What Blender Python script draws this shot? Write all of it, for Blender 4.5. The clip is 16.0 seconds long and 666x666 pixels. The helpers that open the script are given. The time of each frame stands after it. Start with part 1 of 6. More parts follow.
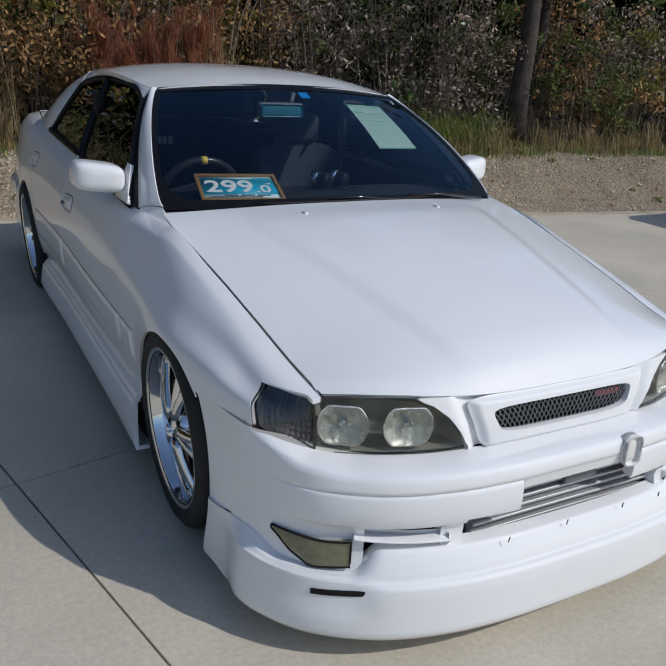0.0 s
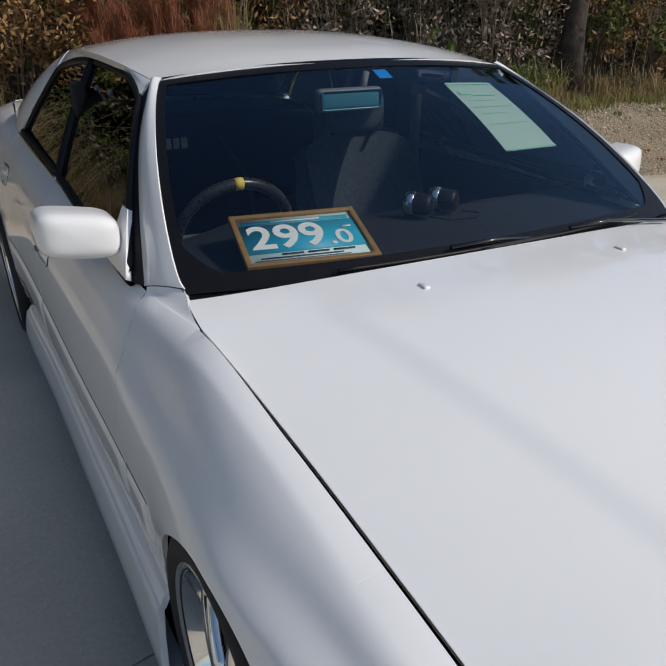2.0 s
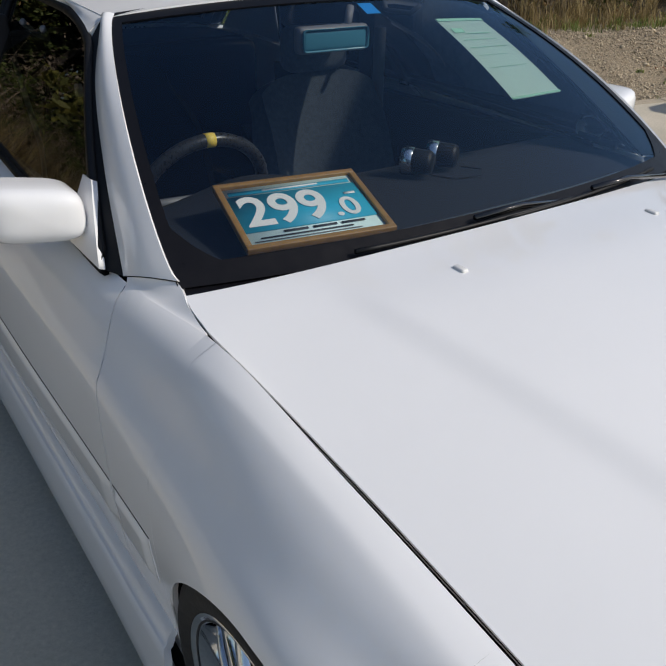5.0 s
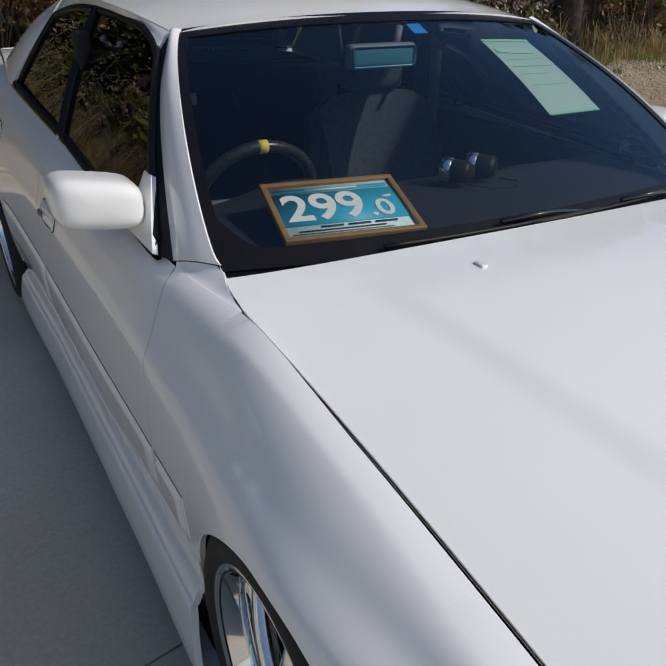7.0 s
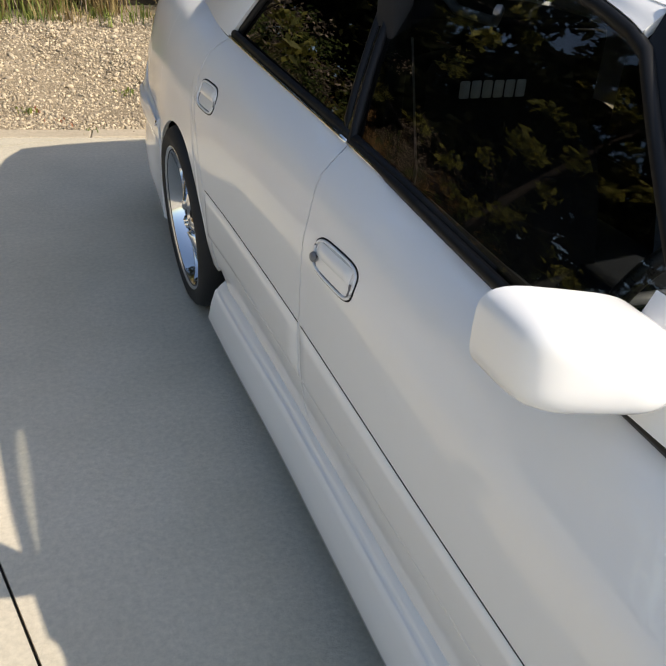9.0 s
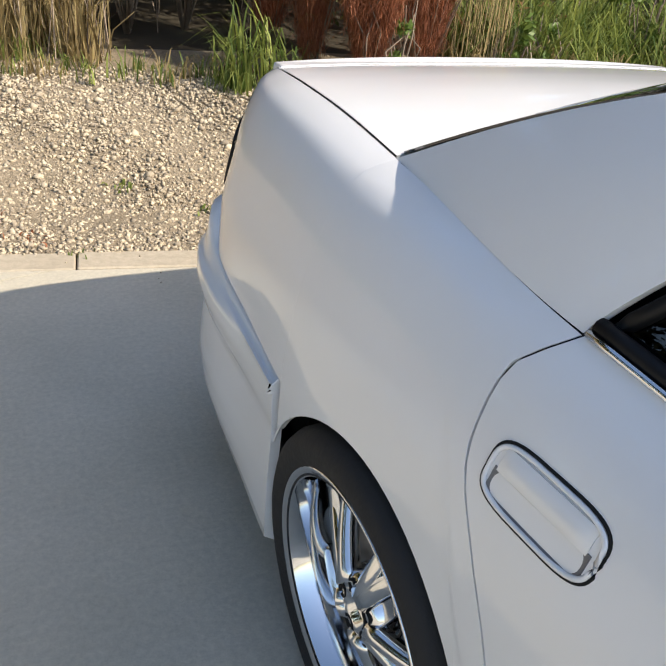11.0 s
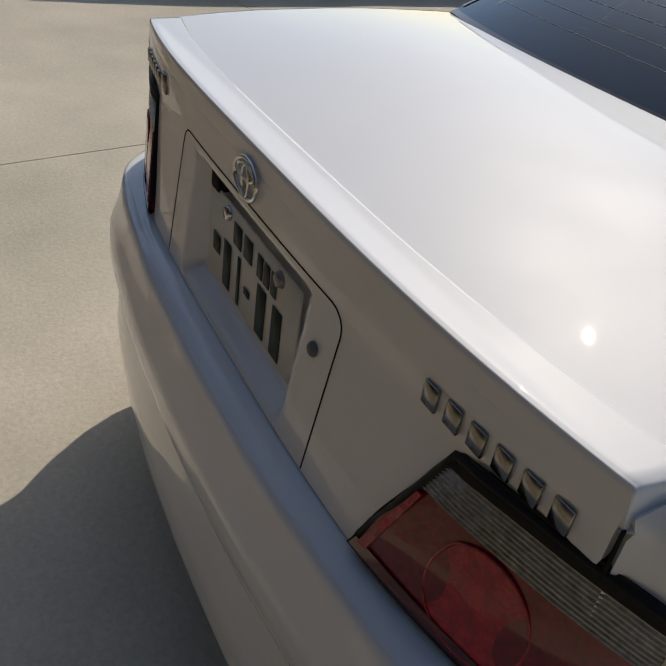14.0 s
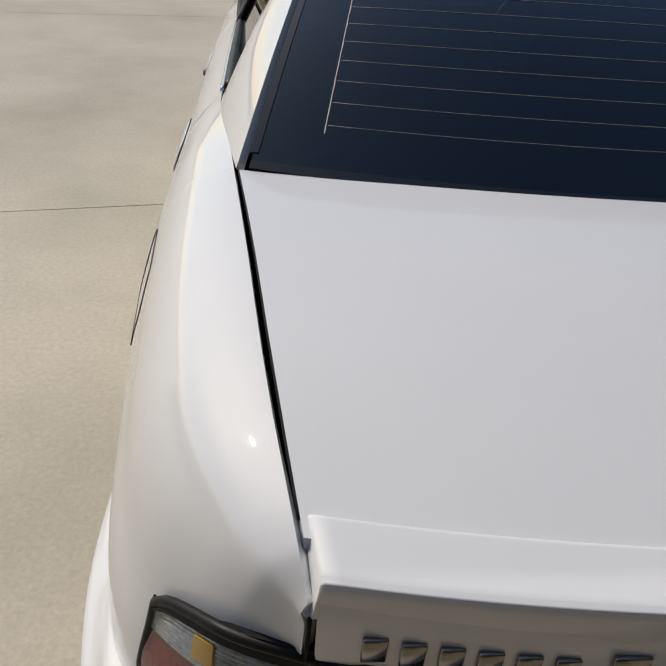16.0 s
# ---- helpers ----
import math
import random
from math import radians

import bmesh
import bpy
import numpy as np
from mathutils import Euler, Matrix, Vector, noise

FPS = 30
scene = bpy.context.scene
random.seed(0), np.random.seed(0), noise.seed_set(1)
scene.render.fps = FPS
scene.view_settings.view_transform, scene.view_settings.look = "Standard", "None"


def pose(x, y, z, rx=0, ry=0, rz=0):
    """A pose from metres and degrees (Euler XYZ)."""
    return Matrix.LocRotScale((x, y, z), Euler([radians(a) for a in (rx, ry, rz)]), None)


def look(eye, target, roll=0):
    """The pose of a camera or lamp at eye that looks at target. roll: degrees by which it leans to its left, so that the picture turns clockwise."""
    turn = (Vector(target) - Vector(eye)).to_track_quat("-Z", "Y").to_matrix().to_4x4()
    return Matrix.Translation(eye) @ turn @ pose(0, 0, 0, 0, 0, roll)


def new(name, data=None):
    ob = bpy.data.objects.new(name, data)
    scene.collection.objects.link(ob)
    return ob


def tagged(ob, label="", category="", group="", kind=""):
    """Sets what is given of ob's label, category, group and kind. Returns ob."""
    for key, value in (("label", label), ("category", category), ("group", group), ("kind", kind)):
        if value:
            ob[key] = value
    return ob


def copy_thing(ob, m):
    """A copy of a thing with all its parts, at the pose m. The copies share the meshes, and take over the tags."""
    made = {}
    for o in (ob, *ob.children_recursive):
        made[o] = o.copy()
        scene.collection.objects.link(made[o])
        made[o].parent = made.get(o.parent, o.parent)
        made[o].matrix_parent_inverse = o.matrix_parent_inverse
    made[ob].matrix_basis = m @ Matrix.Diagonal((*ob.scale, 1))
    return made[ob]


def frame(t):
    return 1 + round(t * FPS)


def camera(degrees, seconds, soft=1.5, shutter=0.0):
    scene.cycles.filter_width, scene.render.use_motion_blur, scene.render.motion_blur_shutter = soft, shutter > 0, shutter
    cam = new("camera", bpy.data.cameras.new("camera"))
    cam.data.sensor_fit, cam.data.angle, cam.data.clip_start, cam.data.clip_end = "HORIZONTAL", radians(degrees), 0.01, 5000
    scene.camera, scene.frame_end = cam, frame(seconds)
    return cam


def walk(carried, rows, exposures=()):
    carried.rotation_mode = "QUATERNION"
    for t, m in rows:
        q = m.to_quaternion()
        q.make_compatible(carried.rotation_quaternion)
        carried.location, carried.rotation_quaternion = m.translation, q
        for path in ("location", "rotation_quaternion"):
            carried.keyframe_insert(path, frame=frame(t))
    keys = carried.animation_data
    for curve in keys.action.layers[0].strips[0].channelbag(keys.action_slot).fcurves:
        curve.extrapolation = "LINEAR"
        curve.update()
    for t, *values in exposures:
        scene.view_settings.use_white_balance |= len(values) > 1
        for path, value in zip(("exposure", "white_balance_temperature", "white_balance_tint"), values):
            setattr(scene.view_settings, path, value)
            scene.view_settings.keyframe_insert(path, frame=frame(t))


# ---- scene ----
cam = camera(47.3, 16.0)
PATH = [
    (0, (-1.402, -2.04, 1.379), (-0.494, -0.389, 0.708), 3.0),
    (0.5, (-1.379, -1.733, 1.361), (-0.473, -0.092, 0.664), 3.7),
    (1, (-1.333, -1.436, 1.39), (-0.434, 0.2, 0.672), 3.7),
    (1.5, (-1.178, -1.158, 1.389), (-0.292, 0.462, 0.622), -0.0),
    (2, (-1.094, -0.934, 1.404), (-0.247, 0.7, 0.623), -0.5),
    (2.5, (-1.129, -0.747, 1.384), (-0.28, 0.838, 0.507), 0.2),
    (3, (-1.186, -0.588, 1.412), (-0.272, 0.941, 0.503), 0.8),
    (3.5, (-1.178, -0.522, 1.413), (-0.214, 0.961, 0.479), 0.9),
    (4, (-1.17, -0.502, 1.416), (-0.196, 0.965, 0.468), 0.9),
    (4.5, (-1.15, -0.528, 1.418), (-0.161, 0.923, 0.461), 0.7),
    (4.7, (-1.141, -0.562, 1.417), (-0.14, 0.882, 0.462), 0.6),
    (6.8, (-1.15, -0.782, 1.426), (-0.198, 0.765, 0.587), 0.7),
    (7, (-1.152, -0.764, 1.403), (-0.278, 0.802, 0.517), 0.6),
    (7.5, (-1.248, -0.638, 1.372), (-0.454, 0.94, 0.433), 3.8),
    (8, (-1.412, -0.346, 1.366), (-0.642, 1.215, 0.38), 3.8),
    (8.5, (-1.421, -0.066, 1.336), (-0.625, 1.444, 0.294), 5.0),
    (9, (-1.35, 0.29, 1.361), (-0.661, 1.858, 0.329), 4.1),
    (9.5, (-1.378, 0.708, 1.312), (-0.684, 2.274, 0.281), 5.3),
    (10, (-1.38, 1.114, 1.339), (-0.59, 2.65, 0.331), 7.0),
    (10.2, (-1.355, 1.294, 1.31), (-0.56, 2.83, 0.305), 6.9),
    (12.3, (-1.317, 3.171, 1.361), (0.013, 4.268, 0.348), 4.2),
    (12.5, (-1.297, 3.336, 1.336), (0.209, 4.169, 0.316), 6.0),
    (12.8, (-1.286, 3.565, 1.375), (0.414, 3.904, 0.378), 7.1),
    (13, (-1.269, 3.666, 1.395), (0.477, 3.644, 0.42), 7.7),
    (13.5, (-1.084, 3.92, 1.335), (0.502, 3.468, 0.204), 5.3),
    (14, (-0.85, 4.156, 1.318), (0.568, 3.297, 0.199), 8.9),
    (14.5, (-0.492, 4.332, 1.342), (0.614, 3.036, 0.296), 6.7),
    (15, (-0.109, 4.318, 1.296), (0.611, 2.791, 0.225), 5.0),
    (15.4, (0.214, 4.278, 1.314), (0.601, 2.631, 0.249), 8.4),
    (15.7, (0.461, 4.193, 1.324), (0.574, 2.528, 0.222), 7.0),
    (16, (0.677, 4.093, 1.371), (0.472, 2.415, 0.301), 5.2),
]
walk(cam, [(t, look(eye, target, roll)) for t, eye, target, roll in PATH], exposures=[(0, -0.2, 5900, 10), (1, -0.1, 6200, 10), (3, 0.03, 6550, 10), (4.7, 0.08, 6500, 10), (7.2, 0.02, 6550, 10), (8.2, 0.62, 7050, 10), (9.0, 0.95, 7100, 10), (10.2, 1.2, 6950, 10), (12.3, 0.7, 6700, 10), (13.2, 0.0, 6700, 10), (14.2, -0.1, 6700, 10), (16, -0.1, 6650, 10)])

# ---- daylight ----
SUN = Vector((0.74, -0.83, 0.965)).normalized()
world = bpy.data.worlds.new("sky")
scene.world = world
world.use_nodes = True
wn = world.node_tree.nodes
sky = wn.new("ShaderNodeTexSky")
sky.sky_type, sky.sun_disc = "NISHITA", False
sky.sun_elevation = math.asin(SUN.z)
sky.sun_rotation = math.atan2(SUN.x, SUN.y)
world.node_tree.links.new(sky.outputs[0], wn["Background"].inputs[0])
wn["Background"].inputs[1].default_value = 0.11
sun = new("sun", bpy.data.lights.new("sun", "SUN"))
sun.data.energy, sun.data.angle, sun.data.color = 2.7, radians(0.53), (1.0, 0.92, 0.80)
sun.matrix_world = SUN.to_track_quat("Z", "Y").to_matrix().to_4x4()


# ---- materials ----
def material(name, colour, rough=0.5, metal=0.0, coat=0.0, spec=0.5, grain=0.0, scale=20.0, stain=0.0, stain_scale=2.0, bump=0.0, bump_scale=60.0,
             colour2=None, vary=0.0, transmission=0.0, ior=1.45, translucent=0.0, coat_rough=0.03):
    """A procedural surface: base colour with fine grain and broad stains, and fine relief."""
    m = bpy.data.materials.new(name)
    m.use_nodes = True
    nt = m.node_tree
    nodes, link = nt.nodes, nt.links.new
    b = nodes["Principled BSDF"]
    b.inputs["Roughness"].default_value = rough
    b.inputs["Metallic"].default_value = metal
    b.inputs["Coat Weight"].default_value = coat
    b.inputs["Coat Roughness"].default_value = coat_rough
    b.inputs["Specular IOR Level"].default_value = spec
    b.inputs["Transmission Weight"].default_value = transmission
    b.inputs["IOR"].default_value = ior
    b.inputs["Base Color"].default_value = (*colour, 1)
    coords = nodes.new("ShaderNodeTexCoord").outputs["Object"]
    out = None

    def mix(kind, a, bb, fac):
        n = nodes.new("ShaderNodeMix")
        n.data_type, n.blend_type = "RGBA", kind
        for value, socket in ((fac, n.inputs[0]), (a, n.inputs[6]), (bb, n.inputs[7])):
            if isinstance(value, (float, int)):
                socket.default_value = value
            elif isinstance(value, tuple):
                socket.default_value = (*value, 1)
            else:
                link(value, socket)
        return n.outputs[2]

    def noise_tex(s, detail=4.0, rough_=0.6):
        n = nodes.new("ShaderNodeTexNoise")
        n.inputs["Scale"].default_value, n.inputs["Detail"].default_value, n.inputs["Roughness"].default_value = s, detail, rough_
        link(coords, n.inputs["Vector"])
        return n.outputs["Fac"]

    def ramp(fac, lo, hi, a=0.0, bb=1.0):
        n = nodes.new("ShaderNodeMapRange")
        n.inputs[1].default_value, n.inputs[2].default_value, n.inputs[3].default_value, n.inputs[4].default_value = lo, hi, a, bb
        link(fac, n.inputs[0])
        return n.outputs[0]

    out = colour
    if vary:
        g = nodes.new("ShaderNodeNewGeometry").outputs["Random Per Island"]
        out = mix("MIX", colour, colour2 or tuple(c * 0.5 for c in colour), ramp(g, 0, 1, 0, vary))
    if stain:
        out = mix("MIX", out, colour2 or tuple(c * 0.5 for c in colour), ramp(noise_tex(stain_scale, 5.0), 0.35, 0.72, 0, stain))
    if grain:
        g = noise_tex(scale, 6.0, 0.7)
        v = nodes.new("ShaderNodeMapRange")
        v.inputs[1].default_value, v.inputs[2].default_value, v.inputs[3].default_value, v.inputs[4].default_value = 0.3, 0.7, 1 - grain, 1 + grain * 0.5
        link(g, v.inputs[0])
        h = nodes.new("ShaderNodeCombineColor")
        for k in range(3):
            link(v.outputs[0], h.inputs[k])
        out = mix("MULTIPLY", out, h.outputs[0], 1.0)
        link(ramp(g, 0.3, 0.7, max(0.0, rough - 0.08), min(1.0, rough + 0.08)), b.inputs["Roughness"])
    if not isinstance(out, tuple):
        link(out, b.inputs["Base Color"])
    if bump:
        n = nodes.new("ShaderNodeBump")
        n.inputs["Strength"].default_value, n.inputs["Distance"].default_value = bump, 0.01
        link(noise_tex(bump_scale, 5.0, 0.65), n.inputs["Height"])
        link(n.outputs[0], b.inputs["Normal"])
    if translucent:
        t = nodes.new("ShaderNodeBsdfTranslucent")
        s = nodes.new("ShaderNodeMixShader")
        s.inputs[0].default_value = translucent
        t.inputs[0].default_value = (*colour, 1)
        if not isinstance(out, tuple):
            link(out, t.inputs[0])
        link(b.outputs[0], s.inputs[1]), link(t.outputs[0], s.inputs[2]), link(s.outputs[0], nodes["Material Output"].inputs[0])
    return m


def glass(name, tint, rough=0.0, ior=1.52, coating=(1, 1, 1)):
    """Thin window glass: lets tinted light straight through and mirrors by its angle."""
    m = bpy.data.materials.new(name)
    m.use_nodes = True
    nt = m.node_tree
    nt.nodes.remove(nt.nodes["Principled BSDF"])
    clear, gloss, mixer, fres = (nt.nodes.new(k) for k in ("ShaderNodeBsdfTransparent", "ShaderNodeBsdfGlossy", "ShaderNodeMixShader", "ShaderNodeFresnel"))
    clear.inputs[0].default_value = (*tint, 1)
    gloss.inputs["Roughness"].default_value = rough
    gloss.inputs[0].default_value = (*coating, 1)
    fres.inputs[0].default_value = ior
    nt.links.new(fres.outputs[0], mixer.inputs[0])
    nt.links.new(clear.outputs[0], mixer.inputs[1])
    nt.links.new(gloss.outputs[0], mixer.inputs[2])
    nt.links.new(mixer.outputs[0], nt.nodes["Material Output"].inputs[0])
    return m


PAINT = material("white_paint", (0.83, 0.83, 0.835), rough=0.5, coat=1.0, spec=0.25, coat_rough=0.012, grain=0.015, scale=3.0)
PAINT_DULL = material("sun_faded_white_paint", (0.76, 0.75, 0.73), rough=0.42, coat=0.5, grain=0.06, scale=6.0)
BLACK = material("black_gap", (0.006, 0.006, 0.006), rough=0.9)
FRIT = material("black_glass_border", (0.006, 0.006, 0.008), rough=0.35, spec=0.2, grain=0.1, scale=40.0)
RUBBER = material("black_rubber_trim", (0.009, 0.009, 0.010), spec=0.3, rough=0.5, grain=0.2, scale=80.0)
GLOSSBLACK = material("gloss_black_trim", (0.01, 0.01, 0.012), rough=0.12, coat=0.6)
TYRE = material("tyre_rubber", (0.018, 0.018, 0.019), rough=0.75, grain=0.3, scale=60.0, bump=0.2, bump_scale=120.0)
CHROME = material("polished_chrome", (0.75, 0.76, 0.78), rough=0.07, metal=1.0)
ALLOY = material("polished_alloy", (0.62, 0.63, 0.66), rough=0.16, metal=1.0, grain=0.05, scale=30.0)
DARKCHROME = material("dark_chrome", (0.30, 0.29, 0.28), rough=0.22, metal=1.0)
STEEL = material("brake_steel", (0.30, 0.29, 0.28), rough=0.45, metal=1.0, grain=0.2, scale=40.0)
INTERCOOLER = material("intercooler_fins", (0.50, 0.50, 0.51), rough=0.45, metal=0.4, grain=0.2, scale=90.0)
GREY = material("grey_plastic", (0.16, 0.16, 0.17), rough=0.5, grain=0.1, scale=50.0)
CABIN = material("dark_cabin_trim", (0.013, 0.015, 0.021), rough=0.75, grain=0.25, scale=70.0, bump=0.2, bump_scale=200.0)
SEATCLOTH = material("grey_seat_cloth", (0.11, 0.125, 0.15), rough=0.95, grain=0.3, scale=60.0, bump=0.3, bump_scale=300.0)
SEATBLACK = material("black_seat_cloth", (0.012, 0.012, 0.014), rough=0.95, grain=0.3, scale=60.0)
LINER = material("headliner", (0.06, 0.06, 0.065), rough=0.95)
LETTER = material("pale_embroidery", (0.80, 0.80, 0.80), rough=0.8)
CLEAR = glass("windscreen_glass", (0.72, 0.79, 0.83), 0.0, 1.52, (0.55, 0.78, 1.0))
TINT = glass("smoked_side_glass", (0.50, 0.53, 0.52))
TINTREAR = glass("dark_rear_glass", (0.07, 0.07, 0.08))
TINTBACK = glass("dark_heated_glass", (0.06, 0.06, 0.07), 0.02, 1.72, (0.72, 0.86, 1.0))
LENS = glass("clear_lamp_lens", (0.80, 0.82, 0.76))
SMOKE = glass("smoked_lamp_lens", (0.58, 0.59, 0.61))
LAMPHOUSE = material("lamp_housing", (0.30, 0.295, 0.27), rough=0.42, metal=0.25, grain=0.2, scale=30.0)
REFLECTOR = material("lamp_reflector", (0.80, 0.80, 0.78), rough=0.22, metal=0.7, grain=0.35, scale=45.0, bump=0.5, bump_scale=60.0)
SMOKEDRIB = material("smoked_lamp_ribs", (0.34, 0.34, 0.35), rough=0.2, metal=0.8, grain=0.5, scale=90.0)
FOGLENS = material("hazy_fog_lens", (0.20, 0.19, 0.11), rough=0.22, coat=0.6, grain=0.25, scale=40.0)
REDLENS = material("red_lamp_lens", (0.22, 0.010, 0.014), rough=0.2, spec=0.3, coat=0.7, grain=0.45, scale=90.0)
REDBRIGHT = material("bright_red_lamp_lens", (0.50, 0.018, 0.030), rough=0.18, spec=0.3, coat=0.6, grain=0.6, scale=70.0, bump=0.4, bump_scale=90.0)
REDDARK = material("deep_red_lamp_lens", (0.10, 0.004, 0.006), rough=0.12, coat=0.8)
CREAMLENS = material("cream_reversing_lens", (0.70, 0.64, 0.50), rough=0.25, coat=0.5, grain=0.5, scale=150.0)
CLEARTAIL = material("clear_tail_lens", (0.46, 0.43, 0.37), rough=0.15, metal=0.3, coat=0.6, grain=0.5, scale=120.0)
AMBER = material("amber_bulb", (0.70, 0.42, 0.06), rough=0.25)
WOODFRAME = material("oak_picture_frame", (0.36, 0.20, 0.07), rough=0.45, grain=0.25, scale=50.0, stain=0.4, stain_scale=12.0)
SIGNBLUE = material("sign_blue_print", (0.03, 0.37, 0.55), rough=0.5)
SIGNPALE = material("sign_pale_print", (0.62, 0.80, 0.80), rough=0.5)
SIGNWHITE = material("sign_white_print", (0.82, 0.82, 0.80), rough=0.5)
INK = material("dark_ink", (0.05, 0.05, 0.06), rough=0.6)
PAPER = material("pale_green_paper", (0.66, 0.86, 0.74), rough=0.8, translucent=0.45)
PAPERINK = material("green_print", (0.30, 0.55, 0.40), rough=0.8)
PLATEPAINT = material("number_plate_paint", (0.72, 0.71, 0.66), rough=0.4, grain=0.05, scale=30.0)
PLATEINK = material("number_plate_green", (0.035, 0.05, 0.04), rough=0.5)
STICKER = material("blue_sticker", (0.02, 0.25, 0.60), rough=0.4)
YELLOW = material("yellow_marker", (0.75, 0.55, 0.10), rough=0.5)
CARBON = material("carbon_rim", (0.03, 0.03, 0.032), rough=0.3, grain=0.5, scale=160.0)
VENTGREY = material("pale_vent_plastic", (0.30, 0.33, 0.35), rough=0.5, grain=0.1, scale=60.0)
HEATWIRE = material("defroster_wire", (0.34, 0.32, 0.30), rough=0.6)


# ---- mesh helpers ----
def curve1(xs, ys):
    """A smooth function through points, monotone between them."""
    xs, ys = np.array(xs, float), np.array(ys, float)
    h, d = np.diff(xs), np.diff(ys) / np.diff(xs)
    m = np.zeros(len(xs))
    m[0], m[-1] = d[0], d[-1]
    for i in range(1, len(xs) - 1):
        if d[i - 1] * d[i] > 0:
            w1, w2 = 2 * h[i] + h[i - 1], h[i] + 2 * h[i - 1]
            m[i] = (w1 + w2) / (w1 / d[i - 1] + w2 / d[i])

    def f(x):
        x = min(max(x, xs[0]), xs[-1])
        i = min(int(np.searchsorted(xs, x, side="right")) - 1, len(xs) - 2)
        t = (x - xs[i]) / h[i]
        return float((2 * t**3 - 3 * t**2 + 1) * ys[i] + (t**3 - 2 * t**2 + t) * h[i] * m[i] + (3 * t**2 - 2 * t**3) * ys[i + 1] + (t**3 - t**2) * h[i] * m[i + 1])

    return f


def lerp(a, b, t):
    return a + (b - a) * t


def smooth(a, b, x):
    t = min(max((x - a) / (b - a), 0), 1)
    return t * t * (3 - 2 * t)


def part(name, bm, mat, parent, label="", flat=False):
    """Links a bmesh as one mesh object under a thing or a part."""
    me = bpy.data.meshes.new(name)
    bm.to_mesh(me)
    bm.free()
    if not flat:
        me.polygons.foreach_set("use_smooth", [True] * len(me.polygons))
    for mm in mat if isinstance(mat, (list, tuple)) else [mat]:
        me.materials.append(mm)
    ob = new(name, me)
    ob.parent = parent
    if label:
        ob["label"] = label
    return ob


def empty(name, label, category, at=(0, 0, 0), **tags):
    ob = new(name)
    ob.empty_display_size = 0.1
    ob.location = at
    return tagged(ob, label, category, **tags)


MIDDLE = Vector((0, 1.4, 0.55))


def sheet(fn, nu, nv, lip=0.012, us=None, vs=None, keep=None, outward=None):
    """A grid surface fn(s, t) with its rim folded inward, so that panels have thickness and real gaps between them."""
    bm = bmesh.new()
    us = us or [i / nu for i in range(nu + 1)]
    vs = vs or [i / nv for i in range(nv + 1)]
    vv = [[bm.verts.new(fn(u, v)) for v in vs] for u in us]
    for i in range(len(us) - 1):
        for j in range(len(vs) - 1):
            if keep is None or keep((us[i] + us[i + 1]) / 2, (vs[j] + vs[j + 1]) / 2):
                try:
                    bm.faces.new((vv[i][j], vv[i + 1][j], vv[i + 1][j + 1], vv[i][j + 1]))
                except ValueError:
                    pass
    bmesh.ops.remove_doubles(bm, verts=bm.verts, dist=1e-5)
    bmesh.ops.delete(bm, geom=[v for v in bm.verts if not v.link_faces], context="VERTS")
    bm.normal_update()
    if bm.faces:
        total = sum((f.normal * f.calc_area() for f in bm.faces), Vector())
        centre = sum((f.calc_center_median() for f in bm.faces), Vector()) / len(bm.faces)
        if total.dot(Vector(outward) if outward else centre - MIDDLE) < 0:
            bmesh.ops.reverse_faces(bm, faces=bm.faces)
            bm.normal_update()
    if lip:
        rim = [e for e in bm.edges if e.is_boundary]
        normals = {v: v.normal.copy() for e in rim for v in e.verts}
        spots = {v.co.copy().freeze(): normals[v] for v in normals}
        for e in rim:
            e.smooth = False
        made = bmesh.ops.extrude_edge_only(bm, edges=rim)["geom"]
        for v in made:
            if isinstance(v, bmesh.types.BMVert):
                key = v.co.copy().freeze()
                v.co -= spots.get(key, Vector()) * lip
    return bm


def box_bm(cx, cy, cz, sx, sy, sz, bevel=0.0, seg=2):
    bm = bmesh.new()
    bmesh.ops.create_cube(bm, size=1)
    bmesh.ops.scale(bm, vec=(sx, sy, sz), verts=bm.verts)
    if bevel:
        bmesh.ops.bevel(bm, geom=bm.edges[:], offset=bevel, segments=seg, affect="EDGES", profile=0.6)
    bmesh.ops.translate(bm, vec=(cx, cy, cz), verts=bm.verts)
    return bm


def tube_bm(points, radius, sides=8, closed=False):
    """A round bar along points."""
    bm = bmesh.new()
    pts = [Vector(p) for p in points]
    rings = []
    n = len(pts)
    for i, p in enumerate(pts):
        a = pts[i - 1] if i or closed else p
        b = pts[(i + 1) % n] if i < n - 1 or closed else p
        d = (b - a).normalized()
        side = d.orthogonal().normalized() if abs(d.z) > 0.95 else d.cross(Vector((0, 0, 1))).normalized()
        up = side.cross(d)
        r = radius(i / max(1, n - 1)) if callable(radius) else radius
        rings.append([bm.verts.new(p + (side * math.cos(k * math.tau / sides) + up * math.sin(k * math.tau / sides)) * r) for k in range(sides)])
    for i in range(n if closed else n - 1):
        a, b = rings[i], rings[(i + 1) % n]
        for k in range(sides):
            bm.faces.new((a[k], a[(k + 1) % sides], b[(k + 1) % sides], b[k]))
    if not closed:
        bm.faces.new(rings[0][::-1])
        bm.faces.new(rings[-1])
    bmesh.ops.recalc_face_normals(bm, faces=bm.faces)
    return bm


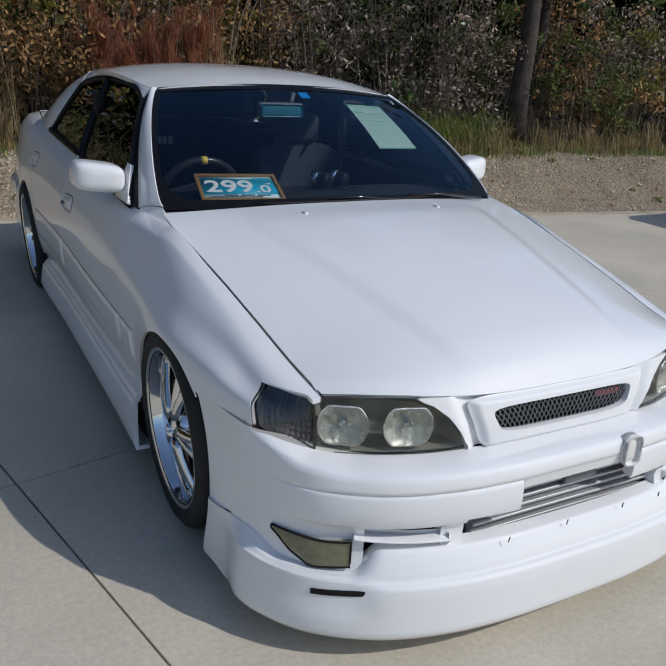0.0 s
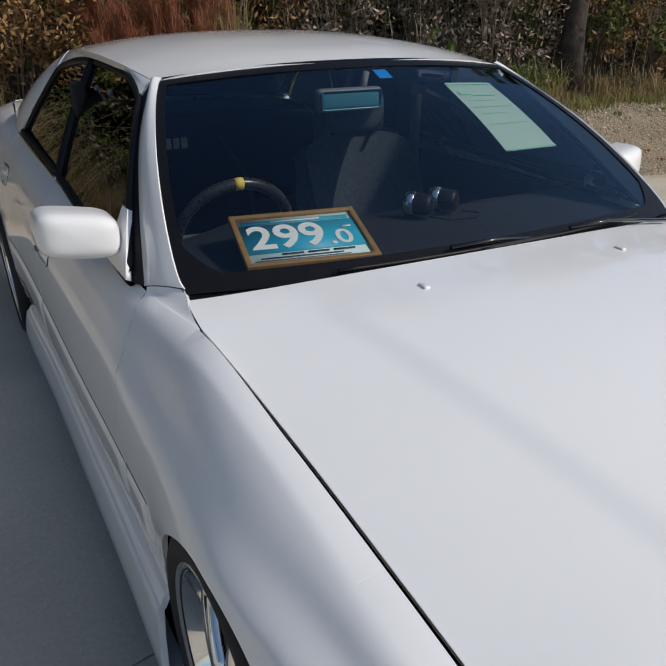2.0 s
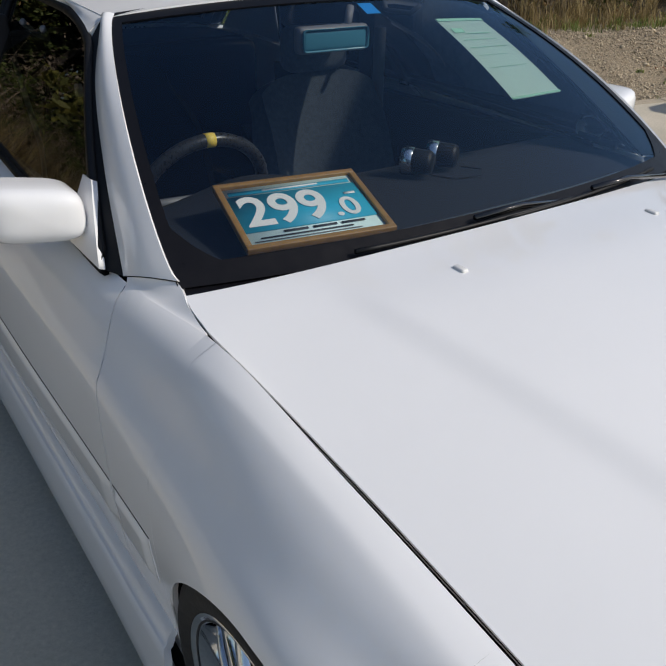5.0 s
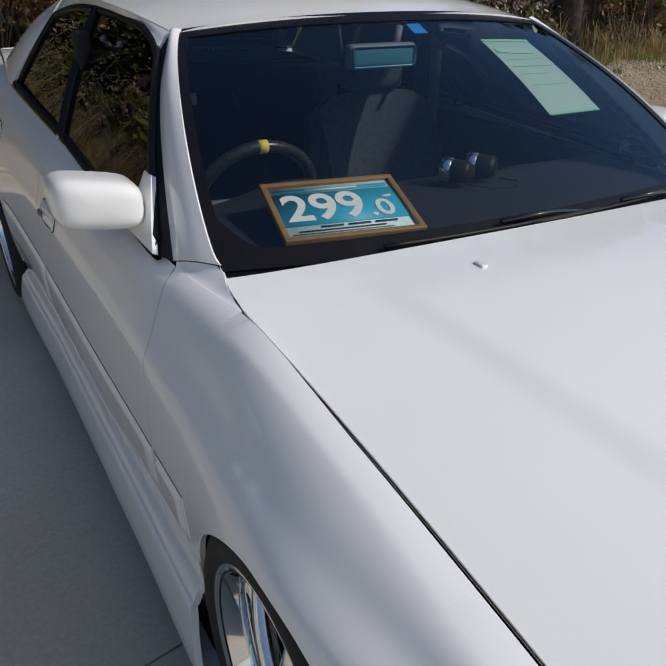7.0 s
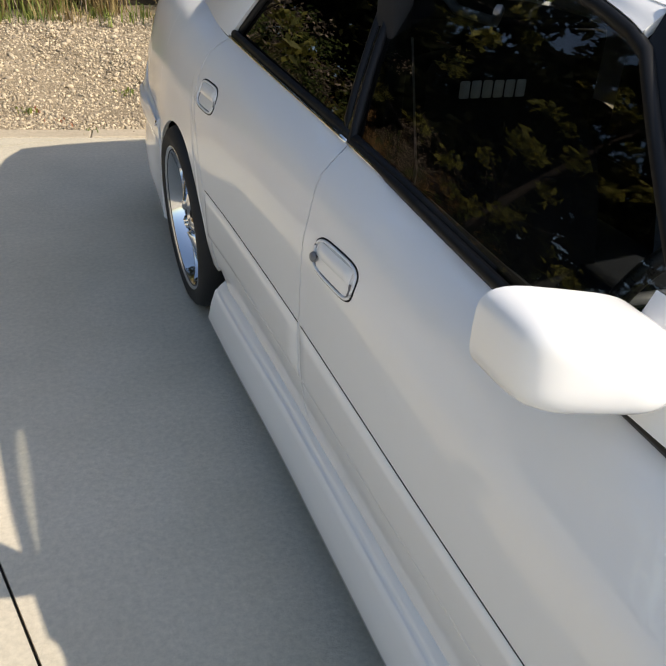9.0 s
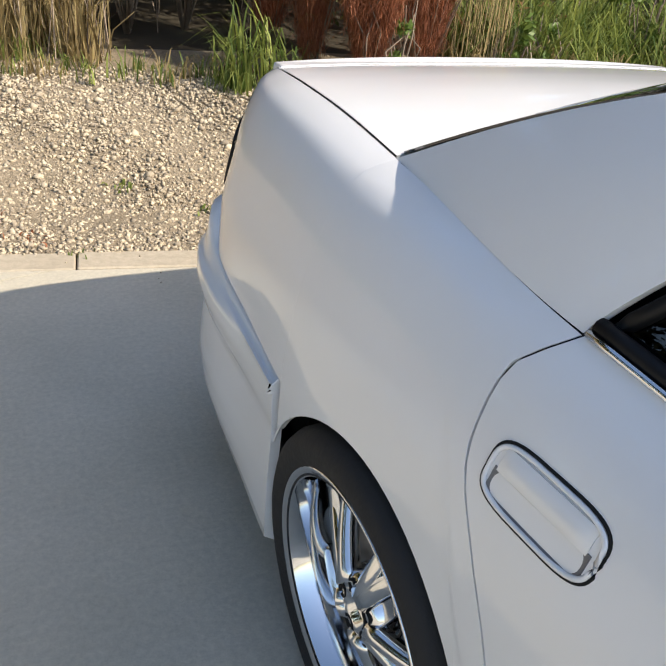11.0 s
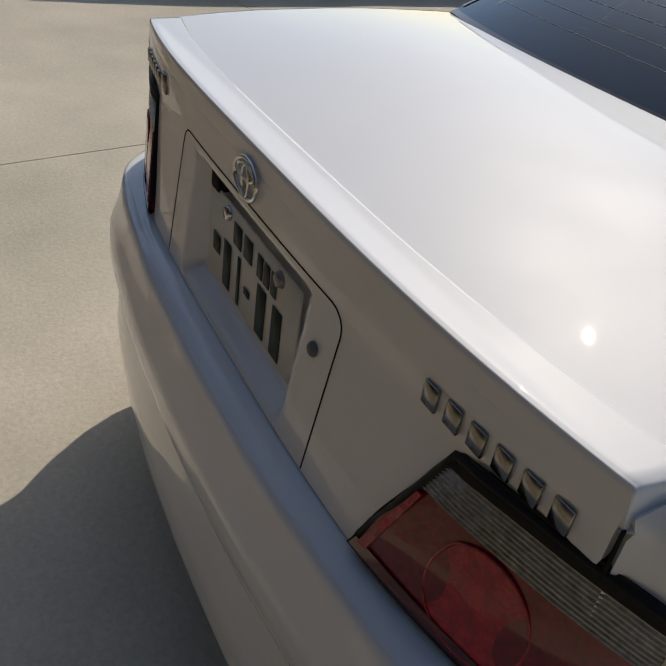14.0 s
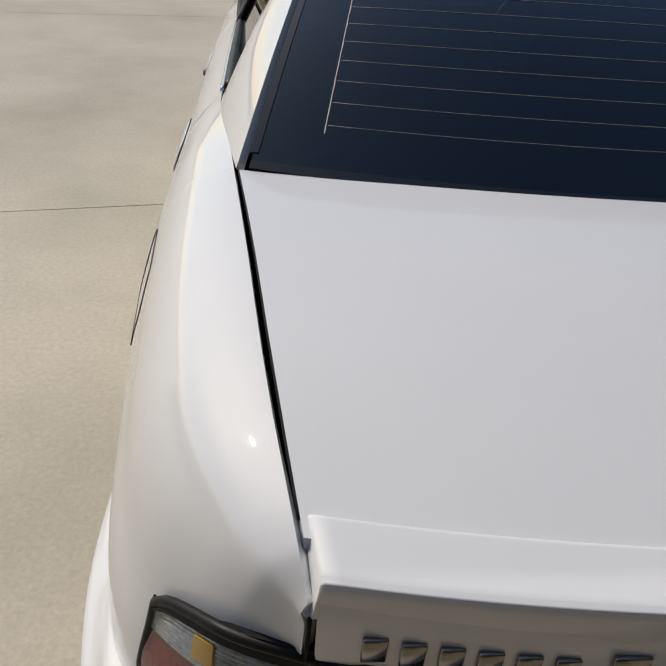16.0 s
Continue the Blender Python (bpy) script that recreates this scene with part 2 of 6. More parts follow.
def ribbon_bm(points, normals, width, lift=0.0015, thick=0.003):
    """A thin band along points lying on a surface."""
    bm = bmesh.new()
    rows = []
    n = len(points)
    for i in range(n):
        p, nn = Vector(points[i]), Vector(normals[i]).normalized()
        d = (Vector(points[min(i + 1, n - 1)]) - Vector(points[max(i - 1, 0)])).normalized()
        side = d.cross(nn).normalized() * width / 2
        rows.append([bm.verts.new(p + side - nn * thick), bm.verts.new(p + side + nn * lift), bm.verts.new(p - side + nn * lift), bm.verts.new(p - side - nn * thick)])
    for a, b in zip(rows, rows[1:]):
        for k in range(3):
            bm.faces.new((a[k], a[k + 1], b[k + 1], b[k]))
    bmesh.ops.recalc_face_normals(bm, faces=bm.faces)
    return bm


def lathe_bm(profile, n=48, axis="x"):
    """A turned shape: profile of (along, radius) about the x axis."""
    bm = bmesh.new()
    rings = []
    for a, r in profile:
        rings.append([bm.verts.new((a, r * math.cos(k * math.tau / n), r * math.sin(k * math.tau / n))) for k in range(n)])
    for p, q in zip(rings, rings[1:]):
        for k in range(n):
            bm.faces.new((p[k], p[(k + 1) % n], q[(k + 1) % n], q[k]))
    bmesh.ops.recalc_face_normals(bm, faces=bm.faces)
    return bm


def joined(*bms):
    out = bmesh.new()
    for b in bms:
        me = bpy.data.meshes.new("tmp")
        b.to_mesh(me)
        b.free()
        out.from_mesh(me)
        bpy.data.meshes.remove(me)
    return out


# ---- the white saloon: shape ----
# y runs from the front axle (0) to the rear axle (2.73); the driver's side is at -x.
YS = [-0.62, -0.45, -0.3, 0.0, 0.35, 0.6, 1.1, 1.6, 2.1, 2.55, 2.9, 3.3, 3.5, 3.60, 3.665, 3.722, 3.757]
F = [
    (0.2,
     [0.74, 0.8, 0.82, 0.83, 0.815, 0.81, 0.81, 0.81, 0.815, 0.83, 0.845, 0.835, 0.82, 0.794, 0.756, 0.703, 0.64]),
    (0.4,
     [0.74, 0.8, 0.825, 0.852, 0.838, 0.84, 0.85, 0.853, 0.857, 0.874, 0.882, 0.853, 0.835, 0.804, 0.763, 0.706, 0.64]),
    (0.535,
     [0.73, 0.79, 0.825, 0.862, 0.848, 0.85, 0.858, 0.862, 0.866, 0.88, 0.885, 0.857, 0.838, 0.806, 0.764, 0.707, 0.64]),
    ([0.575, 0.595, 0.615, 0.62, 0.66, 0.7, 0.71, 0.72, 0.73, 0.73, 0.72, 0.71, 0.7, 0.7, 0.7, 0.7, 0.7],
     [0.718, 0.778, 0.81, 0.846, 0.842, 0.843, 0.85, 0.855, 0.858, 0.866, 0.869, 0.85, 0.832, 0.801, 0.76, 0.705, 0.64]),
    ([0.61, 0.622, 0.655, 0.69, 0.735, 0.748, 0.765, 0.778, 0.79, 0.795, 0.795, 0.79, 0.785, 0.78, 0.78, 0.78, 0.78],
     [0.702, 0.745, 0.76, 0.8, 0.804, 0.82, 0.834, 0.84, 0.842, 0.848, 0.852, 0.832, 0.812, 0.784, 0.747, 0.698, 0.639]),
    ([0.629, 0.66, 0.699, 0.769, 0.84, 0.843, 0.825, 0.845, 0.86, 0.89, 0.942, 0.96, 0.957, 0.951, 0.946, 0.936, 0.915],
     [0.668, 0.708, 0.717, 0.734, 0.747, 0.768, 0.812, 0.818, 0.818, 0.806, 0.78, 0.756, 0.735, 0.717, 0.697, 0.67, 0.637]),
    ([0.634, 0.667, 0.7065, 0.779, 0.85, 0.853, 0.8525, 0.8755, 0.8925, 0.917, 0.955, 0.97, 0.9665, 0.961, 0.956, 0.9465, 0.9265],
     [0.652, 0.684, 0.697, 0.718, 0.735, 0.758, 0.7857, 0.7898, 0.7898, 0.7815, 0.7552, 0.7265, 0.7067, 0.6905, 0.6765, 0.6595, 0.6405]),
    ([0.637, 0.672, 0.712, 0.785, 0.856, 0.86, 0.88, 0.906, 0.925, 0.944, 0.968, 0.98, 0.976, 0.971, 0.966, 0.957, 0.938],
     [0.627, 0.64, 0.653, 0.677, 0.708, 0.745, 0.752, 0.753, 0.754, 0.752, 0.722, 0.684, 0.666, 0.656, 0.648, 0.641, 0.636]),
]
FZ = [curve1(YS, z if isinstance(z, list) else [z] * len(YS)) for z, _ in F]
FX = [curve1(YS, x) for _, x in F]
_cols = {}


def body_x(y, z):
    """Half width of the body side at a place along the car and a height."""
    key = round(y, 5)
    if key not in _cols:
        _cols[key] = curve1([f(y) for f in FZ], [f(y) for f in FX])
    return _cols[key](z)


def top_z(y):
    return FZ[-1](y)


HOOD_REAR = curve1([0.35, 0.43, 0.48], [0.708, 0.703, 0.690])


def HOOD_X(y):
    """Half width of the bonnet along the car."""
    return FX[-1](y) if y < 0.35 else HOOD_REAR(y)


ARCH_F, ARCH_R = (0.0, 0.288, 0.322), (2.735, 0.295, 0.345)
FRONT_SEAM = curve1([0.2, 0.27, 0.4, 0.51, 0.7, 0.86], [0.565, 0.555, 0.53, 0.52, 0.545, 0.594])
MID_SEAM = curve1([0.2, 0.39, 0.544, 0.73, 0.91], [1.57, 1.57, 1.583, 1.602, 1.638])
REAR_SEAM = curve1([0.2, 0.40, 0.50, 0.60, 0.70, 0.80, 0.88, 0.945], [2.33, 2.345, 2.385, 2.43, 2.50, 2.565, 2.575, 2.530])


def arch_low(y, arch, low):
    c, z, r = arch
    if arch is ARCH_F and y < c:
        k = (c - y) / 0.352
        return max(low, z + r * (1 - k ** 2.4) ** (1 / 2.4)) if k < 1 else low
    return max(low, z + math.sqrt(max(0, r * r - (y - c) ** 2))) if abs(y - c) < r else low


def arch_ahead(z):
    """The front arch's edge along the bumper and lip."""
    k = min(1.0, max(0.0, (z - 0.288) / 0.322))
    return -0.352 * (1 - k ** 2.4) ** (1 / 2.4) + 0.045 * smooth(0.27, 0.06, z)


def side_panel(side, y0, y1, low, high, ys, nv=22, start=None, end=None, dx=0.0):
    """A panel of the body side between two seams; low and high are heights along y."""
    def fn(u, v):
        y = lerp(y0, y1, u)
        z = lerp(low(y), high(y), v)
        yy = y
        if end and u > 0.5:
            yy += (end(z) - y1 - 0.002) * (u - 0.5) * 2
        if start and u < 0.5:
            yy += (start(z) - y0 + 0.002) * (0.5 - u) * 2
        return Vector((side * (body_x(yy, z) + dx), yy, z))
    return sheet(fn, ys, nv, lip=0.014)


def spaced(a, b, n, dense=()):
    """Even steps from 0 to 1 for the stretch a to b, with further steps close to some places."""
    out = {i / n for i in range(n + 1)}
    for c in dense:
        for k in (-0.012, -0.006, -0.003, -0.001, 0.001, 0.003, 0.006, 0.012):
            u = (c + k - a) / (b - a)
            if 0 < u < 1:
                out.add(u)
    return sorted(out)


car = empty("sedan_car", "white lowered four-door sports saloon with body kit, parked on concrete", "car")

BUMP_SEAM_F = curve1([-0.56, -0.50, -0.42, -0.30, -0.25], [0.525, 0.540, 0.547, 0.542, 0.538])


def lamp_edge(z):
    """Where the corner lamp ends against the wing."""
    return lerp(-0.513, -0.468, min(1, max(0, (z - 0.54) / 0.095)))

BUMP_SEAM_R = curve1([2.9, 3.0, 3.2, 3.45, 3.55, 3.62, 3.66], [0.575, 0.575, 0.582, 0.592, 0.605, 0.64, 0.665])

for side in (-1, 1):
    which = "driver" if side < 0 else "passenger"
    # wings
    def stretch(y0, y1, low, n, nv, start=None, end=None, dense=(), roof_=False):
        def fn(u, v):
            y = lerp(y0, y1, u)
            if roof_ and v > 0.8:
                # the wing's top sweeps up between bonnet and door to the pillar's foot
                t, w = max(0.0, (y - 0.352) / (y1 - 0.352)), (v - 0.8) / 0.2
                outer = fn(u, 0.8)
                yi = lerp(0.352, 0.486, t)
                inner = Vector((side * (HOOD_X(yi) + 0.0012), yi, lerp(top_z(0.352), 0.884, smooth(0.0, 1.15, t)) - 0.001))
                if y <= 0.352:
                    return outer
                p = outer.lerp(inner, w)
                p.z = outer.z + (inner.z - outer.z) * w ** 1.7
                foot = Vector((side * 0.744, 0.612, 0.864)).lerp(Vector((side * 0.695, 0.488, 0.8874)), w)
                swell = 0.010 * math.sin(math.pi * w)
                foot += Vector((side * swell * 0.75, -swell * 0.3, swell * 0.6))
                return p.lerp(foot, smooth(0.75, 1.0, t))
            if roof_:
                v /= 0.8
            z = lerp(low(y), top_z(y) - 0.001, v)
            if start:
                y += (start(z) - y0) * (1 - u)
            if end:
                y += (end(z) - 0.002 - y1) * max(0.0, u - 0.74) / 0.26
            return Vector((side * body_x(y, z), y, z))
        return sheet(fn, 0, nv, 0.014, us=spaced(y0, y1, n, dense), vs=[0.8 * k / nv for k in range(nv)] + [0.8 + 0.2 * k / 12 for k in range(13)] if roof_ else None)
    bm = joined(stretch(-0.606, -0.468, lambda y: min(0.641, top_z(y) - 0.004), 14, 8),
                stretch(-0.468, -0.250, lambda y: BUMP_SEAM_F(y) + 0.003, 16, 24, start=lamp_edge),
                stretch(-0.250, 0.565, lambda y: arch_low(y, ARCH_F, 0.21), 50, 30, end=FRONT_SEAM, dense=(0.322, 0.352), roof_=True))
    fender = part("front_fender", bm, PAINT, car)
    # doors
    bm = side_panel(side, 0.565, 1.60, lambda y: 0.22, lambda y: top_z(y), 50, 26, FRONT_SEAM, MID_SEAM)
    door = part("front_door", bm, PAINT, car)
    a, b = 1.60, 2.50
    rl = lambda y: arch_low(y, ARCH_R, 0.22)
    bm = side_panel(side, a, b, lambda y: 0.22 if y < 2.30 else lerp(0.22, 0.33, smooth(2.30, 2.42, y)), lambda y: top_z(y), 46, 26, MID_SEAM, REAR_SEAM)
    rdoor = part("rear_door", bm, PAINT, car)
    # quarter panel, over the rear arch and round to the tail
    a, b = 2.50, 3.7565

    def ql(y):
        if y < 3.03:
            return arch_low(y, ARCH_R, 0.30)
        return BUMP_SEAM_R(y) + 0.003
    us = spaced(a, b, 70, (3.03, 3.08, 3.70, 3.73, 3.748))

    def qfn(u, v):
        y = lerp(a, b, u)
        k = max(0, 0.35 - u) / 0.35
        low = ql(y)
        for _ in range(6):
            low = ql(y + k * (REAR_SEAM(low) - a + 0.002))
        z = lerp(low, top_z(y) - 0.001, v)
        yy = y + k * (REAR_SEAM(z) - a + 0.002)
        return Vector((side * body_x(yy, z), yy, z))
    quarter = part("rear_quarter_panel", sheet(qfn, 0, 26, 0.014, us=us), PAINT, car)
    # rolled arch lips
    for arch, lo, hi, owner in ((ARCH_F, -8, 141, fender), (ARCH_R, 8, 176, quarter)):
        c, zc, r = arch
        pts = []
        for k in range(41):
            ang = radians(lerp(lo, hi, k / 40))
            y, z = c + r * math.cos(ang), zc + r * math.sin(ang)
            if arch is ARCH_F and ang > math.pi / 2:
                z = lerp(zc + r, 0.545, (ang - math.pi / 2) / radians(hi - 90)) if z < zc else arch_low(y * 1.06, arch, 0.2)
                y *= 1.06
            pts.append((side * (body_x(y, max(z, 0.22)) - 0.003), y, z))
        part("arch_lip", tube_bm(pts, 0.0026, 6), PAINT, owner)
        # the well behind the arch
        def well(u, v):
            ang = radians(lerp(-15, 195, u))
            return Vector((side * lerp(0.80, 0.52, v), c + (r + (0.055 if arch is ARCH_F and ang > math.pi / 2 else 0.018)) * math.cos(ang), zc + (r + 0.018) * math.sin(ang)))
        part("wheel_well", sheet(well, 30, 3, 0, outward=(0, 0, -1)), BLACK, owner)
        bm = bmesh.new()
        bmesh.ops.create_circle(bm, cap_ends=True, radius=r + 0.02, segments=32)
        bmesh.ops.rotate(bm, verts=bm.verts, matrix=Euler((0, math.pi / 2, 0)).to_matrix())
        bmesh.ops.translate(bm, verts=bm.verts, vec=(side * 0.52, c, zc))
        part("well_wall", bm, BLACK, owner)
    # rub strips along the doors
    for owner, y0, y1 in ((fender, 0.345, 0.512), (door, 0.528, 1.572), (rdoor, 1.590, 2.372)):
        def strip(u, v):
            y = lerp(y0, y1, u)
            z = lerp(0.405, 0.510 + 0.038 * smooth(0.4, 1.8, y), v)
            taper = smooth(0, 0.03, min(u, 1 - u) * (y1 - y0))
            edge = smooth(0, 0.12, v) * smooth(0, 0.10, 1 - v)
            return Vector((side * (body_x(y, z) + 0.001 + 0.007 * edge * max(0.05, taper)), y, z))
        strip_ob = part("rub_strip", sheet(strip, 40, 10, 0.006), PAINT, owner)
        edge_pts = [strip(i / 40, 1.0) for i in range(41)]
        part("strip_gap", tube_bm([p + Vector((-side * 0.001, 0, 0.001)) for p in edge_pts], 0.0013, 5), BLACK, strip_ob)
    # belt trim: chrome line and black rubber under the glass
    for owner, y0, y1 in ((door, 0.70, 1.632), (rdoor, 1.645, 2.528)):
        ys = [lerp(y0, y1, k / 24) for k in range(25)]
        part("chrome_strip", tube_bm([(side * (body_x(y, top_z(y)) + 0.002), y, top_z(y) + 0.003) for y in ys], 0.005, 8), CHROME, owner)
        pts = [(side * (body_x(y, top_z(y)) - 0.012), y, top_z(y) + 0.010) for y in ys]
        part("belt_seal", tube_bm(pts, 0.011, 8), RUBBER, owner)
    # recessed door handles
    for owner, yc, zc, tilt in ((door, 1.450, 0.738, -0.05), (rdoor, 2.442, 0.800, -0.03)):
        def on(dy, dz, lift):
            y, z = yc + dy, zc + dz
            return Vector((side * (body_x(y, z) + lift), y, z))
        hw, hh = (0.090, 0.032) if owner is door else (0.082, 0.034)
        loop = []
        for k in range(40):
            ang = k * math.tau / 40
            cx, sx_ = math.cos(ang), math.sin(ang)
            dy, dz = hw * math.copysign(abs(cx) ** 0.50, cx), hh * math.copysign(abs(sx_) ** 0.55, sx_)
            loop.append((dy, dz + dy * tilt))
        ring = tube_bm([on(dy, dz, 0.001) for dy, dz in loop], 0.0035, 6, closed=True)
        handle = part("door_handle", ring, PAINT, owner)
        part("handle_gap", tube_bm([on(dy * 1.05, dz * 1.12, -0.0006) for dy, dz in loop], 0.0025, 6, closed=True), BLACK, handle)
        def cup(u, v):
            dy, dz = lerp(-0.9, 0.9, u) * hw, lerp(-0.9, 0.05, v) * hh
            return on(dy, dz + dy * tilt, 0.0015 - 0.010 * math.sin(math.pi * v) * smooth(0, 0.15, min(u, 1 - u)))
        part("finger_cup", sheet(cup, 20, 8, 0.002), GREY, handle)
        def flap(u, v):
            dy, dz = lerp(-0.84, 0.84, u) * hw, lerp(-0.02, 0.85, v) * hh
            return on(dy, dz + dy * tilt, 0.003 + 0.004 * math.sin(math.pi * v) * smooth(0, 0.1, min(u, 1 - u)))
        part("pull_flap", sheet(flap, 20, 8, 0.004), PAINT, handle)
        if owner is door:
            bm = lathe_bm([(0.004, 0.0), (0.004, 0.008), (0.0, 0.0105), (-0.004, 0.0105)], 20)
            bmesh.ops.scale(bm, vec=(side, 1, 1), verts=bm.verts)
            bmesh.ops.translate(bm, vec=on(0.076, -0.010, 0.008), verts=bm.verts)
            part("key_lock", bm, GREY, owner)

    # side skirt
    def skirt(u, v):
        y = lerp(0.302, 2.345, u)
        flare = 0.012 * smooth(1.6, 2.3, y) + 0.006 * smooth(0.7, 0.25, y)
        drop = lerp(0.105, 0.112, u)
        prof = [(0.818, 0.282), (0.836, 0.264), (0.842, 0.252), (0.850, 0.246), (0.858, 0.200), (0.864, drop + 0.02), (0.860, drop), (0.80, drop)]
        k = v * (len(prof) - 1)
        i = min(int(k), len(prof) - 2)
        x, z = lerp(prof[i][0], prof[i + 1][0], k - i), lerp(prof[i][1], prof[i + 1][1], k - i)
        lean = lerp(-0.028, 0.035, (z - 0.1) / 0.18) * (smooth(0.55, 0.30, y) - smooth(2.1, 2.34, y))
        return Vector((side * (x + flare), y + lean, z + (0.02 * smooth(0.6, 0.25, y) if z > 0.2 else 0.0)))
    part("side_skirt", sheet(skirt, 40, 14, 0.015), PAINT, car, "white moulded side skirt")

# sills and floor pan close the underside
part("floor_pan", box_bm(0, 1.50, 0.20, 1.50, 3.9, 0.06, 0.01), BLACK, car)
for side in (-1, 1):
    part("sill", box_bm(side * 0.785, 1.30, 0.24, 0.06, 1.95, 0.26, 0.01), BLACK, car)

# ---- bonnet, roof, boot ----
HOOD_C = curve1([-0.76, -0.735, -0.68, -0.55, -0.3, 0.0, 0.2, 0.39], [0.628, 0.648, 0.695, 0.745, 0.806, 0.864, 0.890, 0.905])
HOOD_E = curve1([-0.70, -0.62, -0.45, -0.3, 0.0, 0.35, 0.48], [0.610, 0.637, 0.672, 0.712, 0.785, 0.856, 0.876])


def hood_z(x, y):
    xe = HOOD_X(y)
    return lerp(HOOD_C(y), HOOD_E(y), min(1.0, abs(x) / xe) ** 2.3)


def hood_front(x):
    return -0.752 + 0.62 * abs(x) ** 3.2 + 0.012


def hood_rear(x):
    return 0.372 + 0.10 * (abs(x) / 0.69) ** 2.2


def hood(u, v):
    s = u * 2 - 1
    x0 = s * 0.655
    y = lerp(hood_front(x0), hood_rear(x0), v)
    x = s * (HOOD_X(y) + lerp(0.0014, -0.0012, v))
    ridge = lerp(0.27, 0.50, v)
    crease = 0.0075 * (1 - smooth(ridge - 0.035, ridge + 0.035, abs(x))) * smooth(0, 0.12, v) * smooth(1.0, 0.8, v)
    return Vector((x, y, hood_z(x, y) + crease - 0.010 * (1 - smooth(0, 0.03, v))))


part("bonnet", sheet(hood, 110, 60, 0.016), PAINT, car, "smooth white bonnet")
# engine bay floor seen through gaps
part("engine_bay", box_bm(0, -0.075, 0.55, 1.0, 0.85, 0.02), BLACK, car)

WS_B = lambda x: (0.390 + 0.10 * (abs(x) / 0.695) ** 2.2, 0.888 - 0.004 * (abs(x) / 0.69) ** 2)
WS_T = lambda x: (1.035 + 0.055 * (abs(x) / 0.535) ** 2.2, 1.272 - 0.030 * (abs(x) / 0.535) ** 2.2)


def screen(u, v, lift=0.0):
    s = u * 2 - 1
    x = s * (lerp(0.695, 0.535, v) + 0.036 * max(0.0, math.sin(math.pi * min(1, max(0, v)))) ** 0.6)
    yb, zb = WS_B(s * 0.695)
    yt, zt = WS_T(s * 0.535)
    bulge = 0.022 * math.sin(math.pi * v)
    return Vector((x, lerp(yb, yt, v) - bulge * 0.55 - lift * 0.5, lerp(zb, zt, v) + bulge * 0.8 + lift * 0.85))


windscreen = part("windscreen", sheet(screen, 40, 24, 0.0), CLEAR, car, "clear windscreen reflecting dark blue sky")
windscreen.visible_shadow = False


def border(fn, u0, u1, v0, v1, n, m, lift):
    return sheet(lambda a, b: fn(lerp(u0, u1, a), lerp(v0, v1, b), lift), n, m, 0.004)


part("screen_border", joined(*(sheet(lambda a, b: screen(*(lambda q: (q if c < 1 else 1 - q, lerp(0.03, 0.03 + 0.16 * (1 - a) ** 2.2, b)))(0.012 + 0.085 * a), 0.0028), 10, 4, 0.003) for c in (0, 1)), border(screen, 0, 1, -0.015, 0.05, 40, 3, 0.003), border(screen, 0, 1, 0.955, 1.012, 40, 2, 0.003),
                             border(screen, 0.001, 0.019, 0.04, 1, 2, 24, 0.003), border(screen, 0.981, 0.999, 0.04, 1, 2, 24, 0.003)), FRIT, windscreen)
# cowl between bonnet and glass
def cowl(u, v):
    s = u * 2 - 1
    x = s * 0.69
    yb, zb = WS_B(x)
    return Vector((x, lerp(hood_rear(x) - 0.02, yb + 0.015, v), lerp(0.868, zb - 0.002, v)))
part("cowl", sheet(cowl, 30, 3, 0.004), FRIT, car)

ROOF_E = [(1.085, 0.552, 1.240), (1.4, 0.575, 1.273), (1.75, 0.582, 1.287), (2.1, 0.565, 1.282), (2.34, 0.548, 1.268)]
RX, RZ = curve1([r[0] for r in ROOF_E], [r[1] for r in ROOF_E]), curve1([r[0] for r in ROOF_E], [r[2] for r in ROOF_E])
RC = curve1([1.02, 1.2, 1.5, 1.8, 2.1, 2.44], [1.270, 1.305, 1.334, 1.342, 1.332, 1.297])


def roof(u, v):
    s = u * 2 - 1
    y0 = 1.030 + 0.055 * abs(s) ** 2.2
    y1 = 2.42 - 0.09 * abs(s) ** 2.2
    y = lerp(y0, y1, v)
    x = s * RX(y)
    return Vector((x, y, lerp(RC(y), RZ(y), abs(s) ** 2.6)))


part("roof", sheet(roof, 40, 34, 0.02), PAINT, car)


def rear_glass(u, v, lift=0.0):
    s = u * 2 - 1
    x = s * lerp(0.690, 0.535, v)
    yb, zb = 3.155 - 0.120 * abs(s) ** 2.2, 0.996 - 0.016 * abs(s) ** 2
    yt, zt = 2.425 - 0.09 * abs(s) ** 2.2, 1.293 - 0.030 * abs(s) ** 2.4
    bulge = 0.03 * math.sin(math.pi * v)
    return Vector((x, lerp(yb, yt, v) + bulge * 0.45 + lift * 0.4, lerp(zb, zt, v) + bulge * 0.9 + lift * 0.9))


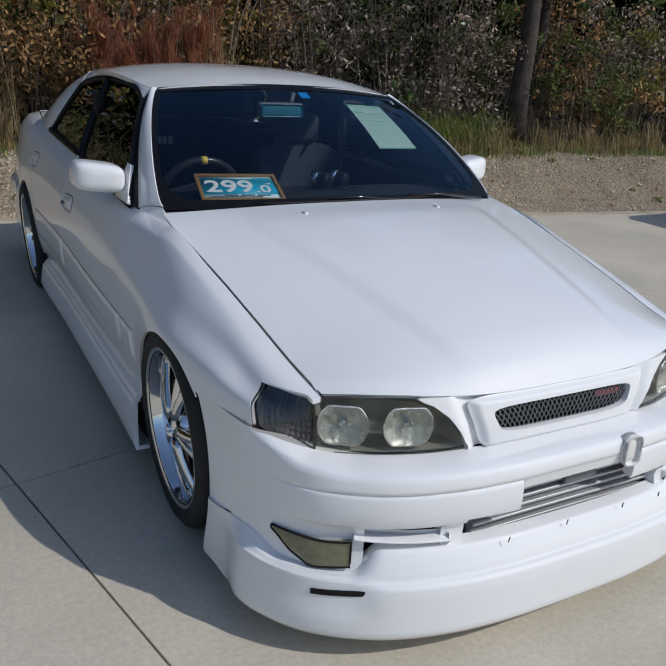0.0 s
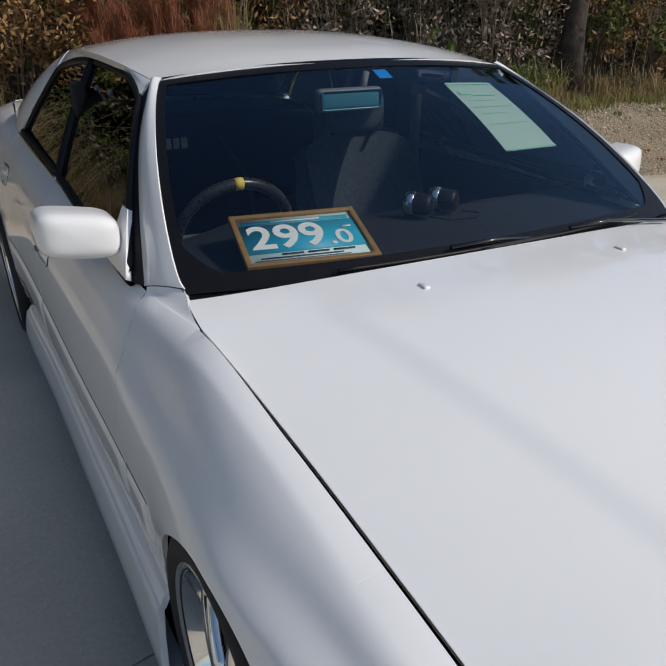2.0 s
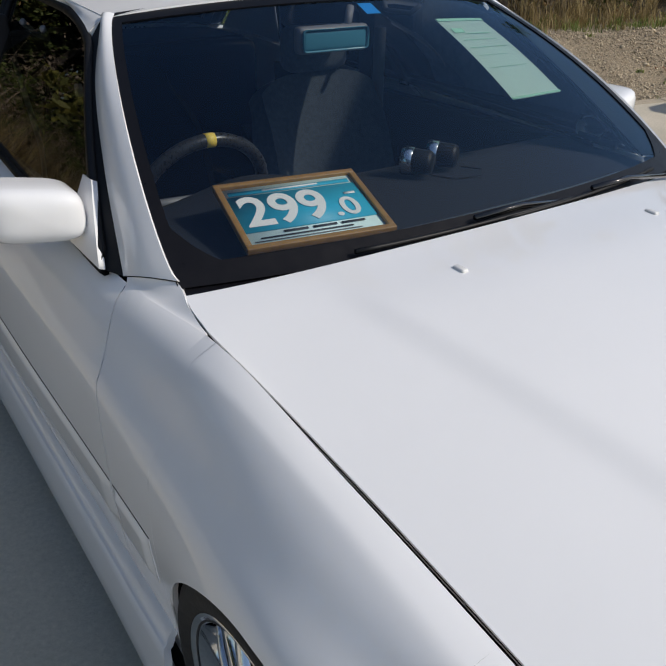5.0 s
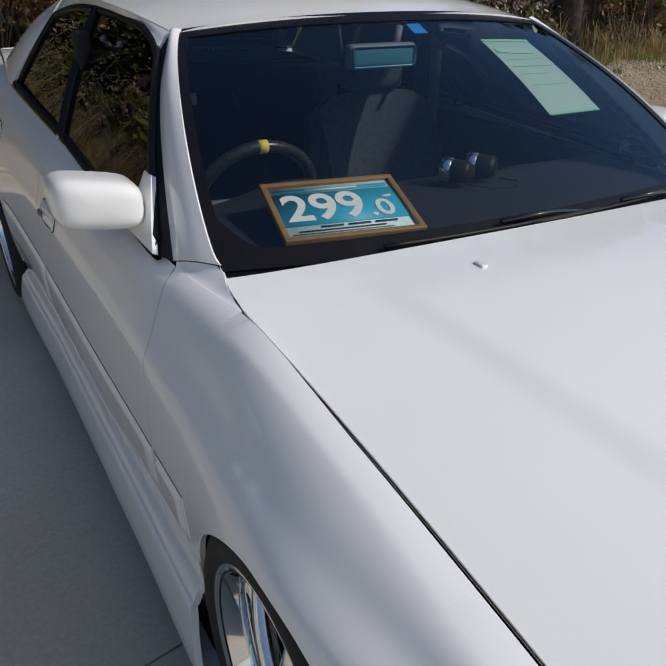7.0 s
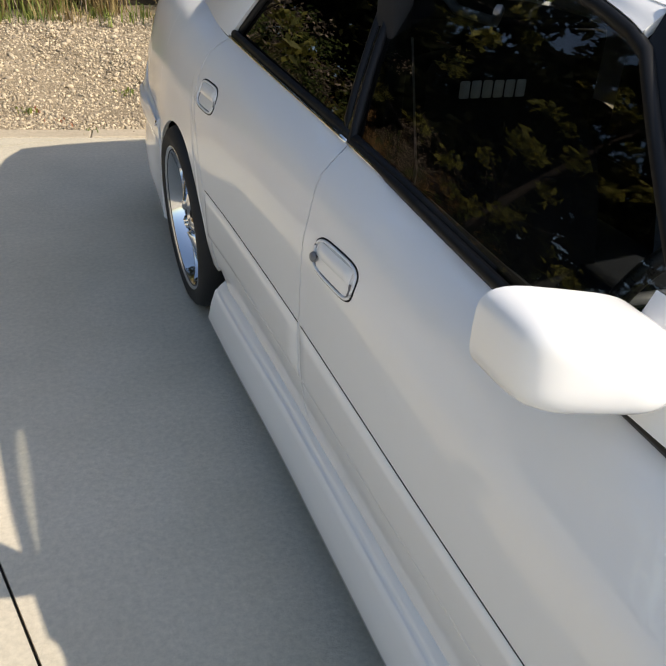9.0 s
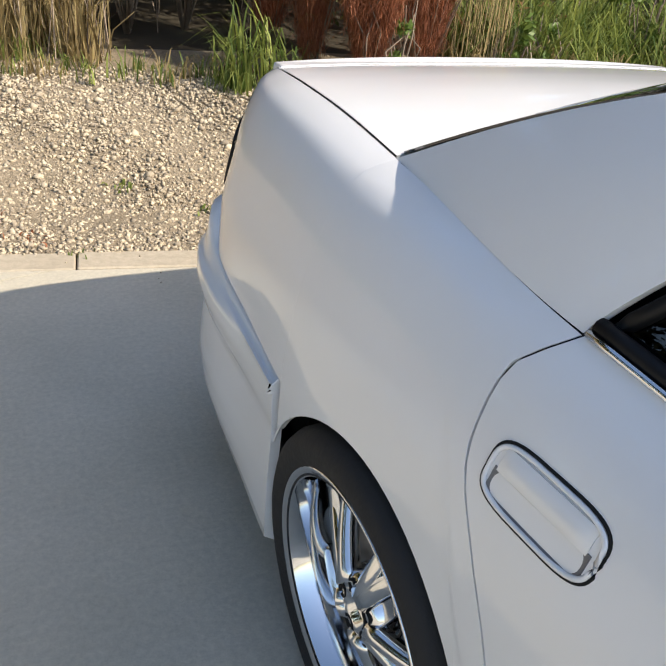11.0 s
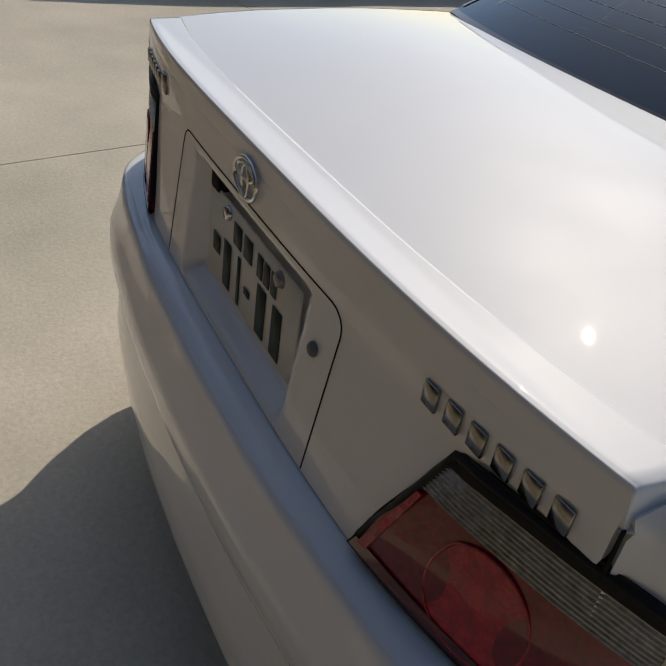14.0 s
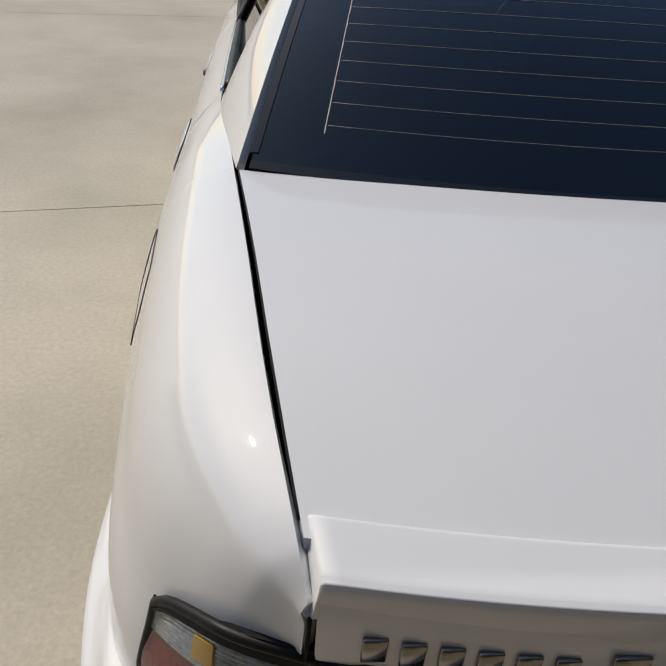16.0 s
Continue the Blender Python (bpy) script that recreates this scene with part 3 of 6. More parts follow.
rear_window = part("rear_window", sheet(rear_glass, 40, 24, 0.0), TINTBACK, car, "dark tinted rear window with heater lines")
for k in range(13):
    v = lerp(0.12, 0.86, k / 12)
    part("heater_line", tube_bm([rear_glass(lerp(0.07, 0.93, i / 24), v, 0.0003) for i in range(25)], 0.0005, 4), HEATWIRE, rear_window)
for u in (0.07, 0.93):
    part("heater_bus", ribbon_bm([rear_glass(u, lerp(0.1, 0.88, i / 12), -0.002) for i in range(13)], [(0, 0.5, 0.85)] * 13, 0.008), HEATWIRE, rear_window)
part("window_border", joined(border(rear_glass, 0, 1, -0.01, 0.010, 40, 2, 0.002), border(rear_glass, 0, 1, 0.95, 1.01, 40, 2, 0.002),
                             border(rear_glass, -0.004, 0.005, 0.03, 0.95, 2, 24, 0.002), border(rear_glass, 0.995, 1.004, 0.03, 0.95, 2, 24, 0.002)), GLOSSBLACK, rear_window)

# boot lid: top, ducktail lip and rear face
TRUNK_X = curve1([3.0, 3.3, 3.5, 3.62, 3.72, 3.78], [0.711, 0.682, 0.664, 0.652, 0.641, 0.635])


TRUNK_TOP = curve1([2.9, 3.3, 3.5, 3.60, 3.665, 3.722, 3.757], [0.968, 0.980, 0.976, 0.971, 0.966, 0.960, 0.955])


def trunk_z(x, y):
    crown = 0.022 * max(0.0, 1 - (abs(x) / (TRUNK_X(y) - 0.003)) ** 2.2) * (1 - 0.6 * smooth(3.35, 3.75, y))
    return TRUNK_TOP(y) + crown


def face_y(x, z):
    return 3.834 - 0.17 * abs(x) ** 3 - 0.125 * (z - 0.62) + 0.010 * smooth(0.86, 0.946, z)


def boot_top(u, v):
    s = u * 2 - 1
    y0 = 3.158 - 0.120 * abs(s) ** 2.2
    y1 = face_y(s * 0.64, 0.945) - 0.040
    y = lerp(y0, y1, v)
    x = s * (TRUNK_X(y) - 0.0022)
    return Vector((x, y, trunk_z(x, y)))


boot = part("boot_lid", sheet(boot_top, 44, 34, 0.014), PAINT, car, "white boot lid with lip spoiler")


def lip(u, v):
    s = u * 2 - 1
    prof = [(-0.0325, -0.001), (-0.0318, 0.0024), (-0.020, 0.0036), (0.000, 0.0055), (0.021, 0.0080), (0.0275, 0.0070), (0.0290, 0.0020), (0.0288, -0.012), (0.0276, -0.030)]
    k = v * (len(prof) - 1)
    i = min(int(k), len(prof) - 2)
    dy, dz = lerp(prof[i][0], prof[i + 1][0], k - i), lerp(prof[i][1], prof[i + 1][1], k - i)
    y = face_y(s * 0.64, 0.945) - 0.0275
    x = s * (TRUNK_X(min(3.757, y + dy)) - 0.0028)
    drop = (dz + 0.032) * smooth(0.988, 1.0, abs(s)) ** 2
    return Vector((x, y + dy, trunk_z(x, min(3.757, y + dy)) + dz - drop))


part("lip_spoiler", sheet(lip, 60, 32, 0.01, us=sorted({i / 60 for i in range(61)} | {0.001, 0.002, 0.004, 0.006, 0.994, 0.996, 0.998, 0.999})), PAINT, boot, "white lip spoiler along the boot edge")
# black bar drawn as the shadow line along the lip's front step
part("lip_seam_or_shadow_line", tube_bm([(s * 0.640, face_y(s * 0.64, 0.945) - 0.0606, trunk_z(s * 0.64, face_y(s * 0.64, 0.945) - 0.0606) - 0.0002) for s in np.linspace(-0.98, 0.98, 60)], 0.0008, 5), BLACK, boot)
FACE_W = curve1([0.655, 0.71, 0.81, 0.856, 0.868, 0.876, 0.882, 0.896, 0.955], [0.395, 0.410, 0.455, 0.480, 0.55, 0.62, 0.632, 0.633, 0.634])


def recess(x, z):
    return smooth(0.205, 0.180, abs(x)) * smooth(0.668, 0.700, z) * smooth(0.874, 0.860, z)


def boot_face(u, v):
    z = lerp(0.668, 0.946, v)
    x = (u * 2 - 1) * (FACE_W(z) - 0.004)
    return Vector((x, face_y(x, z) - 0.032 * recess(x, z), z))


for side in (-1, 1):
    part("corner_gap", tube_bm([(side * 0.6345, face_y(0.634, z) - 0.001, z) for z in np.linspace(0.872, 0.926, 10)], 0.0018, 6), BLACK, boot)
part("boot_face", sheet(boot_face, 110, 60, 0.012), PAINT, boot)
# seam of the garnish round the number plate
pts = []
for k in range(41):
    t = k / 40
    if t < 0.3:
        x, z = -0.276 - 0.004 * (t / 0.3), lerp(0.670, 0.858, t / 0.3)
    elif t < 0.4:
        ang = math.pi - (t - 0.3) / 0.1 * math.pi / 2
        x, z = -0.252 + 0.028 * math.cos(ang), 0.860 + 0.028 * math.sin(ang)
    elif t <= 0.6:
        x, z = lerp(-0.252, 0.252, (t - 0.4) / 0.2), 0.888
    elif t < 0.7:
        ang = math.pi / 2 - (t - 0.6) / 0.1 * math.pi / 2
        x, z = 0.252 + 0.028 * math.cos(ang), 0.860 + 0.028 * math.sin(ang)
    else:
        x, z = 0.280 - 0.004 * ((t - 0.7) / 0.3), lerp(0.858, 0.670, (t - 0.7) / 0.3)
    pts.append((x, face_y(x, z), z))
part("garnish_seam", ribbon_bm(pts, [(0, 1, 0.12)] * len(pts), 0.0020, 0.0008), BLACK, boot)
# key hole
bm = lathe_bm([(0.006, 0.0), (0.006, 0.007), (0.003, 0.0095), (-0.006, 0.0095)], 20)
bmesh.ops.rotate(bm, verts=bm.verts, matrix=Euler((0, 0, math.pi / 2)).to_matrix())
bmesh.ops.translate(bm, vec=(-0.238, face_y(0.238, 0.817), 0.817), verts=bm.verts)
part("key_lock", bm, GREY, boot)


# oval badge as a plain ring shape
def ring_on_face(cx, cz, rx, rz, r, tilt=0.0, n=40):
    pts = []
    for k in range(n):
        a = k * math.tau / n
        x, z = cx + rx * math.cos(a), cz + rz * math.sin(a)
        pts.append((x, face_y(x, z) + 0.005, z))
    return tube_bm(pts, r, 6, closed=True)


badge = part("badge", ring_on_face(-0.006, 0.923, 0.038, 0.026, 0.0036), CHROME, boot, "chrome oval badge")
part("badge_ring", ring_on_face(-0.006, 0.920, 0.011, 0.022, 0.0026), CHROME, badge)
part("badge_ring", ring_on_face(-0.006, 0.932, 0.027, 0.009, 0.0026), CHROME, badge)


# plain raised chrome blocks where the model names stand
def blocks(name, x0, x1, z0, height, widths):
    total = sum(widths) + 0.004 * (len(widths) - 1)
    scale_ = abs(x1 - x0) / total
    x = x0
    sign = 1 if x1 > x0 else -1
    bms = []
    for w in widths:
        cx = x + sign * w * scale_ / 2
        bm = box_bm(0, 0, 0, w * scale_ * 0.80, 0.005, height, 0.0010, 1)
        bmesh.ops.translate(bm, vec=(cx, face_y(cx, z0) + 0.002, z0), verts=bm.verts)
        bms.append(bm)
        x += sign * (w + 0.004) * scale_
    return part(name, joined(*bms), DARKCHROME, boot, "raised chrome lettering shapes")


blocks("lettering", 0.600, 0.446, 0.906, 0.024, [0.022] * 6)
blocks("lettering", 0.432, 0.398, 0.910, 0.032, [0.034])
# fuel flap outline on the passenger's side
loop = []
for k in range(36):
    ang = k * math.tau / 36
    cx, sx_ = math.cos(ang), math.sin(ang)
    y, z = 3.08 + 0.075 * math.copysign(abs(cx) ** 0.3, cx), 0.80 + 0.068 * math.copysign(abs(sx_) ** 0.3, sx_)
    loop.append((body_x(y, z) + 0.0002, y, z))
part("fuel_flap_gap", tube_bm(loop, 0.0011, 5, closed=True), BLACK, car)
blocks("lettering", -0.420, -0.604, 0.899, 0.026, [0.026] * 6)

# number plate, its characters as plain bars
plate = part("number_plate", box_bm(0, face_y(0, 0.762) - 0.026, 0.762, 0.33, 0.004, 0.165, 0.0015, 1), PLATEPAINT, boot, "white number plate with green characters blanked as bars")
py = face_y(0, 0.762) - 0.0225
for x, z, w, h in ((0.045, 0.795, 0.030, 0.034), (0.004, 0.795, 0.030, 0.034), (-0.040, 0.793, 0.018, 0.034), (-0.064, 0.793, 0.018, 0.034), (-0.088, 0.793, 0.018, 0.034), (0.128, 0.742, 0.028, 0.030), (0.082, 0.728, 0.028, 0.076),
                   (0.034, 0.728, 0.010, 0.078), (0.0, 0.728, 0.020, 0.011), (-0.052, 0.728, 0.030, 0.076), (-0.106, 0.728, 0.030, 0.076)):
    part("blank_bar", box_bm(x, py, z + 0.017, w, 0.0012, h), PLATEINK, plate)
for x in (0.085, -0.105):
    bm = lathe_bm([(0.006, 0.0), (0.006, 0.009), (0.0, 0.012), (-0.002, 0.012)], 20)
    bmesh.ops.rotate(bm, verts=bm.verts, matrix=Euler((0, 0, math.pi / 2)).to_matrix())
    bmesh.ops.translate(bm, vec=(x, py, 0.829), verts=bm.verts)
    part("plate_bolt", bm, ALLOY if x > 0 else STEEL, plate)
for x in (0.145,):
    part("plate_lamp", box_bm(x, face_y(0, 0.85) - 0.020, 0.852, 0.034, 0.02, 0.026, 0.004), BLACK, boot)

# dark depth inside the panel gaps
for side in (-1, 1):
    gaps = [[(side * (HOOD_X(y) - 0.002), y, HOOD_E(y) - 0.007) for y in np.linspace(-0.60, 0.470, 40)],
            [(side * (TRUNK_X(y) - 0.002), y, top_z(y) - 0.0028) for y in np.linspace(3.04, 3.70, 30)],
            [(side * (body_x(FRONT_SEAM(z), z) - 0.005), FRONT_SEAM(z), z) for z in np.linspace(0.26, 0.855, 30)],
            [(side * (body_x(MID_SEAM(z), z) - 0.005), MID_SEAM(z), z) for z in np.linspace(0.24, 0.90, 30)],
            [(side * (body_x(REAR_SEAM(z), z) - 0.005), REAR_SEAM(z), z) for z in np.linspace(0.34, 0.94, 30)]]
    for pts in gaps:
        part("panel_gap", tube_bm(pts, 0.0018, 6), BLACK, car)

# ---- pillars and side glass ----
def house_x(z):
    d = z - 0.90
    return 0.753 - 0.40 * d - 0.40 * d * d


A_OUT = [(0.744, 0.615, 0.864), (0.694, 0.797, 1.003), (0.634, 0.970, 1.130), (0.558, 1.108, 1.243)]
for side in (-1, 1):
    # screen pillar: outer edge along the door glass, inner along the windscreen
    oy, oz, ox = (curve1([0, 0.33, 0.66, 1], [p[k] for p in A_OUT]) for k in (1, 2, 0))

    def pillar(u, v):
        inner = screen(1.0, v, 0.007)
        outer = Vector((ox(v), oy(v), oz(v)))
        p = inner.lerp(outer, u)
        swell = 0.010 * math.sin(math.pi * u)
        return Vector((side * (p.x + swell * 0.75), p.y - swell * 0.3, p.z + swell * 0.6))

    part("screen_pillar", sheet(pillar, 10, 40, 0.006), PAINT, car)

    part("pillar_seam", tube_bm([pillar(k / 10, 0.0) for k in range(11)], 0.0009, 5), BLACK, car)
    # rail over the doors
    def rail(u, v):
        y = lerp(1.10, 2.345, u)
        e = Vector((RX(y) - 0.002, y, RZ(y) - 0.001))
        zt = WIN_TOP(y) + 0.012
        return Vector((side * lerp(e.x + 0.006 * math.sin(math.pi * v), house_x(zt) + 0.004, v), y, lerp(e.z, zt, v)))
    WIN_TOP = curve1([1.06, 1.12, 1.35, 1.7, 2.05, 2.25, 2.36], [1.185, 1.207, 1.243, 1.253, 1.245, 1.222, 1.195])
    part("roof_rail", sheet(rail, 40, 8, 0.014), PAINT, car)
    # quarter pillar
    def cpillar(u, v):
        zf = lerp(0.944, 1.20, v)
        front = Vector((house_x(zf) + 0.003, lerp(2.536, 2.345, v ** 1.25), zf))
        back = rear_glass(1.0, v, 0.004)
        low = Vector((FX[-1](lerp(2.536, 3.03, u)), lerp(2.536, 3.03, u), top_z(lerp(2.536, 3.03, u)) - 0.002))
        high = Vector((RX(2.34) - 0.001, lerp(2.345, 2.335, u), lerp(1.20, RZ(2.335), u ** 0.7)))
        high.x = lerp(house_x(1.20) + 0.003, RX(2.335), u)
        p = front.lerp(back, u) + low.lerp(high, v) - Vector((0, 0, 0))
        corner = (front_c(0, 0).lerp(front_c(1, 0), u)).lerp(front_c(0, 1).lerp(front_c(1, 1), u), v)
        p -= corner
        bulge = 0.012 * math.sin(math.pi * u) * math.sin(math.pi * min(1, v + 0.15))
        return Vector((side * (p.x + bulge), p.y, p.z))

    def front_c(u, v):
        if u == 0:
            return Vector((house_x(0.944) + 0.003, 2.536, 0.944)) if v == 0 else Vector((house_x(1.20) + 0.003, 2.345, 1.20))
        return rear_glass(1.0, v, 0.004)
    part("quarter_pillar", sheet(cpillar, 22, 24, 0.012), PAINT, car)
    # door glass and its black frame
    def pane(y_a, y_b, y_c, y_d, lift=0.0):
        """bottom front, bottom rear, top rear, top front along y"""
        def fn(u, v):
            yb_, yt_ = lerp(y_a, y_b, u), lerp(y_d, y_c, u)
            y = lerp(yb_, yt_, v)
            zb = top_z(yb_) + 0.004
            zt = WIN_TOP(yt_)
            z = lerp(zb, zt, v)
            return Vector((side * (house_x(z) - 0.006 + lift), y, z))
        return fn
    fdoor, rdoor_ = pane(0.655, 1.635, 1.800, 1.075), pane(1.675, 2.520, 2.335, 1.838)
    w1 = part("front_door_glass", sheet(fdoor, 16, 12, 0), TINT, car, "smoked front door glass")
    w2 = part("rear_door_glass", sheet(rdoor_, 16, 12, 0), TINTREAR, car, "dark tinted rear door glass")
    for glass_, fn, corners in ((w1, pane(0.655, 1.635, 1.800, 1.075, 0.004), 1), (w2, pane(1.675, 2.520, 2.335, 1.838, 0.004), 2)):
        loop = [fn(u / 16, 0) for u in range(17)] + [fn(1, v / 12) for v in range(1, 13)] + [fn(1 - u / 16, 1) for u in range(1, 17)] + [fn(0, 1 - v / 12) for v in range(1, 12)]
        part("window_seal", tube_bm(loop, 0.011, 6, closed=True), RUBBER, glass_)
    def frame_strip(u, v):
        a = Vector((side * (ox(v) - 0.003), oy(v) - 0.004, oz(v)))
        b = fdoor(0.01, v) + Vector((side * 0.006, 0, 0))
        return a.lerp(b, u)
    part("door_frame", sheet(frame_strip, 3, 24, 0.004, outward=(side, -1, 0.3)), RUBBER, car)
    def bpillar(u, v):
        yb_, yt_ = lerp(1.63, 1.68, u), lerp(1.795, 1.842, u)
        z = lerp(top_z(1.65) - 0.01, WIN_TOP(1.8), v)
        return Vector((side * (house_x(z) + 0.002), lerp(yb_, yt_, v), z))
    part("door_pillar", sheet(bpillar, 4, 10, 0.012), GLOSSBLACK, car)
    part("inner_pillar", box_bm(side * 0.635, 1.73, 1.00, 0.04, 0.09, 0.40, 0.01), SEATBLACK, car)
    # mirror
    def shell(u, v):
        # a rounded housing: v from the face backwards
        ang = u * math.tau
        cx, sz = math.cos(ang), math.sin(ang)
        hw, hh = 0.088, 0.060
        k = [1.0, 1.0, 1.0, 0.985, 0.945, 0.85, 0.68, 0.38, 0.0]
        dd = [0.045, 0.02, -0.01, -0.035, -0.056, -0.072, -0.082, -0.088, -0.090]
        q = v * 8
        i = min(int(q), 7)
        s, d = lerp(k[i], k[i + 1], q - i), lerp(dd[i], dd[i + 1], q - i)
        x = hw * math.copysign(abs(cx) ** 0.50, cx) * s
        z = hh * math.copysign(abs(sz) ** 0.50, sz) * s
        z *= lerp(0.84, 0.94, (x + hw) / (2 * hw))
        # taper towards the foot
        return Vector((side * (0.838 + x), 0.822 + d * 0.8 + 0.10 * (x / hw) * 0.25, 0.945 + z + 0.006 * x / hw))
    mirror = part("door_mirror", sheet(shell, 36, 16, 0, outward=(0, -1, 0)), PAINT, car, "white door mirror")
    part("mirror_glass", box_bm(side * 0.843, 0.848, 0.945, 0.145, 0.006, 0.085, 0.012, 3), CHROME, mirror)
    def foot(u, v):
        ang = u * math.tau
        a = Vector((0.785, 0.812, 0.912)) + Vector((0, 0.036 * math.cos(ang), 0.018 * math.sin(ang)))
        b = Vector((0.728, 0.790, 0.902)) + Vector((0, 0.05 * math.cos(ang), 0.034 * math.sin(ang)))
        p = a.lerp(b, v)
        return Vector((side * p.x, p.y, p.z))
    part("mirror_foot", sheet(foot, 20, 6, 0, outward=(side, -1, 0)), PAINT, mirror)
    def sail(u, v):
        y = lerp(lerp(0.652, 0.84, u), lerp(0.792, 0.84, u), v)
        z = lerp(0.872, 0.872 + 0.119, v)
        return Vector((side * (house_x(z) + 0.010), y, z))
    part("mirror_sail", sheet(sail, 8, 8, 0.012), PAINT, mirror)

# ---- nose ----
def nose_y(x, z, out=0.0):
    return -0.755 + 0.60 * abs(x) ** 3.2 + 0.25 * max(0, z - 0.56) - out


HL_TOP = curve1([0.295, 0.32, 0.351, 0.40, 0.45, 0.553, 0.648, 0.70, 0.757], [0.506, 0.548, 0.590, 0.628, 0.638, 0.642, 0.636, 0.638, 0.640])
HL_BOT = curve1([0.295, 0.45, 0.645, 0.70, 0.757], [0.503, 0.500, 0.500, 0.512, 0.541])


def lens_pt(x, t, out=0.0):
    z = lerp(HL_BOT(x) + 0.003, HL_TOP(x) - 0.003, t)
    return x, nose_y(x, z, out), z


for side in (-1, 1):
    def lens(u, v):
        x, y, z = lens_pt(lerp(0.297, 0.644, u), v, 0.004)
        return Vector((side * x, y, z))
    def bowl(u, v):
        x, y, z = lens_pt(lerp(0.297, 0.644, u), v, 0.0)
        return Vector((side * x, y + 0.014 + 0.060 * smooth(0, 0.15, min(u, 1 - u)) * smooth(0, 0.2, min(v, 1 - v)), z))
    head = part("headlight", sheet(bowl, 36, 16, 0.004), LAMPHOUSE, car, "twin-lamp headlight with clear lens")
    lens_ob = part("lens", sheet(lens, 36, 12, 0.006), LENS, head)
    lens_ob.visible_shadow = False
    for cx, rr in ((0.590, 0.061), (0.447, 0.061)):
        ang0 = side * math.atan(1.92 * cx ** 2.2)
        def trim(z):
            return min(max(z, 0.520), 0.618 if cx < 0.5 else 0.620)
        # fluted, stepped bowl cut flat above and below
        rings = [(0.021 * (1 - (k / 16) ** 2), rr * k / 16) for k in range(16, -1, -1)]
        bm = lathe_bm(rings, 48)
        for v_ in bm.verts:
            across, up = v_.co.y / rr, v_.co.z / rr
            edge = 1 - smooth(0.85, 1.0, math.hypot(across, up))
            flute = math.sin(across * 17.0) if up < 0.35 else 0.8 * math.sin(across * 9.0 + 1.2)
            band = 0.6 if abs(up - 0.1) < 0.28 else -0.4
            v_.co.x += edge * (0.0011 * flute + 0.0022 * band)
        bmesh.ops.rotate(bm, verts=bm.verts, matrix=Euler((0, 0, math.pi / 2 + ang0)).to_matrix())
        bmesh.ops.translate(bm, vec=(side * cx, nose_y(cx, 0.572) + 0.007, 0.570), verts=bm.verts)
        for v_ in bm.verts:
            v_.co.z = trim(v_.co.z)
        lamp = part("reflector", bm, REFLECTOR, head)
        ringp = []
        for k in range(48):
            a = k * math.tau / 48
            ringp.append((side * cx + rr * math.cos(a) * math.cos(ang0), nose_y(cx, 0.572) + 0.006 + rr * math.cos(a) * math.sin(ang0), trim(0.570 + rr * math.sin(a))))
        part("reflector_rim", tube_bm(ringp, 0.0020, 6, closed=True), REFLECTOR, lamp)
        bm = lathe_bm([(0.0, 0.0), (0.001, 0.006), (0.004, 0.009), (0.016, 0.010), (0.018, 0.012), (0.020, 0.012)], 16)
        bmesh.ops.rotate(bm, verts=bm.verts, matrix=Euler((0, 0, math.pi / 2 + ang0)).to_matrix())
        bmesh.ops.translate(bm, vec=(side * cx, nose_y(cx, 0.572) + 0.009, 0.572), verts=bm.verts)
        part("bulb_shield", bm, ALLOY, lamp)
    def clens(u, v):
        x = lerp(0.649, 0.757, u)
        z = lerp(HL_BOT(x) - 0.004, HL_TOP(x) - 0.003, v)
        ye = lamp_edge(z) - 0.002
        x = lerp(0.649, body_x(ye, z) + 0.001, u)
        y0 = nose_y(0.649, z, 0.004)
        y = y0 + (ye - y0) * (0.45 * u + 0.55 * u * u)
        return Vector((side * x, y, z))
    def cback(u, v):
        p = clens(u, v)
        ridge = 0.005 * math.sin(u * 62) + 0.004 * math.sin(v * 46)
        q = clens(u, lerp(0.05, 0.93, v))
        return Vector((p.x - side * (0.004 + 0.016 * u), p.y + 0.018 * (1 - 0.8 * u) + 0.004 + ridge * (1 - u), q.z))
    corner = part("corner_lamp", sheet(cback, 60, 20, 0.002), SMOKEDRIB, car, "smoked corner lamp beside the headlight")
    def wing_corner(u, v):
        a = clens(u, 1.0)
        zf = min(0.641, top_z(a.y) - 0.004) + 0.002
        b = Vector((side * body_x(a.y, zf), a.y + 0.004, zf))
        p = a.lerp(b, v)
        return Vector((p.x, p.y, p.z + 0.001))
    part("wing_corner", sheet(wing_corner, 16, 4, 0.006, outward=(0, 0, 1)), PAINT, car)
    c2 = part("lens", sheet(clens, 16, 10, 0.008), SMOKE, corner)
    c2.visible_shadow = False
    part("lamp_seal", ribbon_bm([clens(0, i / 8) for i in range(9)], [(0, -1, 0)] * 9, 0.006), GLOSSBLACK, corner)
    # white nose beside the grille
    def cheek(u, v):
        z = lerp(0.502, 0.640, v)
        xi = lerp(0.215, 0.255, v)
        xo = 0.297 if z < 0.515 else float(np.interp(z, [0.506, 0.548, 0.590, 0.622, 0.636], [0.297, 0.32, 0.351, 0.392, 0.43]))
        x = lerp(xi, xo, u)
        return Vector((side * x, nose_y(x, z, 0.006 - 0.020 * smooth(0.045, 0.0, x - lerp(0.258, 0.308, v))), z))
    part("nose_panel", sheet(cheek, 14, 14, 0.012), PAINT, car)

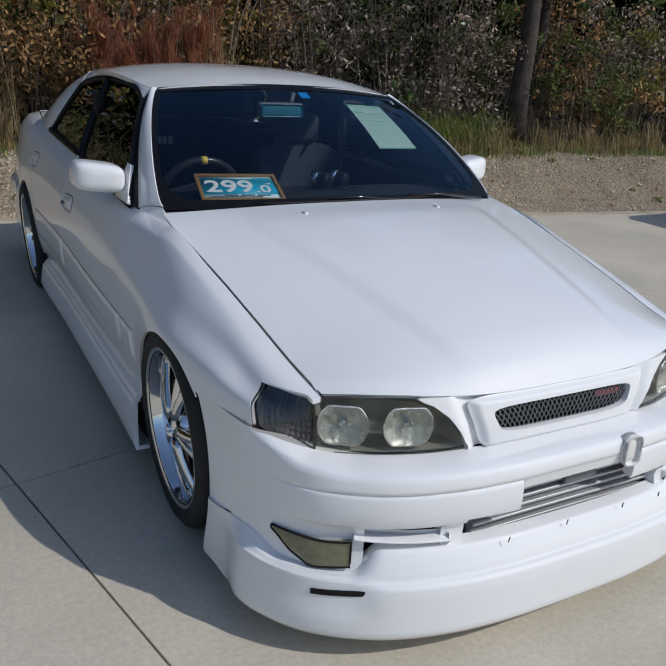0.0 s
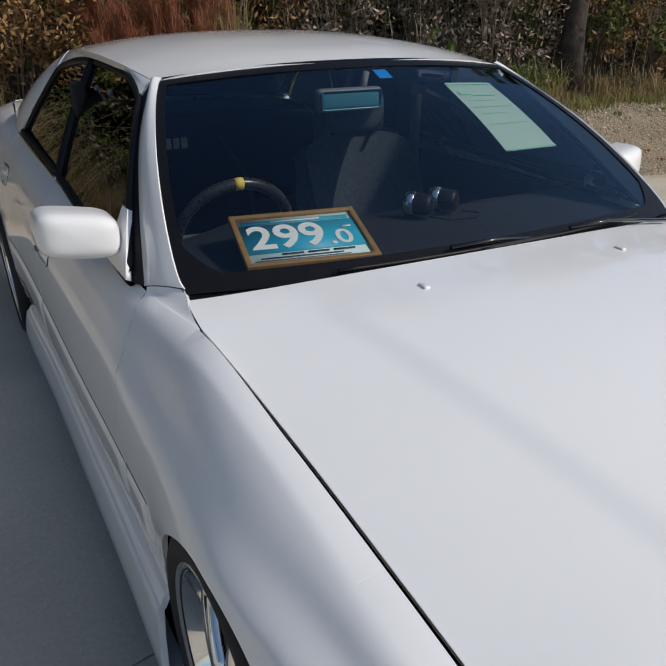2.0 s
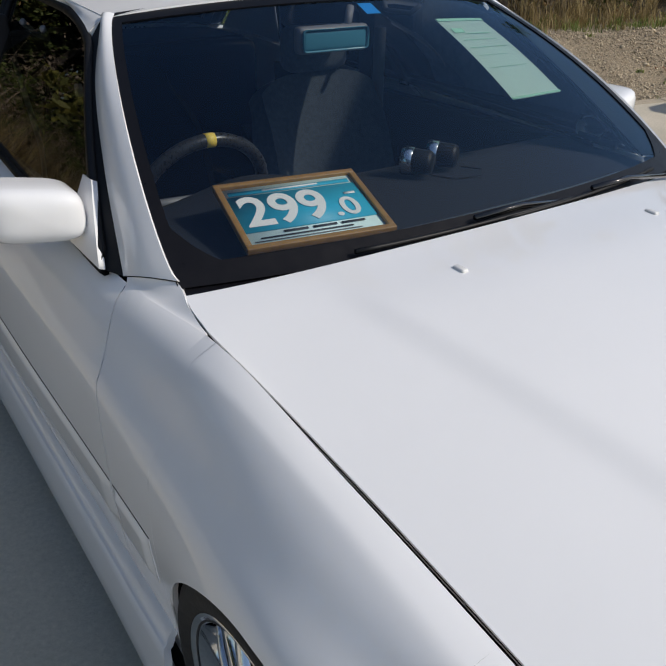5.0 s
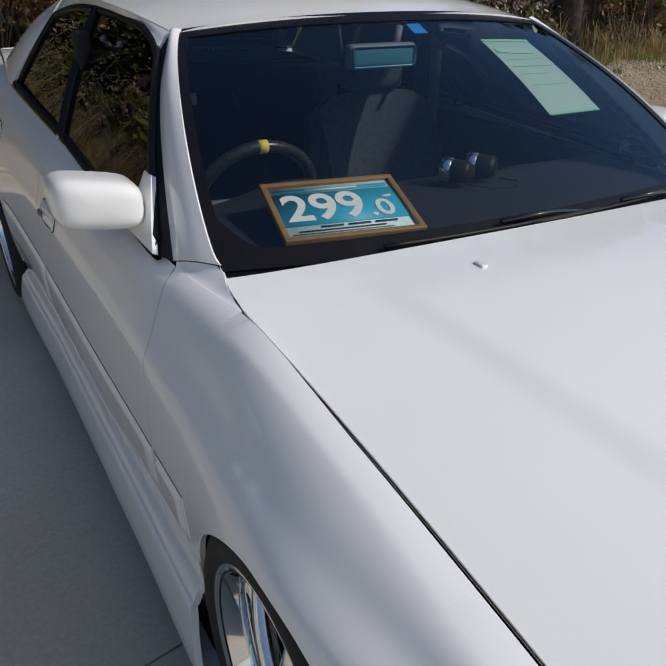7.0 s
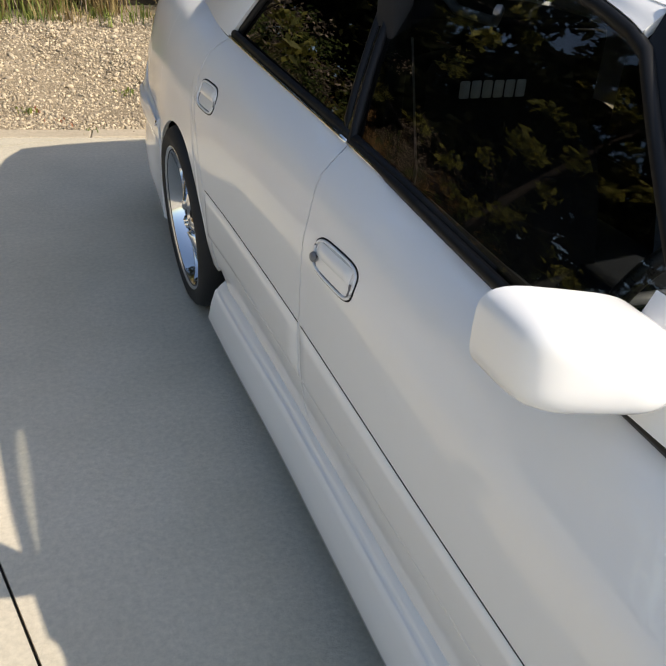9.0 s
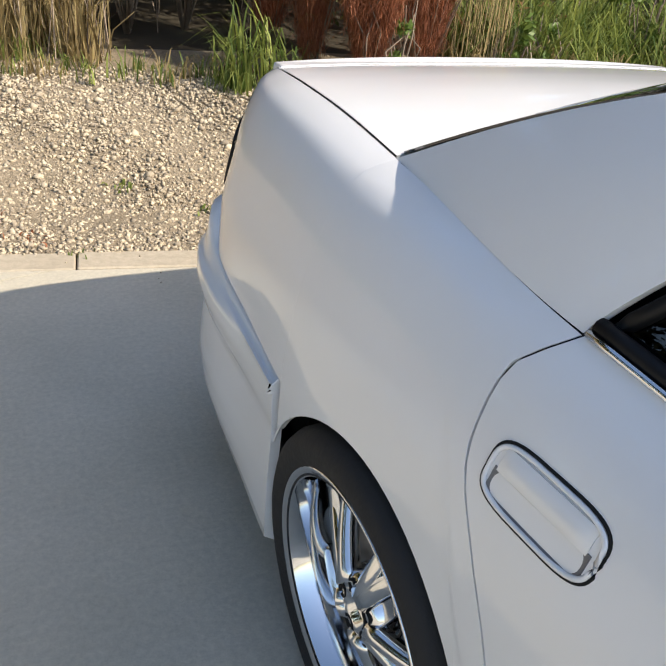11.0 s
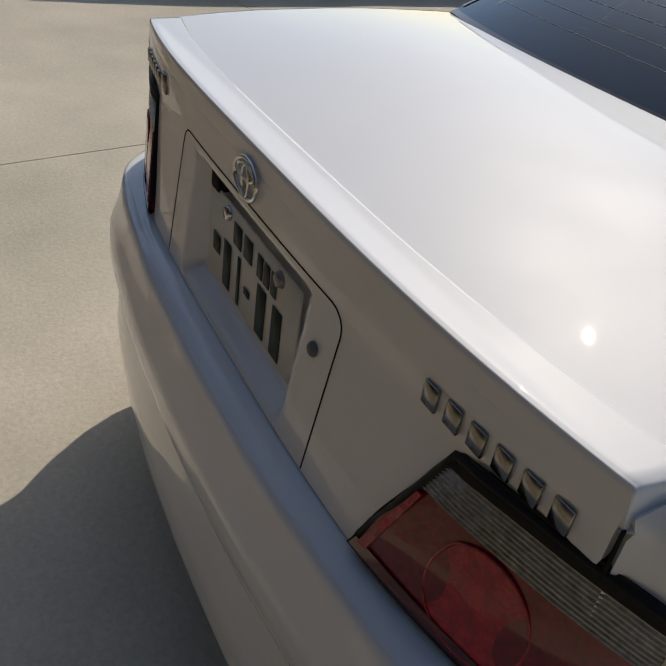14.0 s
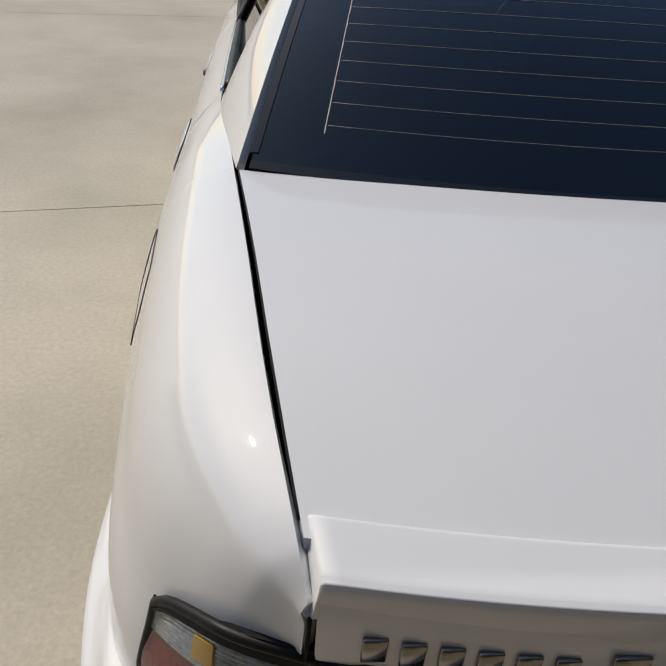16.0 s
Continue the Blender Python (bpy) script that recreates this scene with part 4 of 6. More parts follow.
# grille: white surround with a rounded opening and woven mesh
def gr(u, v):
    z = lerp(0.497, 0.632, v)
    x = lerp(-1, 1, u) * lerp(0.258, 0.308, v)
    puff = 0.014 * smooth(0, 0.15, v) * smooth(0, 0.12, 1 - v) * smooth(0, 0.05, min(u, 1 - u))
    return Vector((x, nose_y(x, z, puff), z))


def gr_ring(u, v):
    """From the mesh opening (0) out to the surround's edge (1)."""
    a = u * math.tau
    c, d = math.cos(a), math.sin(a)
    k, q = math.copysign(abs(c) ** 0.32, c), math.copysign(abs(d) ** 0.42, d)
    k2, q2 = math.copysign(abs(c) ** 0.20, c), math.copysign(abs(d) ** 0.24, d)
    vi, vo = 0.55 + 0.25 * q, 0.5 + 0.5 * q2
    ui, uo = 0.5 + (0.42 - 0.05 * (1 - vi)) * k, 0.5 + 0.5 * k2
    return gr(lerp(ui, uo, v), lerp(vi, vo, v))


grille = part("grille", sheet(gr_ring, 120, 12, 0.020), PAINT, car, "white grille with black wire mesh")
part("grille_back", sheet(lambda u, v: gr(lerp(0.06, 0.94, u), lerp(0.25, 0.85, v)) + Vector((0, 0.05, 0)), 10, 4, 0), BLACK, grille)
wires = []
for k in range(-8, 46):
    for d in (1, -1):
        pts = []
        for i in range(9):
            v = lerp(0.30, 0.80, i / 8)
            u = k / 38 + d * (v - 0.55) * 0.145
            if 0.092 < u < 0.908:
                pts.append(gr(u, v) + Vector((0, 0.016, 0)))
        if len(pts) > 2:
            wires.append(tube_bm(pts, 0.0016, 4))
part("wire_mesh", joined(*wires), GREY, grille)
part("small_badge", box_bm(0.165, nose_y(0.165, 0.585) + 0.008, 0.578, 0.085, 0.006, 0.018, 0.002), material("red_white_badge", (0.55, 0.12, 0.14), rough=0.4), grille)

# ---- bumpers ----
FB = [(0.0, -0.845), (0.15, -0.843), (0.30, -0.832), (0.42, -0.810), (0.52, -0.778), (0.60, -0.735), (0.68, -0.672), (0.736, -0.595), (0.775, -0.51), (0.798, -0.43), (0.813, -0.36), (0.822, -0.312)]
RB = [(0.0, 3.876), (0.2, 3.871), (0.4, 3.855), (0.55, 3.836), (0.66, 3.808), (0.745, 3.752), (0.803, 3.675), (0.836, 3.56), (0.856, 3.40), (0.868, 3.22), (0.877, 3.10), (0.880, 3.05)]


def plan(points):
    """A way round the car's end: from middle (0) to the wheel arch (1), with its outward direction."""
    p = np.array(points)
    d = np.r_[0, np.cumsum(np.hypot(*np.diff(p, axis=0).T))]
    fx, fy = curve1(d / d[-1], p[:, 0]), curve1(d / d[-1], p[:, 1])

    def at(s):
        a = abs(s)
        x, y = fx(a), fy(a)
        e = 0.01
        tx, ty = fx(min(1, a + e)) - fx(max(0, a - e)), fy(min(1, a + e)) - fy(max(0, a - e))
        n = math.hypot(tx, ty)
        nx, ny = (ty / n, -tx / n)
        sg = 1 if s >= 0 else -1
        return x * sg, y, nx * sg, ny
    return at


front_plan, rear_plan = plan(FB), plan(RB)


def swept(plan_at, profile, flip=1):
    """profile(s) gives rows of (height, outward); returns fn(u, v)."""
    def fn(u, v):
        s = u * 2 - 1
        x, y, nx, ny = plan_at(s)
        rows = profile(abs(s), abs(x))
        k = v * (len(rows) - 1)
        i = min(int(k), len(rows) - 2)
        z, o = lerp(rows[i][0], rows[i + 1][0], k - i), lerp(rows[i][1], rows[i + 1][1], k - i)
        return Vector((x + nx * o * flip, y + ny * o * flip, z))
    return fn


def fb_profile(s, x):
    top = float(np.interp(x, [0, 0.3, 0.62, 0.70, 0.757, 0.80, 0.813, 0.822], [0.503, 0.501, 0.499, 0.510, 0.537, 0.545, 0.542, 0.538]))
    back = -0.095 * smooth(0.79, 0.70, x)
    e = 1 - smooth(0.52, 0.80, s)
    rows = [(top, back), (top - 0.002, back * 0.75), (top - 0.005, back * 0.5), (top - 0.009, back * 0.25), (top - 0.018, -0.004), (lerp(0.47, 0.455, x / 0.8), 0.002), (0.449 - 0.012 * x, 0.003),
            (0.447 - 0.012 * x, -0.003), (0.445 - 0.012 * x, 0.004), (0.42, 0.007), (0.395, 0.008), (0.372, 0.006), (0.352, 0.0), (0.345, -0.012), (0.320, -0.016), (0.290, -0.010), (0.258, -0.004), (0.245, 0.0), (0.225, 0.004), (0.20, 0.0)]
    return rows[:4] + [(z, o * e) for z, o in rows[4:]]


FBN = 19


def ended(fn):
    """Draws the ends of a front shell to the wheel arch's edge."""
    def out(u, v):
        p = fn(u, v)
        p.y += (arch_ahead(p.z) + 0.312) * smooth(0.84, 1.0, abs(u * 2 - 1))
        return p
    return out



def fb_keep(u, v):
    s = u * 2 - 1
    x = abs(front_plan(s)[0])
    row = v * FBN
    if x < 0.19 and 7.5 < row < 13:
        return False
    if x < 0.345 and 11.5 < row < 15.0:
        return False
    if 0.40 < x < 0.585 and 13 < row < 16:
        return False
    return True


us = sorted({i / 150 for i in range(151)})
bumper = part("front_bumper", sheet(ended(swept(front_plan, fb_profile, 1)), 0, 0, 0.03, us=us, vs=[i / FBN / 2 for i in range(FBN * 2 + 1)], keep=fb_keep), PAINT, car, "white aero front bumper with wide opening")
# darkness and intercooler behind the openings
def fb_back(u, v):
    p = swept(front_plan, lambda s, x: [(0.47, -0.10), (0.20, -0.10)], 1)(lerp(0.12, 0.88, u), v)
    return p
part("bumper_liner", sheet(fb_back, 30, 2, 0), BLACK, bumper)
cooler = part("intercooler", box_bm(0.03, -0.765, 0.355, 0.66, 0.03, 0.21, 0.003), GREY, bumper, "silver finned intercooler behind the opening")
for k in range(9):
    z = lerp(0.262, 0.452, k / 8)
    part("fin_bar", box_bm(0.02, -0.786, z, 0.62 if z < 0.36 else 0.42, 0.016, 0.0085, 0.003), INTERCOOLER, cooler)
for sx in (-1, 1):
    bm = box_bm(sx * 0.365, -0.745, 0.345, 0.07, 0.06, 0.07, 0.012)
    part("end_tank", bm, ALLOY, cooler)
part("plate_bracket", box_bm(0.168, -0.845, 0.455, 0.055, 0.012, 0.085, 0.022, 3), PAINT_DULL, bumper)
part("grey_box", box_bm(0.05, -0.798, 0.405, 0.11, 0.012, 0.075, 0.002), GREY, bumper)
for side in (-1, 1):
    # fog lamps
    def fog(u, v):
        x0 = lerp(0.602, 0.742, u)
        best = min((abs(front_plan(k / 200)[0] - x0), k / 200) for k in range(200))[1]
        x, y, nx, ny = front_plan(best * side)
        z = lerp(float(np.interp(u, [0, 0.55, 0.8, 1], [0.246, 0.234, 0.262, 0.300])), float(np.interp(u, [0, 0.4, 1], [0.312, 0.306, 0.310])), v)
        o = 0.005 * math.sin(math.pi * u) * math.sin(math.pi * v) + float(np.interp(z, [0.225, 0.245, 0.29, 0.32], [0.012, 0.007, 0.004, 0.003]))
        return Vector((x + nx * o, y + ny * o, z))
    foglamp = part("fog_lamp", sheet(fog, 14, 8, 0.02), FOGLENS, bumper, "hazy amber-grey fog lamp")
    edge = [fog(k / 14, 0) for k in range(15)] + [fog(1, k / 6) for k in range(1, 7)] + [fog(1 - k / 14, 1) for k in range(1, 15)] + [fog(0, 1 - k / 6) for k in range(1, 6)]
    part("lamp_gap", tube_bm(edge, 0.0028, 6, closed=True), BLACK, foglamp)
    # brake duct slats beside the opening
    def blade(u, v):
        x0 = lerp(0.385, 0.60, u)
        best = min((abs(front_plan(k / 200)[0] - x0), k / 200) for k in range(200))[1]
        x, y, nx, ny = front_plan(best * side)
        z = lerp(0.308, 0.322, v)
        o = -0.045 + 0.05 * math.sin(math.pi * lerp(0.1, 0.9, v))
        return Vector((x + nx * o, y + ny * o, z + 0.01 * (u - 0.5)))
    part("duct_blade", sheet(blade, 14, 6, 0.02), PAINT, bumper)

# front lip under the bumper
def fl_profile(s, x):
    rise = 0.012 * smooth(0.80, 1.0, s)
    out = lerp(0.055, 0.010, smooth(0.76, 1.0, s))
    t = 0.058 * smooth(0.545, 0.60, x) - 0.036 * smooth(0.73, 0.775, x)
    w = 1 - smooth(0.53, 0.60, x)
    e = smooth(0.80, 0.94, s)
    rows = [(0.297 - t, -0.035), (0.295 - t, -0.02), (0.291 - t, 0.002), (lerp(0.275, 0.268, w) - 0.8 * t, lerp(out * 0.25, 0.016, w)), (lerp(0.258, 0.242, w) - 0.5 * t, lerp(out * 0.45, 0.028, w)), (lerp(0.240, 0.228, w) - 0.3 * t, lerp(out * 0.62, 0.032, w)),
            (lerp(0.228, 0.224, w), lerp(out * 0.74, 0.044, w)), (lerp(0.21, 0.218, w), lerp(out * 0.78, 0.051, w)), (0.195, lerp(out * 0.80, 0.054, w)), (0.165, out * lerp(0.86, 1.0, w)), (0.125 + rise, out), (0.085 + rise, out), (0.068 + rise, out * 0.8), (0.064 + rise, out * 0.4), (0.064 + rise, -0.08)]
    return [(z, lerp(o, 0.005, e) if i < 13 else o) for i, (z, o) in enumerate(rows)]


front_lip = part("front_lip", sheet(ended(swept(front_plan, fl_profile, 1)), 0, 0, 0.02, us=[i / 130 for i in range(131)], vs=[i / 42 for i in range(43)]), PAINT, car, "white deep front lip spoiler")
for side in (-1, 1):
    def lip_slot(u, v):
        k = next(k / 400 for k in range(400) if front_plan(k / 400)[0] >= lerp(0.570, 0.668, u))
        x, y, nx, ny = front_plan(k * side)
        o = lerp(0.055, 0.014, smooth(0.76, 1.0, k)) * 0.80 + 0.003
        return Vector((x + nx * o, y + ny * o, lerp(0.186, 0.200, v) + 0.010 * (1 - u)))
    part("lip_slot", sheet(lip_slot, 16, 2, 0.004, outward=(side, -1, 0)), BLACK, front_lip)
lip_top = ended(swept(front_plan, fl_profile, 1))
for side in (-1, 1):
    part("lip_seam_or_shadow_line", tube_bm([lip_top(0.5 + side * lerp(0.415, 0.4995, k / 20), 0.10) + Vector((0, 0, 0.0015)) for k in range(21)], 0.0014, 5), BLACK, front_lip)
for x in (-0.232, -0.04, 0.16, 0.30):
    part("tie_pin", tube_bm([(x, -0.862, 0.289), (x + 0.003, -0.862, 0.303)], 0.0015, 6), BLACK, front_lip)

# rear bumper
def rb_profile(s, x):
    y = rear_plan(s)[1]
    top = 0.666 if y > 3.68 else BUMP_SEAM_R(y) - 0.003
    inn = -0.03 - 0.055 * smooth(0.842, 0.79, x)
    rise = 0.02 * smooth(0.8, 1.0, s)
    k = 1 - 0.85 * smooth(0.72, 0.98, s)
    return [(top, inn), (top - 0.002, inn * 0.6), (top - 0.006, inn * 0.2), (top - 0.014, 0.0), (lerp(0.60, 0.565, smooth(0.6, 0.85, x)), 0.012), (0.555, 0.028 * k), (0.52, 0.030 * k), (0.485, 0.022 * k), (0.46, 0.006 * k), (0.40, 0.014 * k), (0.33, 0.020 * k), (0.26, 0.016 * k), (0.21 - rise, 0.004 * k), (0.195 - rise, -0.02), (0.195 - rise, -0.07)]


part("rear_bumper", sheet(swept(rear_plan, rb_profile, -1), 90, 42, 0.02), PAINT, car, "white rear bumper")
part("rear_liner", box_bm(0, 3.45, 0.42, 1.45, 0.55, 0.40, 0.02), BLACK, car)

# tail lamps wrap from the boot to the side


TAIL_PX = [0, 0.22, 0.45, 0.64, 0.79, 0.91, 1.0]
tpx = curve1(TAIL_PX, [0.400, 0.500, 0.600, 0.665, 0.712, 0.747, 0.769])
tpy = curve1(TAIL_PX, [3.812, 3.794, 3.768, 3.742, 3.713, 3.683, 3.653])


TAIL_TOP = curve1([0, 0.15, 0.4, 0.55, 0.7, 0.85, 0.95, 1.0], [0.866, 0.870, 0.876, 0.876, 0.870, 0.853, 0.833, 0.812])
TAIL_LOW = curve1([0, 0.5, 0.85, 0.95, 1.0], [0.680, 0.674, 0.672, 0.685, 0.715])


def tail_pt(u, v, out=0.0):
    zt = TAIL_TOP(u)
    zb = TAIL_LOW(u)
    z = lerp(zb, zt, v)
    x, y = tpx(u), tpy(u)
    if u < 0.25:
        x += (0.078 * v) * (1 - u / 0.25)
        y -= (0.018 * v) * (1 - u / 0.25)
    lean = 0.02 * v
    y += -lean * (1 - u) + (out + 0.007) * (1 - 0.7 * u)
    x += (out + 0.008) * (0.2 + 0.8 * u)
    x = lerp(x, body_x(y, z) + 0.006 + out, smooth(0.55, 0.85, u))
    return Vector((x, y, z))


for side in (-1, 1):
    mir = lambda p: Vector((side * p.x, p.y, p.z))
    tail = part("tail_lamp", sheet(lambda u, v: mir(tail_pt(u, lerp(0.0, 0.70, v), 0.004 + 0.004 * math.sin(math.pi * v))), 40, 16, 0.012), REDLENS, car, "red and clear tail lamp with dark surround")
    part("clear_band", sheet(lambda u, v: mir(tail_pt(u, lerp(0.705, 0.965, v), 0.005 + 0.0016 * math.sin(v * 60))), 40, 60, 0.01), CLEARTAIL, tail)
    loop = [tail_pt(u / 30, 0, 0.003) for u in range(31)] + [tail_pt(1, v / 10, 0.003) for v in range(1, 11)] + [tail_pt(1 - u / 30, 1, 0.003) for u in range(1, 31)] + [tail_pt(0, 1 - v / 10, 0.003) for v in range(1, 10)]
    part("surround", sheet(lambda u, v: mir(tail_pt(u, lerp(0.94, lerp(1.04, 1.0, smooth(0.5, 0.9, u)), v), 0.0085 - 0.005 * v)), 60, 3, 0.010), RUBBER, tail)
    part("lamp_seal", tube_bm([mir(p) for p in loop], 0.0052, 8, closed=True), RUBBER, tail)
    def bowl_at(r, ang, out):
        return mir(tail_pt(min(0.99, max(0.0, 0.33 + r / 0.46 * math.cos(ang))), min(0.685, max(0.03, 0.36 + r / 0.19 * math.sin(ang))), out))
    part("reflector_bowl", sheet(lambda u, v: bowl_at(lerp(0.0, 0.060, v), u * math.tau, 0.0095 - 0.003 * v), 40, 8, 0.002), REDBRIGHT, tail, "brighter round red reflector")
    part("bowl_rim", tube_bm([bowl_at(0.0605, k * math.tau / 48, 0.007) for k in range(48)], 0.0016, 6, closed=True), REDBRIGHT, tail)
    part("inner_edge", sheet(lambda u, v: mir(tail_pt(lerp(0.012, 0.04, u), lerp(0.08, 0.68, v), 0.0095)), 3, 12, 0.003), REDBRIGHT, tail)
    part("lower_strip", sheet(lambda u, v: mir(tail_pt(u, lerp(0.015, 0.10, v), 0.0085)), 40, 3, 0.003), REDDARK, tail)
    part("bulb_window", sheet(lambda u, v: mir(tail_pt(lerp(0.74 if side > 0 else 0.70, 0.82 if side > 0 else 0.94, u), lerp(0.76, 0.91, v), 0.0085)), 10, 4, 0.003), AMBER if side > 0 else CREAMLENS, tail)
    # body behind the lamp
    part("lamp_well", sheet(lambda u, v: mir(tail_pt(u, lerp(-0.05, 1.05, v), -0.012)), 24, 8, 0.0), BLACK, tail)

# ---- wheels ----
def build_wheel(dish):
    w = empty("wheel", "", "")
    R, T = 0.243, 0.312
    tyre = lathe_bm([(-0.20, R - 0.01), (-0.205, R + 0.012), (-0.215, T - 0.03), (-0.205, T - 0.010), (-0.185, T - 0.001), (-0.10, T + 0.001), (-0.02, T - 0.001), (0.0, T - 0.010), (0.011, T - 0.028), (0.012, R + 0.028), (0.004, R + 0.008), (0.0, R - 0.012)], 64)
    part("tyre", tyre, TYRE, w, "low-profile black tyre")
    rim = lathe_bm([(-0.002, R - 0.014), (0.003, R - 0.003), (0.006, R + 0.002), (0.004, R + 0.006), (-0.002, R + 0.004)], 64)
    barrel = lathe_bm([(-0.002, R - 0.014), (-0.02, R - 0.022), (-0.06, R - 0.028), (-0.12, R - 0.034), (-0.19, R - 0.03)], 64)
    rim_ob = part("rim", joined(rim, barrel), CHROME, w, "polished alloy rim")
    spokes = []
    for k in range(5):
        for d in (-1, 1):
            a0 = k * math.tau / 5 + d * 0.10
            a1 = k * math.tau / 5 + d * 0.23
            pts = []
            for i in range(9):
                f = i / 8
                r = lerp(0.045, R - 0.022, f)
                a = lerp(a0 * 1.0, a1, f ** 1.3)
                pts.append((-dish * 0.35 - dish * 0.65 * math.sin(f * math.pi * 0.5) * 0.9 + 0.012 * math.sin(f * math.pi), r * math.cos(a), r * math.sin(a)))
            bm = tube_bm(pts, lambda f: lerp(0.021, 0.0155, f), 8)
            spokes.append(bm)
    hub = lathe_bm([(-dish * 0.3 - 0.012, 0.0), (-dish * 0.3 - 0.012, 0.026), (-dish * 0.3 + 0.002, 0.030), (-dish * 0.3 + 0.002, 0.055), (-dish * 0.3 - 0.01, 0.066), (-dish * 0.3 - 0.05, 0.070)], 40)
    for i, sp in enumerate(spokes):
        part("spoke", sp, CHROME, rim_ob)
    part("hub", hub, CHROME, rim_ob)
    for k in range(5):
        a = (k + 0.5) * math.tau / 5
        bm = lathe_bm([(-0.02, 0.0), (-0.02, 0.0), (0.004, 0.0105), (0.004, 0.0135), (-0.02, 0.0135)], 14)
        bmesh.ops.translate(bm, vec=(-dish * 0.3 + 0.0, 0.046 * math.cos(a), 0.046 * math.sin(a)), verts=bm.verts)
        part("lug_hole", bm, BLACK, rim_ob)
    disc = lathe_bm([(-0.105, 0.07), (-0.105, 0.165), (-0.125, 0.165), (-0.125, 0.07)], 40)
    part("brake_disc", disc, STEEL, w)
    part("wheel_back", lathe_bm([(-0.17, 0.0), (-0.17, R - 0.03)], 40), BLACK, w)
    return w


wheel_f = build_wheel(0.055)
wheel_f.parent = car
wheel_f.matrix_basis = pose(0.826, 0.0, 0.312, 0, 2.0, 0)
for (x, y), camber in (((-0.826, 0.0), 2.0),):
    w = copy_thing(wheel_f, pose(x, y, 0.312, 0, 2.0, 180))
wheel_r = build_wheel(0.085)
wheel_r.parent = car
wheel_r.matrix_basis = pose(0.872, 2.735, 0.312, 0, 3.0, 0)
copy_thing(wheel_r, pose(-0.872, 2.735, 0.312, 0, 3.0, 180))

# ---- wipers, jets ----
for sx, off in ((-1, 0.0), (1, 0.44)):
    x0 = -0.385 + off * 0.8
    pts = []
    for i in range(14):
        f = i / 13
        x = lerp(x0, x0 + 0.56, f)
        yb, zb = WS_B(x)
        pts.append((x, yb - 0.008 + 0.004 * f, zb + 0.014 + 0.003 * f))
    wiper = part("wiper", tube_bm(pts, 0.005, 6), RUBBER, car)
    part("wiper_arm", tube_bm([(x0 + 0.62, WS_B(0.3)[0] - 0.01, 0.890), (x0 + 0.42, WS_B(0.2)[0] + 0.008, 0.912), (x0 + 0.28, WS_B(0.05)[0] + 0.006, 0.914)], 0.006, 6), GLOSSBLACK, wiper)
for x in (-0.270, 0.270):
    bm = box_bm(0, 0, 0, 0.015, 0.028, 0.010, 0.0040, 2)
    bmesh.ops.translate(bm, vec=(x, 0.258, hood_z(x, 0.258) + 0.004), verts=bm.verts)
    part("washer_jet", bm, PAINT_DULL, car)

# ---- cabin ----
cab = joined(box_bm(0, 1.6, 0.30, 1.42, 2.4, 0.04), box_bm(-0.715, 1.65, 0.58, 0.05, 1.75, 0.58, 0.01), box_bm(0.715, 1.65, 0.58, 0.05, 1.75, 0.58, 0.01), box_bm(0, 2.95, 0.66, 1.30, 0.5, 0.62, 0.02), box_bm(0, 1.35, 0.45, 0.26, 1.4, 0.28, 0.04))
part("cabin_trim", cab, CABIN, car)
def liner(u, v):
    p = roof(lerp(0.04, 0.96, u), lerp(0.03, 0.97, v))
    return Vector((p.x, p.y, p.z - 0.03))
part("headliner", sheet(liner, 16, 16, 0, outward=(0, 0, -1)), LINER, car)
def dash(u, v):
    s = u * 2 - 1
    prof = [(0.40, 0.862), (0.46, 0.876), (0.60, 0.884), (0.78, 0.888), (0.86, 0.880), (0.895, 0.85), (0.90, 0.78), (0.86, 0.60)]
    k = v * 7
    i = min(int(k), 6)
    y, z = lerp(prof[i][0], prof[i + 1][0], k - i), lerp(prof[i][1], prof[i + 1][1], k - i)
    hood_b = 0.045 * math.exp(-((s * 0.69 + 0.37) / 0.16) ** 2) * smooth(0.60, 0.85, y) * (1 if v < 0.7 else 0.5)
    return Vector((s * 0.675, y + 0.075 * abs(s) ** 2.2 * (1 - v), z + hood_b - 0.012 * s * s))
dashboard = part("dashboard", sheet(dash, 44, 28, 0.0, outward=(0, 0, 1)), CABIN, car, "black dashboard")
part("demist_slot", ribbon_bm([Vector((x, 0.470 + 0.075 * (abs(x) / 0.675) ** 2.2, 0.8815 - 0.012 * (x / 0.675) ** 2)) for x in (-0.25, -0.12, 0.0, 0.15, 0.3, 0.42, 0.52)], [(0, 0, 1)] * 7, 0.026, 0.003), VENTGREY, dashboard, "pale grey demister slot")
# steering wheel
ax = Vector((0, -0.86, -0.51)).normalized()
sc = Vector((-0.37, 1.075, 0.815))
e1, e2 = Vector((1, 0, 0)), Vector((0, -0.36, 0.93)).normalized()
ringp = [sc + (e1 * math.cos(k * math.tau / 48) + e2 * math.sin(k * math.tau / 48)) * 0.168 for k in range(48)]
steer = part("steering_wheel", tube_bm(ringp, 0.0165, 10, closed=True), CARBON, car, "dark rimmed sports steering wheel with yellow centre mark")
part("centre_mark", tube_bm([sc + (e1 * math.cos(a) + e2 * math.sin(a)) * 0.168 for a in (1.50, 1.57, 1.64)], 0.0172, 10), YELLOW, steer)
for a in (0.05, math.pi - 0.05, -math.pi / 2):
    part("spoke", tube_bm([sc - e2 * 0.0, sc + (e1 * math.cos(a) + e2 * math.sin(a)) * 0.16], 0.012, 6), GREY, steer)
